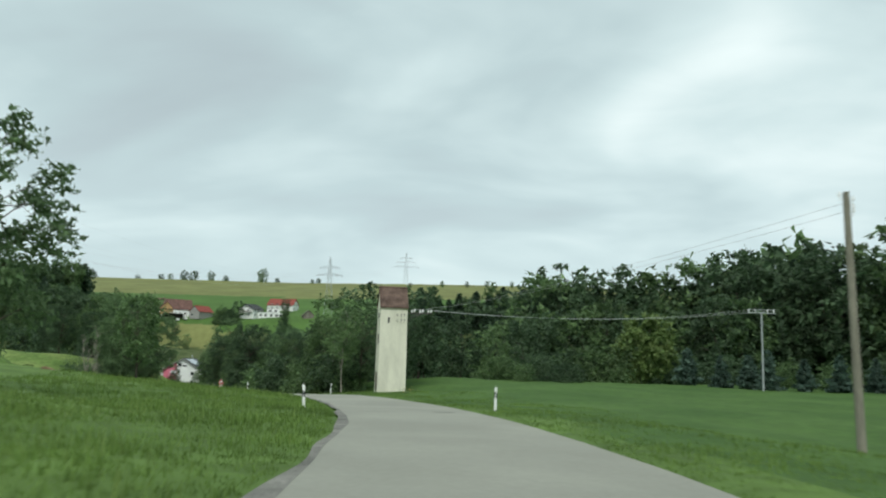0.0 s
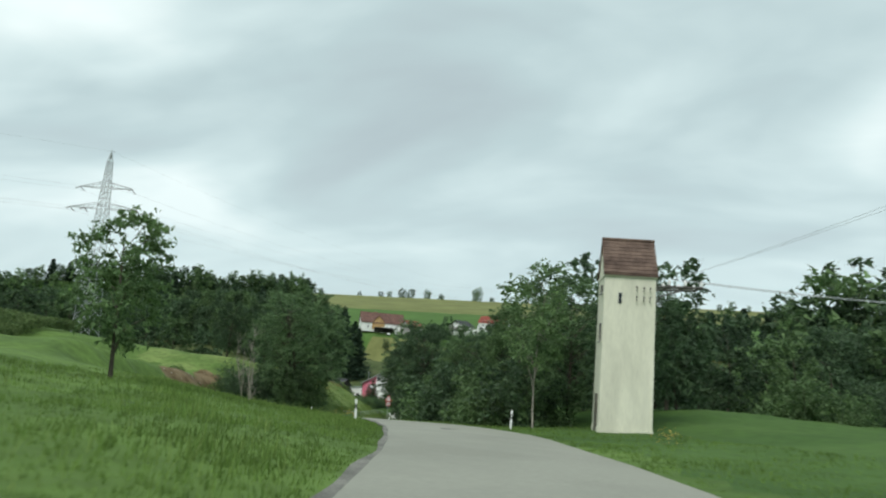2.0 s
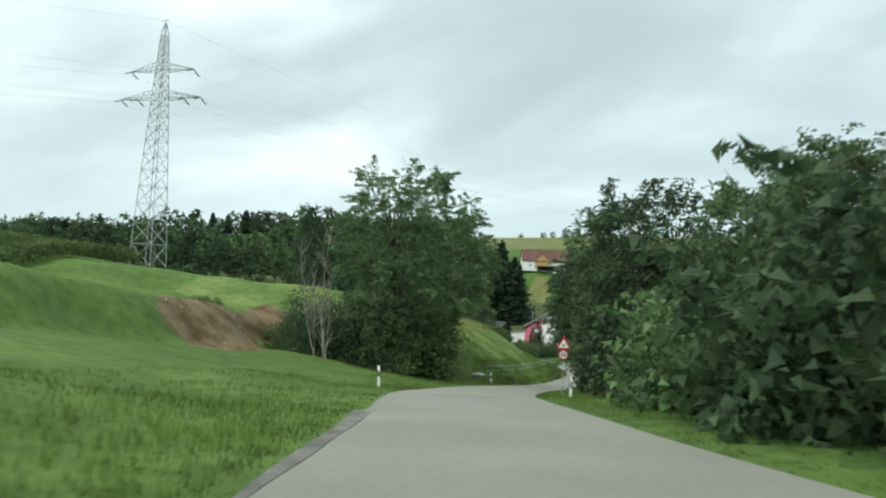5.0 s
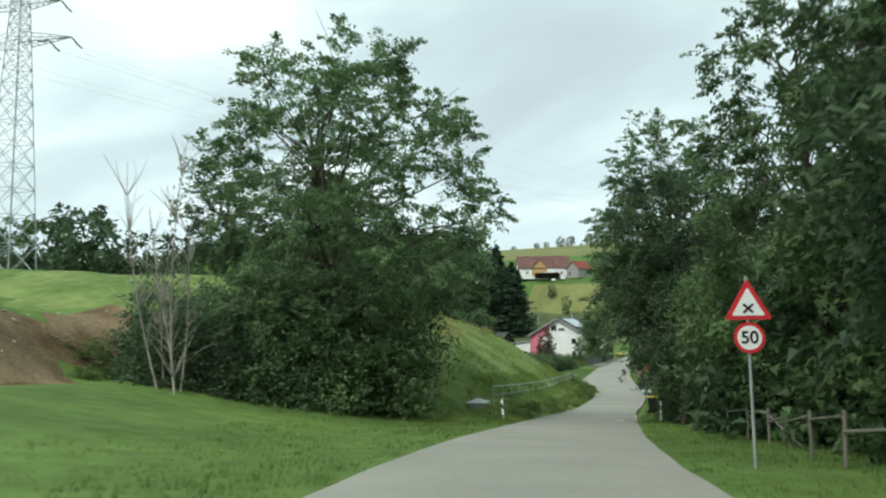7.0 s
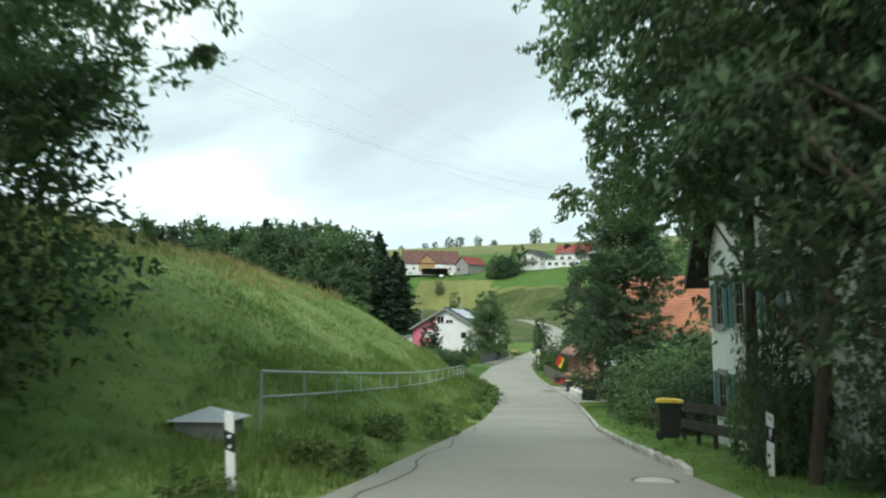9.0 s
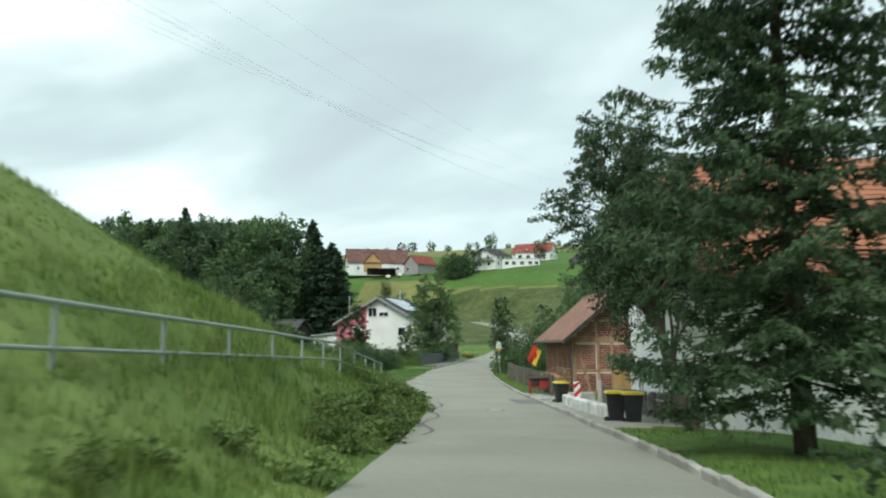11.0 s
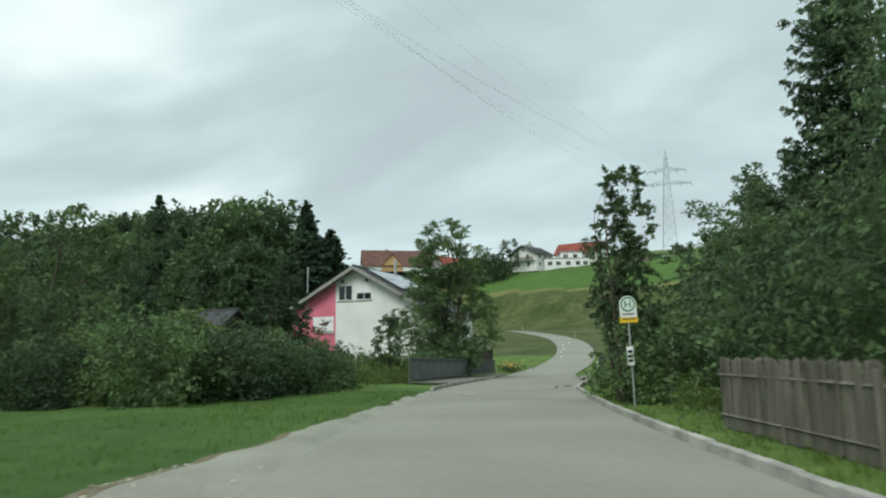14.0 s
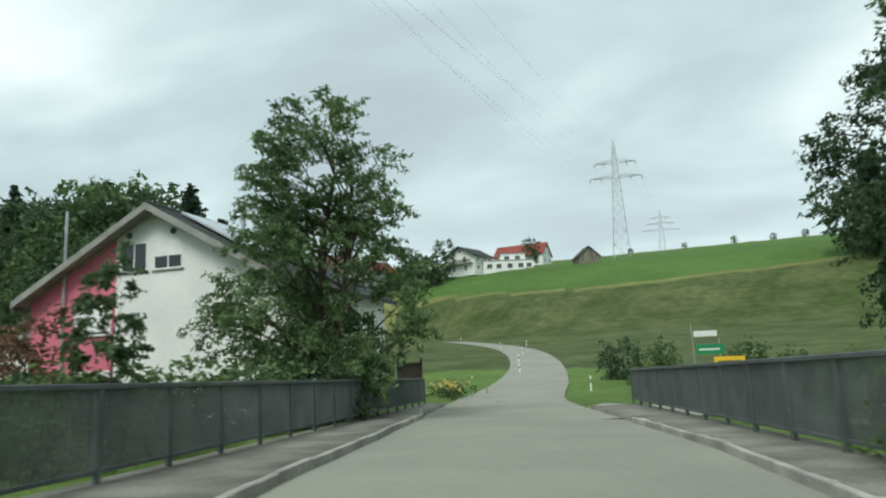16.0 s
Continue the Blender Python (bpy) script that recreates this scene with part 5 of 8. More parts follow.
def tile_parts(parent, material, hx, hy, z, rise, course, width, sides=(-1, 1)):
    """Roof tiles as single objects on one shared mesh; ridge along x."""
    ln = math.hypot(hy, rise)
    n, cols = max(2, int(ln / course)), max(2, int(2 * hx / width))
    cw, ch = 2 * hx / cols, ln / n
    bm = bmesh.new()
    prism(bm, [(0, 0), (0, 0.035), (ch * 0.5, 0.03), (ch * 1.08, 0.012), (ch * 1.08, 0.0)], "x", 0.0, cw * 0.965)
    me = mesh_of(bm, material)
    rr = random.Random(9)
    for sgn in sides:
        tilt = math.degrees(math.atan2(rise, hy))
        for i in range(n):
            for j in range(cols):
                t = i / n
                m = pose(-hx + j * cw, -hy * (1 - t), z + rise * t, tilt, 0, 0)
                if sgn > 0:
                    m = pose(0, 0, 0, 0, 0, 180) @ m
                part("roof_tile", me, None, parent, m=m @ pose(0, 0, rr.uniform(0, 0.008), rr.uniform(-0.6, 0.6), rr.uniform(-0.5, 0.5), 0))


build_tower()


# ---- delineator posts ----
def delineator(right=False):
    t = thing("delineator_post", None, "", "post", "delineator posts")
    out = [(-0.06, -0.05), (0.06, -0.05), (0.035, 0.05), (-0.035, 0.05)]
    bm = bmesh.new()
    lo = [bm.verts.new((x, y, -0.3)) for x, y in out]
    hi = [bm.verts.new((x, y, 0.98 + (0.05 if x < 0 else 0))) for x, y in out]
    for k in range(4):
        bm.faces.new((lo[k], lo[(k + 1) % 4], hi[(k + 1) % 4], hi[k]))
    bm.faces.new(hi)
    part("post_body", bm, PLASTIC_W, t)
    bm = bmesh.new()
    e = 0.004
    lo = [bm.verts.new((x * 1.06, y * 1.06, 0.52 - x * 0.5)) for x, y in out]
    hi = [bm.verts.new((x * 1.06, y * 1.06, 0.77 - x * 0.5)) for x, y in out]
    for k in range(4):
        bm.faces.new((lo[k], lo[(k + 1) % 4], hi[(k + 1) % 4], hi[k]))
    band = part("band", bm, PLASTIC_B, t, "slanted black band")
    if right:
        bm = bmesh.new(); box(bm, -0.02, 0.02, -0.062, -0.05, 0.56, 0.74, 0.003); part("reflector", bm, REFLECT, band, "white upright reflector")
    else:
        for z in (0.58, 0.71):
            bm = bmesh.new()
            r = bmesh.ops.create_cone(bm, cap_ends=True, segments=14, radius1=0.026, radius2=0.024, depth=0.012)
            bmesh.ops.transform(bm, matrix=pose(0, -0.058, z, 90, 0, 0), verts=r["verts"])
            part("reflector", bm, REFLECT, band, "round white reflector")
    return t


POST_L, POST_R = delineator(), delineator(True)
LB = "white roadside delineator post with a slanted black band"
first = {}
for x, y, z, right in ((-5.7, 32.7, -1.12, 0), (2.5, 34.5, -1.05, 1), (-18.5, 74.6, -2.86, 0), (-11.2, 79.6, -2.66, 1), (-40.55, 116.0, -6.2, 0), (-33.0, 120.7, -6.35, 1), (-51.9, 153.3, -9.48, 0),
                       (-45.1, 159.2, -9.85, 1), (-77.6, 309.5, -12.45, 1), (-74.2, 311.5, -12.4, 1), (-93.0, 392.5, -5.9, 1), (-113.3, 430, -2.3, 1), (-88.6, 352, -9.8, 0), (-90.0, 366, -8.4, 0), (-96.2, 384, -6.7, 0), (-86.2, 336, -11.2, 0)):
    src = POST_R if right else POST_L
    s_, l_ = by_road([x], [y])
    hd = at_road(float(s_[0]))[3]
    g = ground_z(x, y)
    m = pose(x, y, g if y > 300 else max(min(z, g + 0.08), g - 0.1), 1.5, 1 if right else -2.5, hd)
    if right not in first:
        src.matrix_world = m
        first[right] = src
        tagged(src, LB)
    else:
        copy_thing(src, m)


# ---- poles and wires ----
def wire(name, a, b, sag, r, label, mt=None):
    a, b = Vector(a), Vector(b)
    bm = bmesh.new()
    P = [a.lerp(b, t) - Vector((0, 0, 4 * sag * t * (1 - t))) for t in [k / 18 for k in range(19)]]
    tube(bm, P, r, 4, cap=False)
    me = mesh_of(bm, mt or WIRE)
    ob = new(name, me)
    return tagged(ob, label, "wire", "overhead wires")


t = thing("utility_pole", pose(13.3, 24.4, ground_z(13.3, 24.4), 0, -1.0, 0), "weathered grey wooden utility pole with insulators in the meadow", "pole")
bm = bmesh.new(); tube(bm, [(0, 0, -0.8), (0, 0, 8.4)], [0.15, 0.10], 12); part("pole", bm, POLEWOOD, t)
for z, sgn in ((8.1, 1), (7.85, 1), (8.25, -1), (7.7, 1)):
    bm = bmesh.new(); tube(bm, [(0, 0, z - 0.1), (sgn * 0.22, 0, z - 0.1), (sgn * 0.22, 0, z + 0.05)], 0.018, 6); tube(bm, [(sgn * 0.22, 0, z + 0.02), (sgn * 0.22, 0, z + 0.16)], [0.05, 0.03], 8)
    part("insulator", bm, PLASTIC_W, t, "pale insulator on a bent hook")
t = thing("cross_arm_pole", pose(40.8, 97, ground_z(40.8, 97), 0, 0, 0), "slim pole with a wide cross-arm and insulators", "pole")
bm = bmesh.new(); tube(bm, [(0, 0, -0.6), (0, 0, 9.9)], [0.14, 0.1], 10); part("pole", bm, STEEL, t)
bm = bmesh.new(); box(bm, -1.75, 1.75, -0.06, 0.06, 9.75, 9.88, 0.01); box(bm, -1.75, 1.75, 0.1, 0.16, 10.2, 10.26, 0.01); part("cross_arm", bm, STEEL, t)
for x in (-1.6, -0.8, 0.8, 1.6):
    bm = bmesh.new(); tube(bm, [(x, 0, 9.85), (x, 0, 10.1), (x, 0, 10.3)], [0.05, 0.07, 0.03], 8); part("insulator", bm, PLASTIC_W, t)
gz = ground_z(40.8, 97)
for k, dx in enumerate((-1.6, 0, 1.6)):
    wire("overhead_wire", (-2.7 + 0.5 * k, 82, 6.1), (40.8 + dx, 97, gz + 10.2), 1.1, 0.012, "thin dark overhead wire from the tower")
gz = ground_z(13.3, 24.4)
for dz in (8.1, 7.8):
    wire("overhead_wire", (-3.0, 81.8, 6.0), (13.3, 24.4, gz + dz), 0.6, 0.006, "thin dark overhead wire from the tower")


def pylon(name, m, h, arms, w0, label):
    """Lattice mast: four legs, zig-zag bracing, cross-arms [(height, half length)], insulator strings. Lines run along y."""
    t = thing(name, m, label, "pylon", "power pylons")
    def half(z):
        return w0 * (1 - z / h) ** 0.9 + 0.32 if z < h * 0.985 else 0.1
    r = 0.062
    levels = [0]
    while levels[-1] < h * 0.97:
        levels.append(levels[-1] + max(1.0, 1.75 * half(levels[-1])))
    levels[-1] = h
    corner = ((-1, -1), (1, -1), (1, 1), (-1, 1))
    for sx, sy in corner:
        bm = bmesh.new()
        tube(bm, [(sx * half(z), sy * half(z), z - (0.8 if z == 0 else 0)) for z in levels], r, 5)
        part("leg", bm, STEEL, t)
    bm = bmesh.new()
    for z0, z1 in zip(levels, levels[1:]):
        for k in range(4):
            (ax, ay), (bx, by) = corner[k], corner[(k + 1) % 4]
            a0, a1, b0, b1 = half(z0), half(z1), half(z0), half(z1)
            tube(bm, [(ax * a0, ay * a0, z0), (bx * a1, by * a1, z1)], 0.04, 4, False)
            tube(bm, [(bx * b0, by * b0, z0), (ax * b1, ay * b1, z1)], 0.04, 4, False)
            tube(bm, [(ax * a1, ay * a1, z1), (bx * a1, by * a1, z1)], 0.035, 4, False)
    part("bracing", bm, STEEL, t, "zig-zag lattice bracing")
    tips = []
    for z, ln in arms:
        for sg in (-1, 1):
            bm = bmesh.new()
            hw = half(z)
            for sy in (-1, 1):
                tube(bm, [(sg * hw, sy * hw, z), (sg * ln, 0, z + 0.15)], 0.05, 4)
                tube(bm, [(sg * hw, sy * hw, z + 1.3), (sg * ln, 0, z + 0.2)], 0.045, 4)
            n = max(4, int(ln / 1.1))
            for k in range(n):
                f0, f1 = k / n, (k + 0.5) / n
                for sy in (-1, 1):
                    p = lambda f, top: (sg * (hw + (ln - hw) * f), sy * hw * (1 - f), z + 0.15 * f + (1.15 * (1 - f) if top else 0))
                    tube(bm, [p(f0, 0), p(f1, 1), p((k + 1) / n, 0)], 0.03, 4, False)
                tube(bm, [(sg * (hw + (ln - hw) * f0), -hw * (1 - f0), z + 0.15 * f0), (sg * (hw + (ln - hw) * f1), hw * (1 - f1), z + 0.15 * f1)], 0.03, 4, False)
            a = part("cross_arm", bm, STEEL, t)
            for q in ((1.0, 0.58) if ln > 6.5 else (1.0,)):
                bm = bmesh.new()
                x = sg * ln * q
                for sy in (-1, 1):
                    P = [(x, sy * 0.1, z + 0.1), (x, sy * 0.85, z - 0.3), (x, sy * 1.6, z - 0.55)]
                    tube(bm, P, 0.09, 6)
                part("insulator_string", bm, IRON, a, "dark insulator string")
                tips.append((x, 0, z - 0.6))
    bm = bmesh.new(); tube(bm, [(0, 0, h), (0, 0, h + 0.8)], 0.05, 5); tube(bm, [(-0.7, 0, h + 0.4), (0.7, 0, h + 0.4)], 0.04, 4); part("peak", bm, STEEL, t)
    return t, [m @ Vector(p) for p in tips] + [m @ Vector((0, 0, h + 0.4))]


g1, g2, g3 = ground_z(-118.8, 168.0), ground_z(-75.6, 506.8), ground_z(-44, 906)
# the line turns a little at the second mast
_, tip1 = pylon("power_pylon", pose(-117.8, 168.0, g1, 0, 0, 12), 40.3 - g1, ((32.5 - g1, 5.7), (28.0 - g1, 7.3)), 1.65, "tall grey steel lattice power pylon on the pasture")
_, tip2 = pylon("power_pylon", pose(-75.6, 506.8, g2, 0, 0, 0), 64.5 - g2, ((57.0 - g2, 6.6), (52.0 - g2, 8.4)), 2.4, "grey steel lattice power pylon on the hillside")
_, tip3 = pylon("power_pylon", pose(-44, 906, g3, 0, 0, 0), 38, ((31, 8), (26, 11.5), (20.5, 15)), 2.4, "distant steel lattice power pylon on the skyline")
_, tip4 = pylon("power_pylon", pose(-380, -160, ground_z(-380, -160), 0, 0, -30), 38, ((30, 6.4), (25.5, 8.6)), 2.6, "grey steel lattice power pylon farther along the line")
for a, b in zip(tip1, tip2):
    wire("power_line", a, b, 9.5, 0.011, "high-voltage line between two pylons")
for a, b in zip(tip4, tip1):
    wire("power_line", a, b, 9.5, 0.011, "high-voltage line between two pylons")
for a, b in zip(tip2, tip3[:6] + tip3[-1:]):
    wire("power_line", a, b, 9.5, 0.011, "high-voltage line between two pylons")


# ---- houses ----
def bars(bm, u0, u1, z0, z1, t, y0, y1):
    """A rectangular frame in the wall plane, one closed ring."""
    R = [[bm.verts.new((u, y, z)) for u, z in q] for y in (y0, y1) for q in (((u0, z0), (u1, z0), (u1, z1), (u0, z1)), ((u0 + t, z0 + t), (u1 - t, z0 + t), (u1 - t, z1 - t), (u0 + t, z1 - t)))]
    fo, fi, bo, bi = R
    for k in range(4):
        j = (k + 1) % 4
        for q in ((fo[k], fo[j], fi[j], fi[k]), (bo[j], bo[k], bi[k], bi[j]), (fo[j], fo[k], bo[k], bo[j]), (fi[k], fi[j], bi[j], bi[k])):
            bm.faces.new(q)


def slatted(x0, x1, z0, z1, y0, y1, n):
    """A panel of overlapping slats as one closed saw-tooth prism; y0 is the outer side."""
    bm = bmesh.new()
    out = [(y1, z0)]
    for k in range(n):
        out += [(y0, z0 + (z1 - z0) * k / n), (y0 + (y1 - y0) * 0.6, z0 + (z1 - z0) * (k + 0.92) / n)]
    prism(bm, out + [(y1, z1)], "x", x0, x1)
    return bm


def window(parent, m, w, h, frame_mat=None, cols=2, rows=1, sill=True, blind=0.0, trim=None, shutters=None, name="window", pane=None):
    """A window on a wall: m has x along the wall, y inwards and z up, at the window's middle."""
    bm = bmesh.new()
    bars(bm, -w / 2, w / 2, -h / 2, h / 2, 0.07, -0.025, 0.05)
    o = part(name, bm, frame_mat or PLASTIC_W, parent, m=m)
    for k in range(1, cols):
        x = -w / 2 + w * k / cols
        bm = bmesh.new(); box(bm, x - 0.03, x + 0.03, -0.02, 0.04, -h / 2 + 0.07, h / 2 - 0.07); part("glazing_bar", bm, frame_mat or PLASTIC_W, o)
    for k in range(1, rows):
        z = -h / 2 + h * k / rows
        bm = bmesh.new(); box(bm, -w / 2 + 0.07, w / 2 - 0.07, -0.018, 0.04, z - 0.02, z + 0.02); part("glazing_bar", bm, frame_mat or PLASTIC_W, o)
    bm = bmesh.new(); box(bm, -w / 2 + 0.05, w / 2 - 0.05, -0.006, 0.03, -h / 2 + 0.05, h / 2 - 0.05); part("pane", bm, pane or GLASS, o, "dark glass pane" if pane is None else "glass pane coloured for a pale curtain and reflected sky")
    if blind:
        bm = slatted(-w / 2 + 0.06, w / 2 - 0.06, h / 2 - 0.06 - h * blind * 0.93, h / 2 - 0.06, -0.024, -0.004, max(3, int(h * blind / 0.08)))
        part("roller_blind", bm, PLASTIC_W, o, "lowered pale roller blind")
    if sill:
        bm = bmesh.new(); box(bm, -w / 2 - 0.08, w / 2 + 0.08, -0.10, 0.02, -h / 2 - 0.07, -h / 2 - 0.003, 0.01); part("sill", bm, CONCRETE if trim is None else trim, o)
    if trim is not None:
        bm = bmesh.new(); bars(bm, -w / 2 - 0.13, w / 2 + 0.13, -h / 2 - 0.003, h / 2 + 0.16, 0.125, -0.05, 0.0); part("surround", bm, trim, o, "grey stone window surround")
    if shutters is not None:
        for sg in (-1, 1):
            c = sg * (w / 2 + 0.15 + w * 0.26)
            bm = slatted(c - w * 0.26, c + w * 0.26, -h / 2, h / 2 + 0.08, -0.075, -0.03, 14)
            part("shutter", bm, shutters, o, "open green wooden shutter")
    return o


def gable_body(w, d, h, rise, material, parent, ridge=0.0, base=-1.0):
    """Walls with gables to the front (-y) and back; ridge offset sideways."""
    bm = bmesh.new()
    prism(bm, [(-w / 2, base), (w / 2, base), (w / 2, h), (ridge, h + rise), (-w / 2, h)], "y", -d / 2, d / 2)
    return part("wall", bm, material, parent)


def gable_roof(w, d, h, rise, over, front, material, parent, ridge=0.0, thick=0.14, rows=True, course=0.33, board=None):
    """Two roof planes with thickness over a gable body, ridge along y; with tile courses and verge boards."""
    roof = None
    for sg, half in ((-1, w / 2 + ridge), (1, w / 2 - ridge)):
        sl = rise / half
        ex, ez = sg * (w / 2 + over), h - sl * over
        bm = bmesh.new()
        prism(bm, [(ridge, h + rise + 0.04), (ex, ez + 0.04), (ex, ez + 0.04 + thick), (ridge, h + rise + 0.04 + thick)], "y", -d / 2 - front, d / 2 + front)
        o = part("roof", bm, material, parent)
        roof = roof or o
        if rows:
            bm = bmesh.new()
            ln = math.hypot(ex - ridge, ez - h - rise)
            n = int(ln / course)
            for k in range(n):
                t0, t1 = k / n, (k + 1.05) / n
                x0, z0 = ex + (ridge - ex) * t0, ez + (h + rise - ez) * t0 + 0.045 + thick
                x1, z1 = ex + (ridge - ex) * min(t1, 1), ez + (h + rise - ez) * min(t1, 1) + 0.045 + thick
                m = max(4, int((d + 2 * front) / 0.3))
                for j in range(m):
                    y0 = -d / 2 - front + (d + 2 * front) * j / m
                    y1 = y0 + (d + 2 * front) / m * 0.94
                    q = [bm.verts.new(p) for p in ((x0, y0, z0 + 0.03), (x0, y1, z0 + 0.03), (x1, y1, z1), (x1, y0, z1), (x0, y0, z0), (x0, y1, z0))]
                    bm.faces.new((q[0], q[1], q[2], q[3]) if sg > 0 else (q[3], q[2], q[1], q[0]))
                    bm.faces.new((q[4], q[5], q[1], q[0]) if sg > 0 else (q[0], q[1], q[5], q[4]))
            tagged(part("tiling", bm, material, o), kind="stuff")
        if board is not None:
            bm = bmesh.new()
            prism(bm, [(ridge, h + rise + 0.004), (ex, ez + 0.004), (ex, ez + 0.034), (ridge, h + rise + 0.034)], "y", -d / 2 - front, d / 2 + front)
            part("soffit", bm, board, o)
            for y in (-d / 2 - front - 0.03, d / 2 + front):
                bm = bmesh.new()
                prism(bm, [(ridge, h + rise - 0.12), (ex, ez - 0.12), (ex, ez + 0.06 + thick), (ridge, h + rise + 0.06 + thick)], "y", y, y + 0.03)
                part("verge_board", bm, board, o)
    bm = bmesh.new()
    tube(bm, [(ridge, -d / 2 - front, h + rise + thick + 0.06), (ridge, d / 2 + front, h + rise + thick + 0.06)], 0.11, 8)
    part("ridge_cap", bm, material, roof)
    return roof


def chimney(parent, x, y, z0, z1, s, material, cap=None):
    bm = bmesh.new()
    box(bm, x - s, x + s, y - s, y + s, z0, z1, 0.02)
    o = part("chimney", bm, material, parent)
    bm = bmesh.new(); box(bm, x - s - 0.08, x + s + 0.08, y - s - 0.08, y + s + 0.08, z1, z1 + 0.07, 0.01); tube(bm, [(x, y, z1 + 0.07), (x, y, z1 + 0.22), (x, y, z1 + 0.34)], [s * 0.5, s * 0.5, s * 0.2], 10)
    part("chimney_cap", bm, cap or STEEL, o)
    return o


def gutter(parent, x, y0, y1, z, dx, zb):
    bm = bmesh.new()
    tube(bm, [(x, y0, z), (x, y1, z)], 0.07, 8)
    tube(bm, [(x, y0 + 0.3, z), (x - dx, y0 + 0.45, z - 0.4), (x - dx, y0 + 0.45, zb)], 0.045, 8)
    return part("gutter", bm, IRON, parent)


def on_front(d, u, z):
    return pose(u, -d / 2, z)


def on_left(w, v, z):
    """Wall facing -x."""
    return pose(-w / 2, v, z, 0, 0, -90)


def on_right(w, v, z):
    return pose(w / 2, v, z, 0, 0, 90)


# pink and white house by the bridge
def pink_house():
    zb = -13.4
    m = pose(-96.01, 287.46, zb, 0, 0, -4.6) @ pose(-0.2, 5.5, 0)
    t = thing("pink_white_house", m, "white three-storey house with a pink corner and grey tiled gable roof", "house")
    w, d, h, rise, rg = 14.2, 11.0, 6.6, 3.85, 0.2
    gable_body(w, d, h, rise, WHITE, t, rg)
    ul = -2.03
    hl = h + rise * (w / 2 + ul) / (w / 2 + rg) - 0.05
    bm = bmesh.new()
    prism(bm, [(-w / 2 - 0.02, -0.9), (ul, -0.9), (ul, hl), (-w / 2 - 0.02, h - 0.05)], "y", -d / 2 - 0.022, -d / 2 - 0.002)
    part("pink_wall_panel", bm, PINK, t, "pink painted part of the gable wall")
    bm = bmesh.new(); box(bm, -w / 2 - 0.022, -w / 2 - 0.002, -d / 2, 0, -0.9, h - 0.1); part("pink_side_panel", bm, PINK, t, "pink painted side wall")
    roof = gable_roof(w, d, h, rise, 0.5, 0.8, TILE_DARK, t, rg, 0.16, True, 0.36, STONE_TRIM)
    gutter(roof, -w / 2 - 0.48, -d / 2 - 0.7, d / 2 + 0.7, h - 0.4, -0.5, -0.5)
    f = lambda u, z: on_front(d, u, z)
    window(t, f(-1.0, 8.28), 1.5, 1.4, PLASTIC_W, 2)
    window(t, f(0.92, 8.28), 1.6, 1.4, PLASTIC_W, 2, blind=0.55)
    window(t, pose(-3.3, -d / 2 - 0.025, 5.45), 2.2, 1.5, PLASTIC_W, 2, blind=0.92)
    window(t, f(3.95, 5.23), 1.25, 1.3, PLASTIC_W, 1)
    window(t, pose(-3.3, -d / 2 - 0.025, 2.3), 2.2, 1.5, PLASTIC_W, 2, blind=0.3)
    window(t, f(3.9, 2.0), 1.2, 1.3, PLASTIC_W, 1)
    for v in (-3, 0.5, 3.5):
        for z in (1.6, 5.0):
            window(t, on_right(w, v, z), 1.2, 1.3, PLASTIC_W, 2)
    for u in (-1.3, 1.2):
        bm = bmesh.new(); r = bmesh.ops.create_cone(bm, cap_ends=True, segments=12, radius1=0.16, radius2=0.14, depth=0.1); bmesh.ops.transform(bm, matrix=pose(u, -d / 2 - 0.04, 9.35, 90, 0, 0), verts=r["verts"])
        part("wall_lamp", bm, IRON, t, "small dark round wall lamp")
    # steel flues: one up the pink wall past the eaves, one through the roof
    bm = bmesh.new(); tube(bm, [(-4.95, -d / 2 - 0.2, 0.6), (-4.95, -d / 2 - 0.2, 10.9)], 0.07, 10)
    part("steel_flue", bm, STEEL, t, "slender stainless steel chimney flue")
    bm = bmesh.new(); tube(bm, [(1.1, 0.4, 9.3), (1.1, 0.4, 12.0)], 0.13, 12); part("roof_flue", bm, STEEL, t, "stainless steel flue above the roof")
    sl = rise / (w / 2 - rg)
    for j in range(3):
        for k in range(2):
            y0 = -d / 2 + 0.9 + j * 2.2
            x0, x1 = 0.9 + k * 1.75, 2.55 + k * 1.75
            bm = bmesh.new()
            prism(bm, [(x0, h + rise - (x0 - rg) * sl + 0.34), (x1, h + rise - (x1 - rg) * sl + 0.34), (x1, h + rise - (x1 - rg) * sl + 0.44), (x0, h + rise - (x0 - rg) * sl + 0.44)], "y", y0, y0 + 2.1)
            part("solar_collector", bm, SOLAR, roof, "pale glass solar collector")
    # low white annex with a ribbed roof
    a = thing("white_annex", m @ pose(-w / 2 - 2.8, 0.5, 0), "low white annex with a pale ribbed lean-to roof", "annex")
    bm = bmesh.new(); prism(bm, [(-2.7, -1), (2.7, -1), (2.7, 5.2), (-2.7, 4.6)], "y", -4.0, 4.0); part("wall", bm, WHITE, a)
    bm = bmesh.new(); prism(bm, [(-3.1, 4.6), (2.85, 5.25), (2.85, 5.4), (-3.1, 4.75)], "y", -4.4, 4.4)
    ro = part("roof", bm, STEEL_GREEN, a, "pale ribbed metal roof")
    for k in range(16):
        y = -4.2 + k * 0.56
        bm = bmesh.new(); prism(bm, [(-3.1, 4.75), (2.85, 5.4), (2.85, 5.46), (-3.1, 4.81)], "y", y, y + 0.09); part("roof_rib", bm, STEEL_GREEN, ro)
    window(a, on_front(8.0, 0.2, 2.2), 1.4, 1.2)


pink_house()


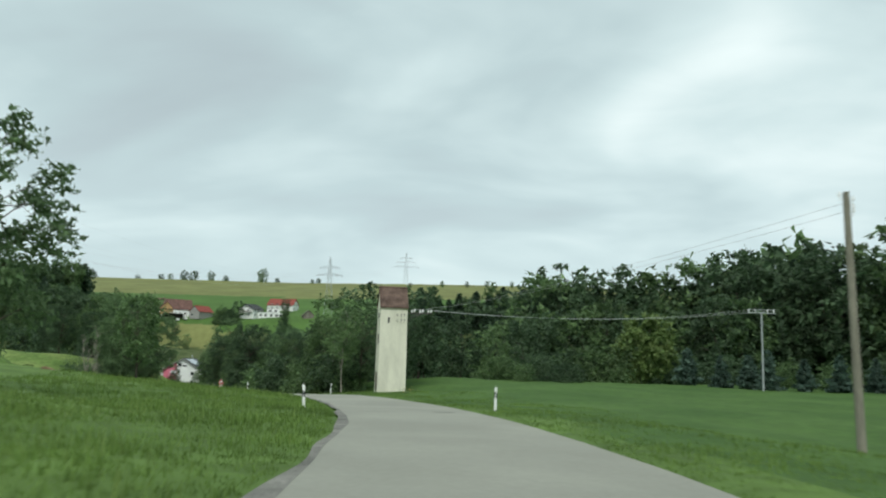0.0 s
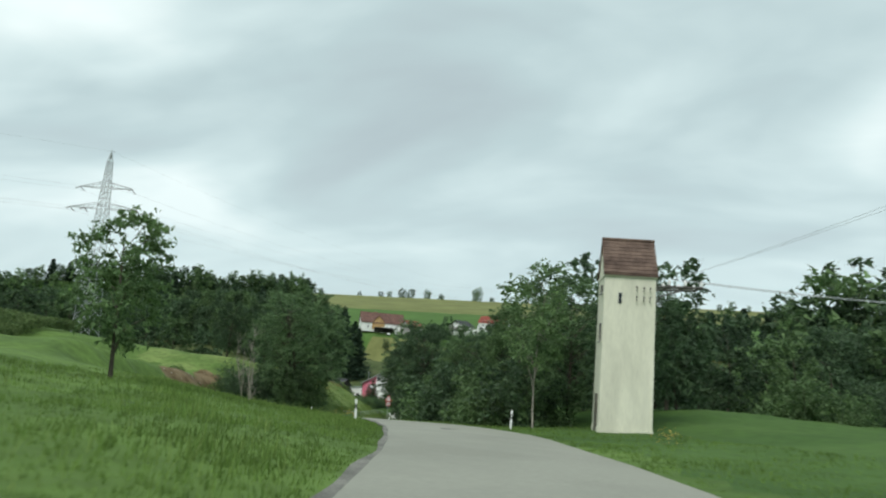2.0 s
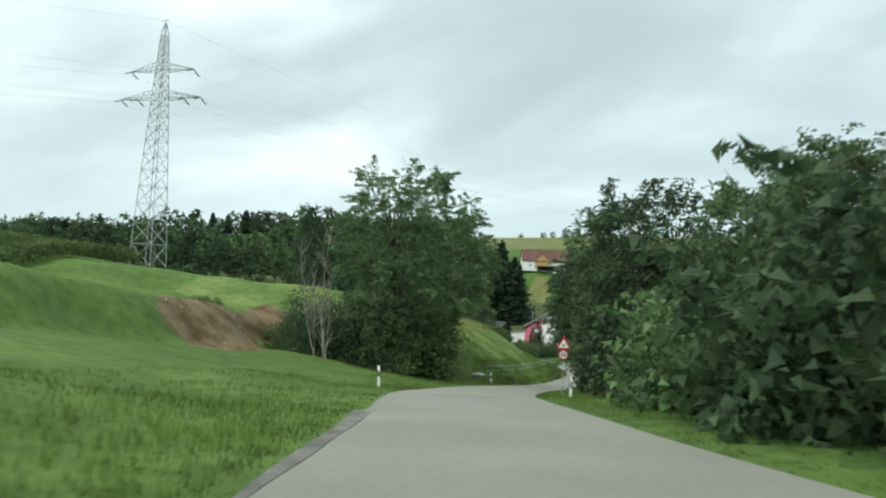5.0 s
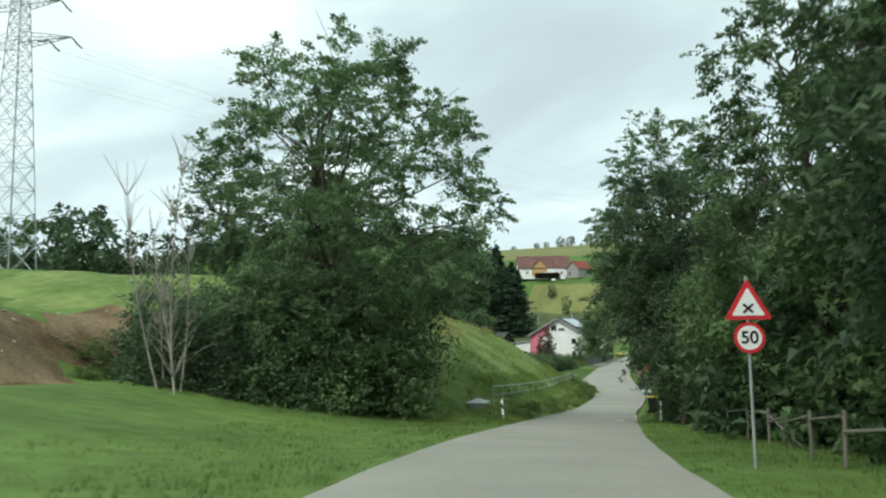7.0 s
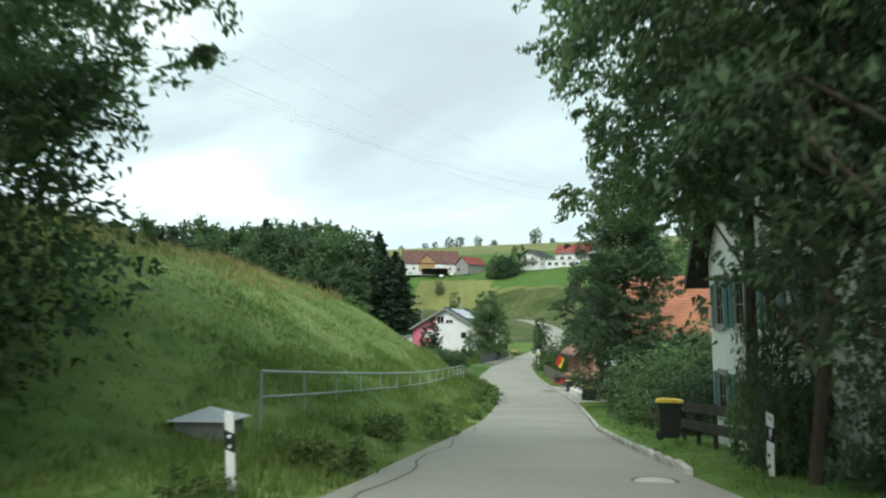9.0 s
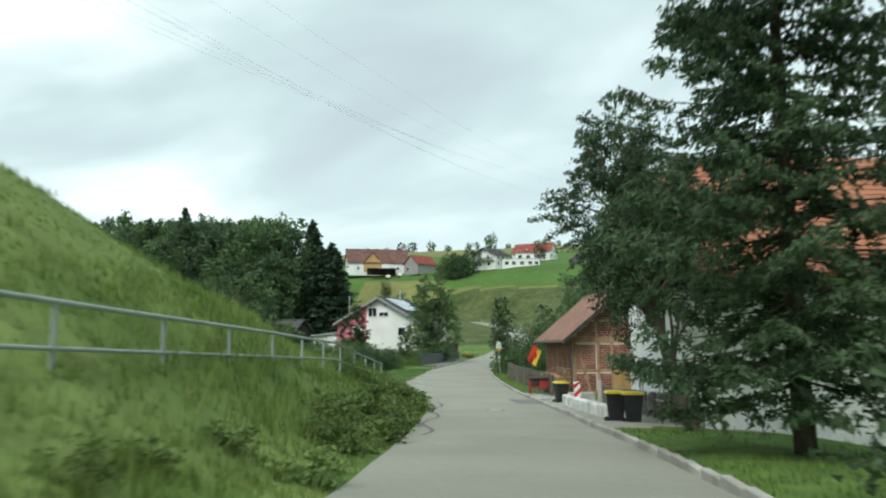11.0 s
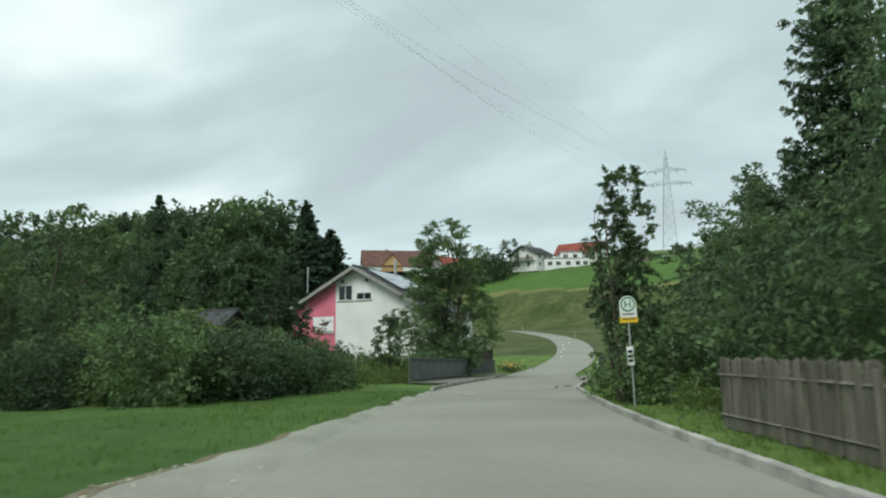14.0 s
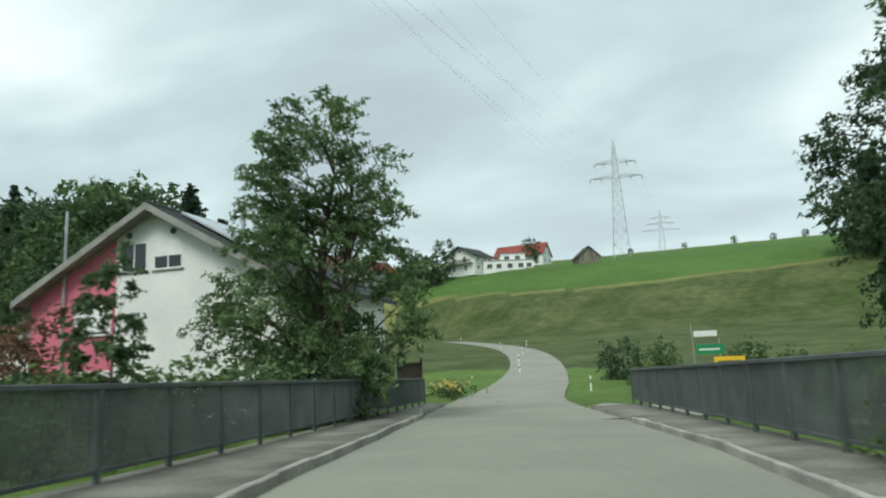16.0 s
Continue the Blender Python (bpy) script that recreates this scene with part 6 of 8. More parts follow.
# dark-roofed barn left of it
def simple_house(name, x, y, yaw, w, d, h, rise, wallm, roofm, label, over=0.5, front=0.5, zb=None, wins=(), sides=(), course=0.4, chim=None, cat="house", ridge=0.0, board=None):
    z = ground_z(x, y) - 0.1 if zb is None else zb
    t = thing(name, pose(x, y, z, 0, 0, yaw), label, cat)
    gable_body(w, d, h, rise, wallm, t, ridge)
    gable_roof(w, d, h, rise, over, front, roofm, t, ridge, 0.16, True, course, board)
    for u, zz, ww, hh in wins:
        window(t, on_front(d, u, zz), ww, hh, PLASTIC_W, 2 if ww > 0.9 else 1)
    for s_, v, zz, ww, hh in sides:
        window(t, (on_left if s_ < 0 else on_right)(w, v, zz), ww, hh, PLASTIC_W, 2 if ww > 0.9 else 1)
    if chim:
        chimney(t, *chim)
    return t


simple_house("dark_barn", -113.6, 290.2, 75, 9, 7.4, 3.6, 3.7, WOOD_DARK, TILE_DARK, "low dark timber barn with a dark grey roof", cat="barn")

# houses and farm on the hillside
t = simple_house("hill_farmhouse", -178.0, 498, 118, 13, 27, 4.9, 6.4, WHITE, TILE_BROWN, "long white farmhouse with a brown tiled roof",
                 wins=((-3, 2, 1.1, 1.3), (0, 2, 1.1, 1.3), (3, 2, 1.1, 1.3), (-2, 5, 1.1, 1.3), (2, 5, 1.1, 1.3), (0, 7.6, 0.9, 1.0)),
                 sides=tuple((1, v, z, 1.1, 1.3) for v in (-10, -7.5, -5, 6, 9) for z in (2.2,)) + tuple((-1, v, z, 1.1, 1.3) for v in (-9, -6, -3, 0, 3, 6, 9) for z in (2.2,)), chim=(0.5, 4, 9, 12, 0.4, TILE_RED))
m = t.matrix_world.copy()
g = thing("farm_cross_gable", m @ pose(-4.2, 2.5, 1.6, 0, 0, -90), "ochre timber cross-gable on the farmhouse", "gable")
gable_body(8.0, 5, 3.4, 4.2, DOORWOOD, g); gable_roof(8.0, 5, 3.4, 4.2, 0.4, 0.4, TILE_BROWN, g)
t = thing("farm_carport", m @ pose(-12.5, -1, -0.6, 0, 0, 180) @ Matrix.Diagonal((1, 0.8, 0.75, 1)), "low dark carport with a white canopy before the farmhouse", "carport")
bm = bmesh.new(); prism(bm, [(-3, 3.0), (3, 2.6), (3, 2.8), (-3, 3.25)], "y", -8, 8); part("roof", bm, TILE_DARK, t)
bm = bmesh.new(); box(bm, -5.4, -3.1, -2, 6, 3.6, 3.8, 0.02); part("canopy", bm, SIGN_WHITE, t, "white awning")
for y in (-7.6, -2.5, 2.5, 7.6):
    bm = bmesh.new(); box(bm, 2.6, 2.8, y - 0.1, y + 0.1, -0.6, 2.65); part("post", bm, WOOD_DARK, t)
bm = bmesh.new(); box(bm, -3, -2.8, -8, 8, -0.6, 3.0); part("rear_wall", bm, WOOD_DARK, t)


def car(x, y, yaw, col):
    t = thing("parked_car", pose(x, y, ground_z(x, y), 0, 0, yaw), "white parked car on the farmyard", "car", "farmyard cars")
    bm = bmesh.new()
    prism(bm, [(-2.1, 0.3), (2.1, 0.3), (2.15, 0.7), (1.3, 0.9), (0.6, 1.45), (-1.2, 1.45), (-1.9, 0.95), (-2.15, 0.85)], "x", -0.85, 0.85)
    part("body", bm, col, t)
    bm = bmesh.new(); prism(bm, [(-1.7, 0.95), (1.15, 0.95), (0.58, 1.38), (-1.15, 1.38)], "x", -0.86, 0.86); part("side_window", bm, GLASS, t)
    for sx in (-0.78, 0.78):
        for sy in (-1.3, 1.3):
            bm = bmesh.new(); tube(bm, [(sx - 0.1, sy, 0.32), (sx + 0.1, sy, 0.32)], 0.32, 14); part("wheel", bm, PLASTIC_B, t)
    bm = bmesh.new(); prism(bm, [(1.28, 0.93), (0.62, 1.42), (0.66, 1.43), (1.34, 0.93)], "x", -0.7, 0.7); part("windscreen", bm, GLASS, t)


car(-168.2, 486.2, 30, SIGN_WHITE)
car(-163.8, 488.4, 30, SIGN_WHITE)
simple_house("grey_barn", -156, 495, -28, 8.6, 12, 3.9, 3.6, STONE_TRIM, TILE_RED, "grey boarded barn with a bright red tiled roof", cat="barn", wins=((-2, 1.6, 1.6, 1.6),))
t = simple_house("chalet_house", -124, 496, -25, 11.4, 10, 5.4, 3.0, WHITE, TILE_DARK, "white chalet house with wooden balcony and dark roof", over=1.0, front=1.2,
                 wins=((-2.5, 1.6, 1.2, 1.6), (2.2, 1.6, 1.2, 1.6), (-2.4, 4.3, 1.2, 1.9), (1.8, 4.3, 1.2, 1.9), (0, 7.0, 1.0, 1.0)), sides=tuple((s_, v, z, 1.2, 1.2) for s_ in (-1, 1) for v in (-3, 0.5, 3.5) for z in (1.6, 4.3)))
b = bmesh.new(); box(b, -5.2, 5.2, -6.4, -5.05, 2.85, 3.0, 0.02); bal = part("balcony", b, CONCRETE, t)
for k in range(36):
    b = bmesh.new(); x = -5.1 + k * 0.29; box(b, x, x + 0.17, -6.36, -6.32, 3.05, 3.95); part("balcony_board", b, WOOD_GREY, bal)
b = bmesh.new(); box(b, -5.2, 5.2, -6.4, -6.3, 3.95, 4.05, 0.01); part("handrail", b, WOOD_DARK, bal)
t = thing("flat_roof_house", pose(-112, 498, ground_z(-112, 498) - 0.4, 0, 0, 15), "low white flat-roofed house wing with wide windows", "house")
bm = bmesh.new(); box(bm, -8, 8, -4, 4, -1.5, 2.9, 0.03); box(bm, -2, 6, 0, 7, 2.9, 5.7, 0.03); part("wall", bm, WHITE, t)
bm = bmesh.new(); box(bm, -8.2, 8.2, -4.2, 4.2, 2.9, 3.08, 0.02); part("roof_edge", bm, STONE_TRIM, t)
bm = bmesh.new(); box(bm, -2.3, 6.3, -0.3, 7.3, 5.7, 5.88, 0.02); part("upper_roof_edge", bm, STONE_TRIM, t)
for u in (-6, -3, 0.5, 4, 6.6):
    window(t, pose(u, -4, 1.2), 1.7, 1.5)
for u in (0, 3.5):
    window(t, pose(u, 0, 4.3), 1.7, 1.4)
simple_house("red_roof_house", -112, 537, 78, 10.0, 19, 3.6, 4.4, WHITE, TILE_RED, "white house with a red tiled gable roof", wins=((-2.5, 1.7, 1.2, 1.3), (2.5, 1.7, 1.2, 1.3), (-2, 4.4, 1.2, 1.3), (2, 4.4, 1.2, 1.3), (0, 7, 1, 1.1)), sides=tuple((-1, v, z, 1.2, 1.2) for v in (-6, -2, 2, 6) for z in (1.7, 4.3)))
simple_house("grey_shed", -86.6, 494, 20, 6.6, 7, 1.7, 2.9, WOOD_GREY, WOOD_GREY, "weathered grey wooden field barn", cat="barn")


# ---- white houses by the road ----
def house_with_shutters():
    # gable wall along the road; local front faces the road
    a, b = Vector((-46.0, 169.8)), Vector((-43.5, 159.0))
    mid = (a + b) / 2
    yaw = math.degrees(math.atan2((b - a).y, (b - a).x))
    w, d, h, rise = (b - a).length, 9.0, 5.7, 5.2
    zb = -10.9
    inward = Vector((-(b - a).y, (b - a).x)).normalized()
    c = mid + inward * d / 2
    t = thing("shuttered_house", pose(c.x, c.y, zb, 0, 0, yaw), "white plastered house with green shutters and a dark gable roof", "house")
    gable_body(w, d, h, rise, WHITE, t)
    gable_roof(w, d, h, rise, 0.95, 0.55, TILE_DARK, t, 0, 0.2, True, 0.33, WOOD_DARK)
    for u in (-4.25, -2.1, 0.6, 3.0):
        window(t, on_front(d, u, 1.55), 0.82, 1.25, WOOD_GREY, 2, 2, True, 0, STONE_TRIM, SHUTTER)
        window(t, on_front(d, u, 4.15), 0.82, 1.25, WOOD_GREY, 2, 2, True, 0, STONE_TRIM, SHUTTER)
    for u in (-1.5, 1.5):
        window(t, on_front(d, u, 6.75), 0.82, 1.1, WOOD_GREY, 2, 2, True, 0, STONE_TRIM, SHUTTER)


house_with_shutters()


def white_house():
    a, b = Vector((-55.0, 210.4)), Vector((-52.4, 201.2))
    mid = (a + b) / 2
    yaw = math.degrees(math.atan2((b - a).y, (b - a).x))
    w, d, h, rise, over, front, zh = (b - a).length, 9.0, 5.8, 4.0, 1.0, 0.5, 8.0
    inward = Vector((-(b - a).y, (b - a).x)).normalized()
    c = mid + inward * d / 2
    t = thing("white_house", pose(c.x, c.y, -13.1, 0, 0, yaw), "white plastered house with grey boarded gable and orange tiled roof", "house")
    sl = rise / (w / 2)
    uh, back = (h + rise - zh) / sl, 1.5
    bm = bmesh.new(); prism(bm, [(-w / 2, -1), (w / 2, -1), (w / 2, h), (uh, zh - 0.06), (-uh, zh - 0.06), (-w / 2, h)], "y", -d / 2, d / 2); part("wall", bm, WHITE, t)

    def slab(P, name, label=""):
        """One roof plane with thickness and lapped tile courses."""
        P = [Vector(p) for p in P]
        nv = (P[1] - P[0]).cross(P[2] - P[0]).normalized()
        nv = nv if nv.z > 0 else -nv
        bm = bmesh.new()
        lo, hi = [bm.verts.new(p + nv * 0.03) for p in P], [bm.verts.new(p + nv * 0.2) for p in P]
        bm.faces.new(lo[::-1]); bm.faces.new(hi)
        for k in range(len(P)):
            q = (k + 1) % len(P)
            bm.faces.new((lo[k], lo[q], hi[q], hi[k]))
        bmesh.ops.recalc_face_normals(bm, faces=bm.faces)
        o = part(name, bm, TILE_ORANGE, t, label)
        bm = bmesh.new()
        lo, hi = [bm.verts.new(p - nv * 0.01) for p in P], [bm.verts.new(p + nv * 0.026) for p in P]
        bm.faces.new(lo[::-1]); bm.faces.new(hi)
        for k in range(len(P)):
            q = (k + 1) % len(P)
            bm.faces.new((lo[k], lo[q], hi[q], hi[k]))
        bmesh.ops.recalc_face_normals(bm, faces=bm.faces)
        part("soffit", bm, WOOD_DARK, o, "dark boarded soffit")
        z0, z1 = min(p.z for p in P), max(p.z for p in P)
        n = max(2, int((z1 - z0) / 0.22))
        for k in range(n):
            z = z0 + (z1 - z0) * k / n
            cut = []
            for p, q in zip(P, P[1:] + P[:1]):
                if (p.z - z) * (q.z - z) <= 0 and abs(p.z - q.z) > 1e-6:
                    cut.append(p + (q - p) * ((z - p.z) / (q.z - p.z)))
            if len(cut) < 2:
                continue
            A, B = min(cut, key=lambda v: v.x * 9 + v.y), max(cut, key=lambda v: v.x * 9 + v.y)
            if (B - A).length < 0.15:
                continue
            bm = bmesh.new(); box(bm, 0, (B - A).length, -0.005, 0.02, -0.012, 0.026)
            X = (B - A).normalized(); Z = nv; Y = Z.cross(X)
            R = Matrix((X, Y, Z)).transposed().to_4x4()
            part("tile_course", bm, TILE_ORANGE, o, m=Matrix.Translation(A + nv * 0.2) @ R)
        return o
    f, r = -d / 2 - front, d / 2 + front
    for sg in (-1, 1):
        e = sg * (w / 2 + over)
        slab([(e, f, h - sl * over), (sg * uh, f, zh), (0, f + back, h + rise), (0, r, h + rise), (e, r, h - sl * over)], "roof")
        bm = bmesh.new()
        prism(bm, [(sg * uh, zh - 0.22), (e, h - sl * over - 0.22), (e, h - sl * over + 0.3), (sg * uh, zh + 0.3)], "y", f - 0.03, f - 0.003)
        part("verge_board", bm, WOOD_DARK, t)
    slab([(-uh, f, zh), (uh, f, zh), (0, f + back, h + rise)], "hip_roof", "small tiled half-hip")
    # upright boards over the plaster up to the verge, one by one
    rr = random.Random(4)
    n = 64
    for k in range(n):
        u0 = -w / 2 - 0.02 + (w + 0.04) * k / n
        u1 = u0 + (w + 0.04) / n - 0.008
        top = lambda u: min(zh - 0.04, h + rise - abs(u) * sl - 0.02)
        bm = bmesh.new(); prism(bm, [(u0, 4.78 + rr.uniform(0, 0.02)), (u1, 4.78), (u1, top(u1)), (u0, top(u0))], "y", -d / 2 - 0.035 - rr.uniform(0, 0.012), -d / 2 - 0.004)
        part("board", bm, CLADDING, t)
    for u in (-3.0, -0.1, 2.6):
        for z in (1.6, 4.08):
            window(t, on_front(d, u, z), 0.88, 1.2, PLASTIC_W, 2, 2, pane=CURTAIN_SKY)
    bm = bmesh.new(); box(bm, -4.35, -4.2, -d / 2 - 0.14, -d / 2, 2.3, 2.75, 0.01); part("house_lamp", bm, CONCRETE, t, "small pale wall box")


white_house()


# ---- half-timbered brick cottage ----
def cottage():
    m = pose(-57.42, 228.70, -13.1, 0, 0, 17) @ pose(0, 0.7, 0)
    t = thing("brick_cottage", m, "small half-timbered red brick cottage with a clay tile roof", "cottage")
    w, d, h, rise, eave, front = 6.0, 10.6, 3.72, 2.54, 0.72, 1.05
    sl = rise / (w / 2)
    body = gable_body(w, d, h, rise, MORTAR, t)
    # timbers of the front gable: posts, rails, braces, each a beam of its own
    f = -d / 2
    bt = 0.17

    def beam(u0, z0, u1, z1, wd=bt, name="timber"):
        bm = bmesh.new()
        L = math.hypot(u1 - u0, z1 - z0)
        box(bm, 0, L, -0.045, 0.02, -wd / 2, wd / 2, 0.008)
        part(name, bm, TIMBER, t, m=pose(u0, f, z0, 0, -math.degrees(math.atan2(z1 - z0, u1 - u0)), 0))
    for u in (-2.9, -1.45, -0.62, 0.62, 1.75, 2.9):
        beam(u, 0.1, u, 3.12)
    beam(-3.0, 0.08, -0.55, 0.08, 0.2); beam(0.55, 0.08, 3.0, 0.08, 0.2)
    beam(-3.0, 3.28, 3.0, 3.28, 0.34, "tie_beam")
    beam(-2.9, 1.42, -0.7, 1.42, 0.13); beam(0.7, 1.42, 2.9, 1.42, 0.13); beam(-0.62, 2.28, 0.62, 2.28, 0.15)
    beam(-2.75, 3.0, -2.0, 0.15, 0.15, "brace"); beam(2.75, 3.0, 2.0, 0.15, 0.15, "brace")
    for u in (-1.45, -0.62, 0.62, 1.45):
        beam(u, 3.45, u, h + rise - abs(u) * sl - 0.06, 0.15)
    beam(-1.95, 4.55, 1.95, 4.55, 0.14)
    beam(-1.5, 4.5, -2.3, 3.5, 0.13, "brace"); beam(1.5, 4.5, 2.3, 3.5, 0.13, "brace")
    # bricks between the timbers
    bl, bh, jt = 0.34, 0.148, 0.034
    bm = bmesh.new(); box(bm, 0, bl - jt, -0.022, 0.02, 0, bh - jt, 0.004); full = mesh_of(bm, BRICK)
    bm = bmesh.new(); box(bm, 0, bl / 2 - jt, -0.022, 0.02, 0, bh - jt, 0.004); half = mesh_of(bm, BRICK)
    rr = random.Random(4)
    singles, rest = 0, bmesh.new()
    cells = [(-2.8, -1.54), (-1.36, -0.71), (0.71, 1.66), (1.84, 2.8)]
    rows = [(0.2, 1.34), (1.5, 3.08)]
    spans = [(a, b, z0, z1) for a, b in cells for z0, z1 in rows] + [(-0.53, 0.53, 2.38, 3.08)]
    spans += [(-0.53, 0.53, 3.47, 4.46), (-1.36, -0.71, 3.47, 4.46), (0.71, 1.36, 3.47, 4.46), (-2.75, -1.54, 3.47, 4.46), (1.54, 2.75, 3.47, 4.46), (-1.36, -0.71, 4.64, 5.6), (0.71, 1.36, 4.64, 5.6), (-0.53, 0.53, 5.35, 5.9)]
    for a, b, z0, z1 in spans:
        k, z = 0, z0
        while z + bh <= z1 + 0.03:
            u = a
            first = k % 2
            while u < b - 0.06:
                ln = bl / 2 if first else bl
                first = 0
                if u + ln > b + 0.03:
                    ln = bl / 2
                if u + ln > b + 0.05:
                    break
                lim = h + rise - max(abs(u), abs(u + ln)) * sl - 0.1
                if z + bh < lim:
                    if singles < 300 and z > 0.5:
                        part("brick", full if ln > bl * 0.7 else half, None, t, m=pose(u, f - rr.uniform(0, 0.006), z))
                        singles += 1
                    else:
                        box(rest, u, u + ln - jt, f - 0.024, f + 0.02, z, z + bh - jt)
                u += ln
            z += bh
            k += 1
    # long wall towards the road: bricks joined, posts and windows
    L = d
    for k in range(9):
        v = -L / 2 + 0.1 + k * (L - 0.2) / 8
        bm = bmesh.new(); box(bm, -w / 2 - 0.045, -w / 2 + 0.02, v - 0.085, v + 0.085, 0.1, 3.5, 0.008); part("timber", bm, TIMBER, t)
    for z in (0.1, 1.05, 3.3):
        bm = bmesh.new(); box(bm, -w / 2 - 0.04, -w / 2 + 0.02, -L / 2, L / 2, z - 0.07, z + 0.07, 0.008); part("timber", bm, TIMBER, t)
    k = 0
    z = 0.2
    while z < 3.2:
        v = -L / 2 + 0.2 + (0.13 if k % 2 else 0)
        while v < L / 2 - 0.3:
            box(rest, -w / 2 - 0.024, -w / 2 + 0.01, v, v + bl - jt, z, z + bh - jt)
            v += bl
        z += bh
        k += 1
    tagged(part("brickwork", rest, BRICK, t), kind="stuff")
    for v in (-3.3, -1.7, 0.3, 2.2):
        window(t, pose(-w / 2 - 0.045, v, 1.95, 0, 0, -90), 0.5, 1.3, TIMBER, 1, 2)
    for u in (-0.23, 0.23):
        window(t, pose(u, f - 0.03, 4.98), 0.42, 0.52, TIMBER, 2, 2, sill=False)
    # plank door with a small pane
    bm = bmesh.new(); bars(bm, -0.56, 0.56, 0.0, 2.2, 0.1, f - 0.07, f + 0.02); dr = part("door", bm, DOORWOOD, t, "light oak plank door with a small square pane")
    for k in range(6):
        x = -0.46 + k * 0.153
        bm = bmesh.new(); box(bm, x, x + 0.147, f - 0.05, f + 0.0, 0.02, 2.1, 0.006); part("plank", bm, DOORWOOD, dr)
    window(t, pose(-0.02, f - 0.06, 1.6), 0.34, 0.4, DOORWOOD, 2, 2, sill=False, name="door_pane")
    bm = bmesh.new(); tube(bm, [(0.36, f - 0.06, 1.02), (0.36, f - 0.12, 1.02), (0.24, f - 0.12, 1.02)], 0.014, 6); part("door_handle", bm, IRON, dr, "dark iron door handle")
    # roof: slabs, single tiles on the slope seen from the road, dark verge boards
    roof = gable_roof(w, d, h, rise, eave, front, TILE_CLAY, t, 0, 0.10, False, 0.3, WOOD_DARK)
    hyp = w / 2 + eave
    carrier = part("tile_carrier", roof_slab(d / 2 + front, hyp, h - sl * eave + 0.12, sl * hyp, 0.02), TILE_CLAY, roof, m=pose(0, 0, 0.015, 0, 0, 90))
    bm = bmesh.new(); tile_rows(bm, d / 2 + front - 0.01, hyp, h - sl * eave + 0.145, sl * hyp, 0.19, 0.21); tagged(part("tiling", bm, TILE_CLAY, roof, m=pose(0, 0, 0, 0, 0, 90)), kind="stuff")
    for sg in (-1, 1):
        for k in range(4):
            u = sg * (0.25 + k * 0.95)
            bm = bmesh.new(); z = h + rise - abs(u) * sl - 0.14; box(bm, u - 0.06, u + 0.06, f - front + 0.04, f, z - 0.08, z + 0.06, 0.006); part("purlin", bm, TIMBER, t)
    chimney(t, -0.4, -2.36, h + 1.2, h + rise + 1.25, 0.27, IRON, STEEL)
    gutter(roof, -w / 2 - eave - 0.07, -d / 2 - front + 0.05, d / 2 + front - 0.05, h - sl * eave + 0.02, -0.6, 0.1)
    # firewood stacked along the wall
    return m


CM = cottage()
t = thing("firewood_stack", CM @ pose(-3.45, -0.6, 0.0), "long stack of split firewood along the cottage wall", "firewood")
rr = random.Random(6)
for row in range(5):
    for k in range(43):
        v = -4.4 + k * 0.2 + rr.uniform(-0.03, 0.03)
        z = 0.12 + row * 0.2 + rr.uniform(-0.03, 0.03)
        if row == 4 and rr.random() < 0.4:
            continue
        bm = bmesh.new()
        r = rr.uniform(0.08, 0.115)
        a0 = rr.uniform(0, 6)
        prism(bm, [(v + r * math.cos(a0 + q), z + r * math.sin(a0 + q)) for q in ((0, 2.0, 3.6, 5.0) if rr.random() < 0.6 else (0, 2.1, 4.2))], "x", -0.32 - rr.uniform(0, 0.05), 0.2)
        part("log", bm, FIREWOOD, t)


# ---- kerbs, pavements, covers ----
def kerb_run(name, s0, s1, side, label, top=0.11):
    """Kerb stones one by one along a stretch of road edge."""
    t = thing(name, None, label, "kerb", kind="structure")
    bm = bmesh.new(); box(bm, -0.07, 0.07, -0.485, 0.485, -0.2, top, 0.015); me = mesh_of(bm, KERB)
    s = s0
    rr = random.Random(int(s0))
    while s < s1:
        x, y, z, hd = at_road(s, side(s))
        x2, y2, z2, _ = at_road(s + 0.5, side(s + 0.5))
        hd = math.degrees(math.atan2(y2 - y, x2 - x)) - 90
        part("kerb_stone", me, None, t, m=pose(x, y, z + rr.uniform(-0.012, 0.008), rr.uniform(-0.6, 0.6), rr.uniform(-0.8, 0.8), hd + rr.uniform(-0.4, 0.4)))
        s += 1.0
    return t


kerb_run("kerb_right", 168, 292, lambda s: right_edge(s) + 0.04, "pale worn kerb stones along the road edge", 0.13)
kerb_run("kerb_left", 269.5, 306, lambda s: left_edge(s) - 0.05 - (1.0 * max(0, (s - 298) / 8) ** 2), "raised grey kerb beside the bridge pavement", 0.15)
RAIL_L = ((-81.7, 263.8), (-85.95, 297.5))
RAIL_R = ((-71.3, 264.2), (-74.8, 289.2))


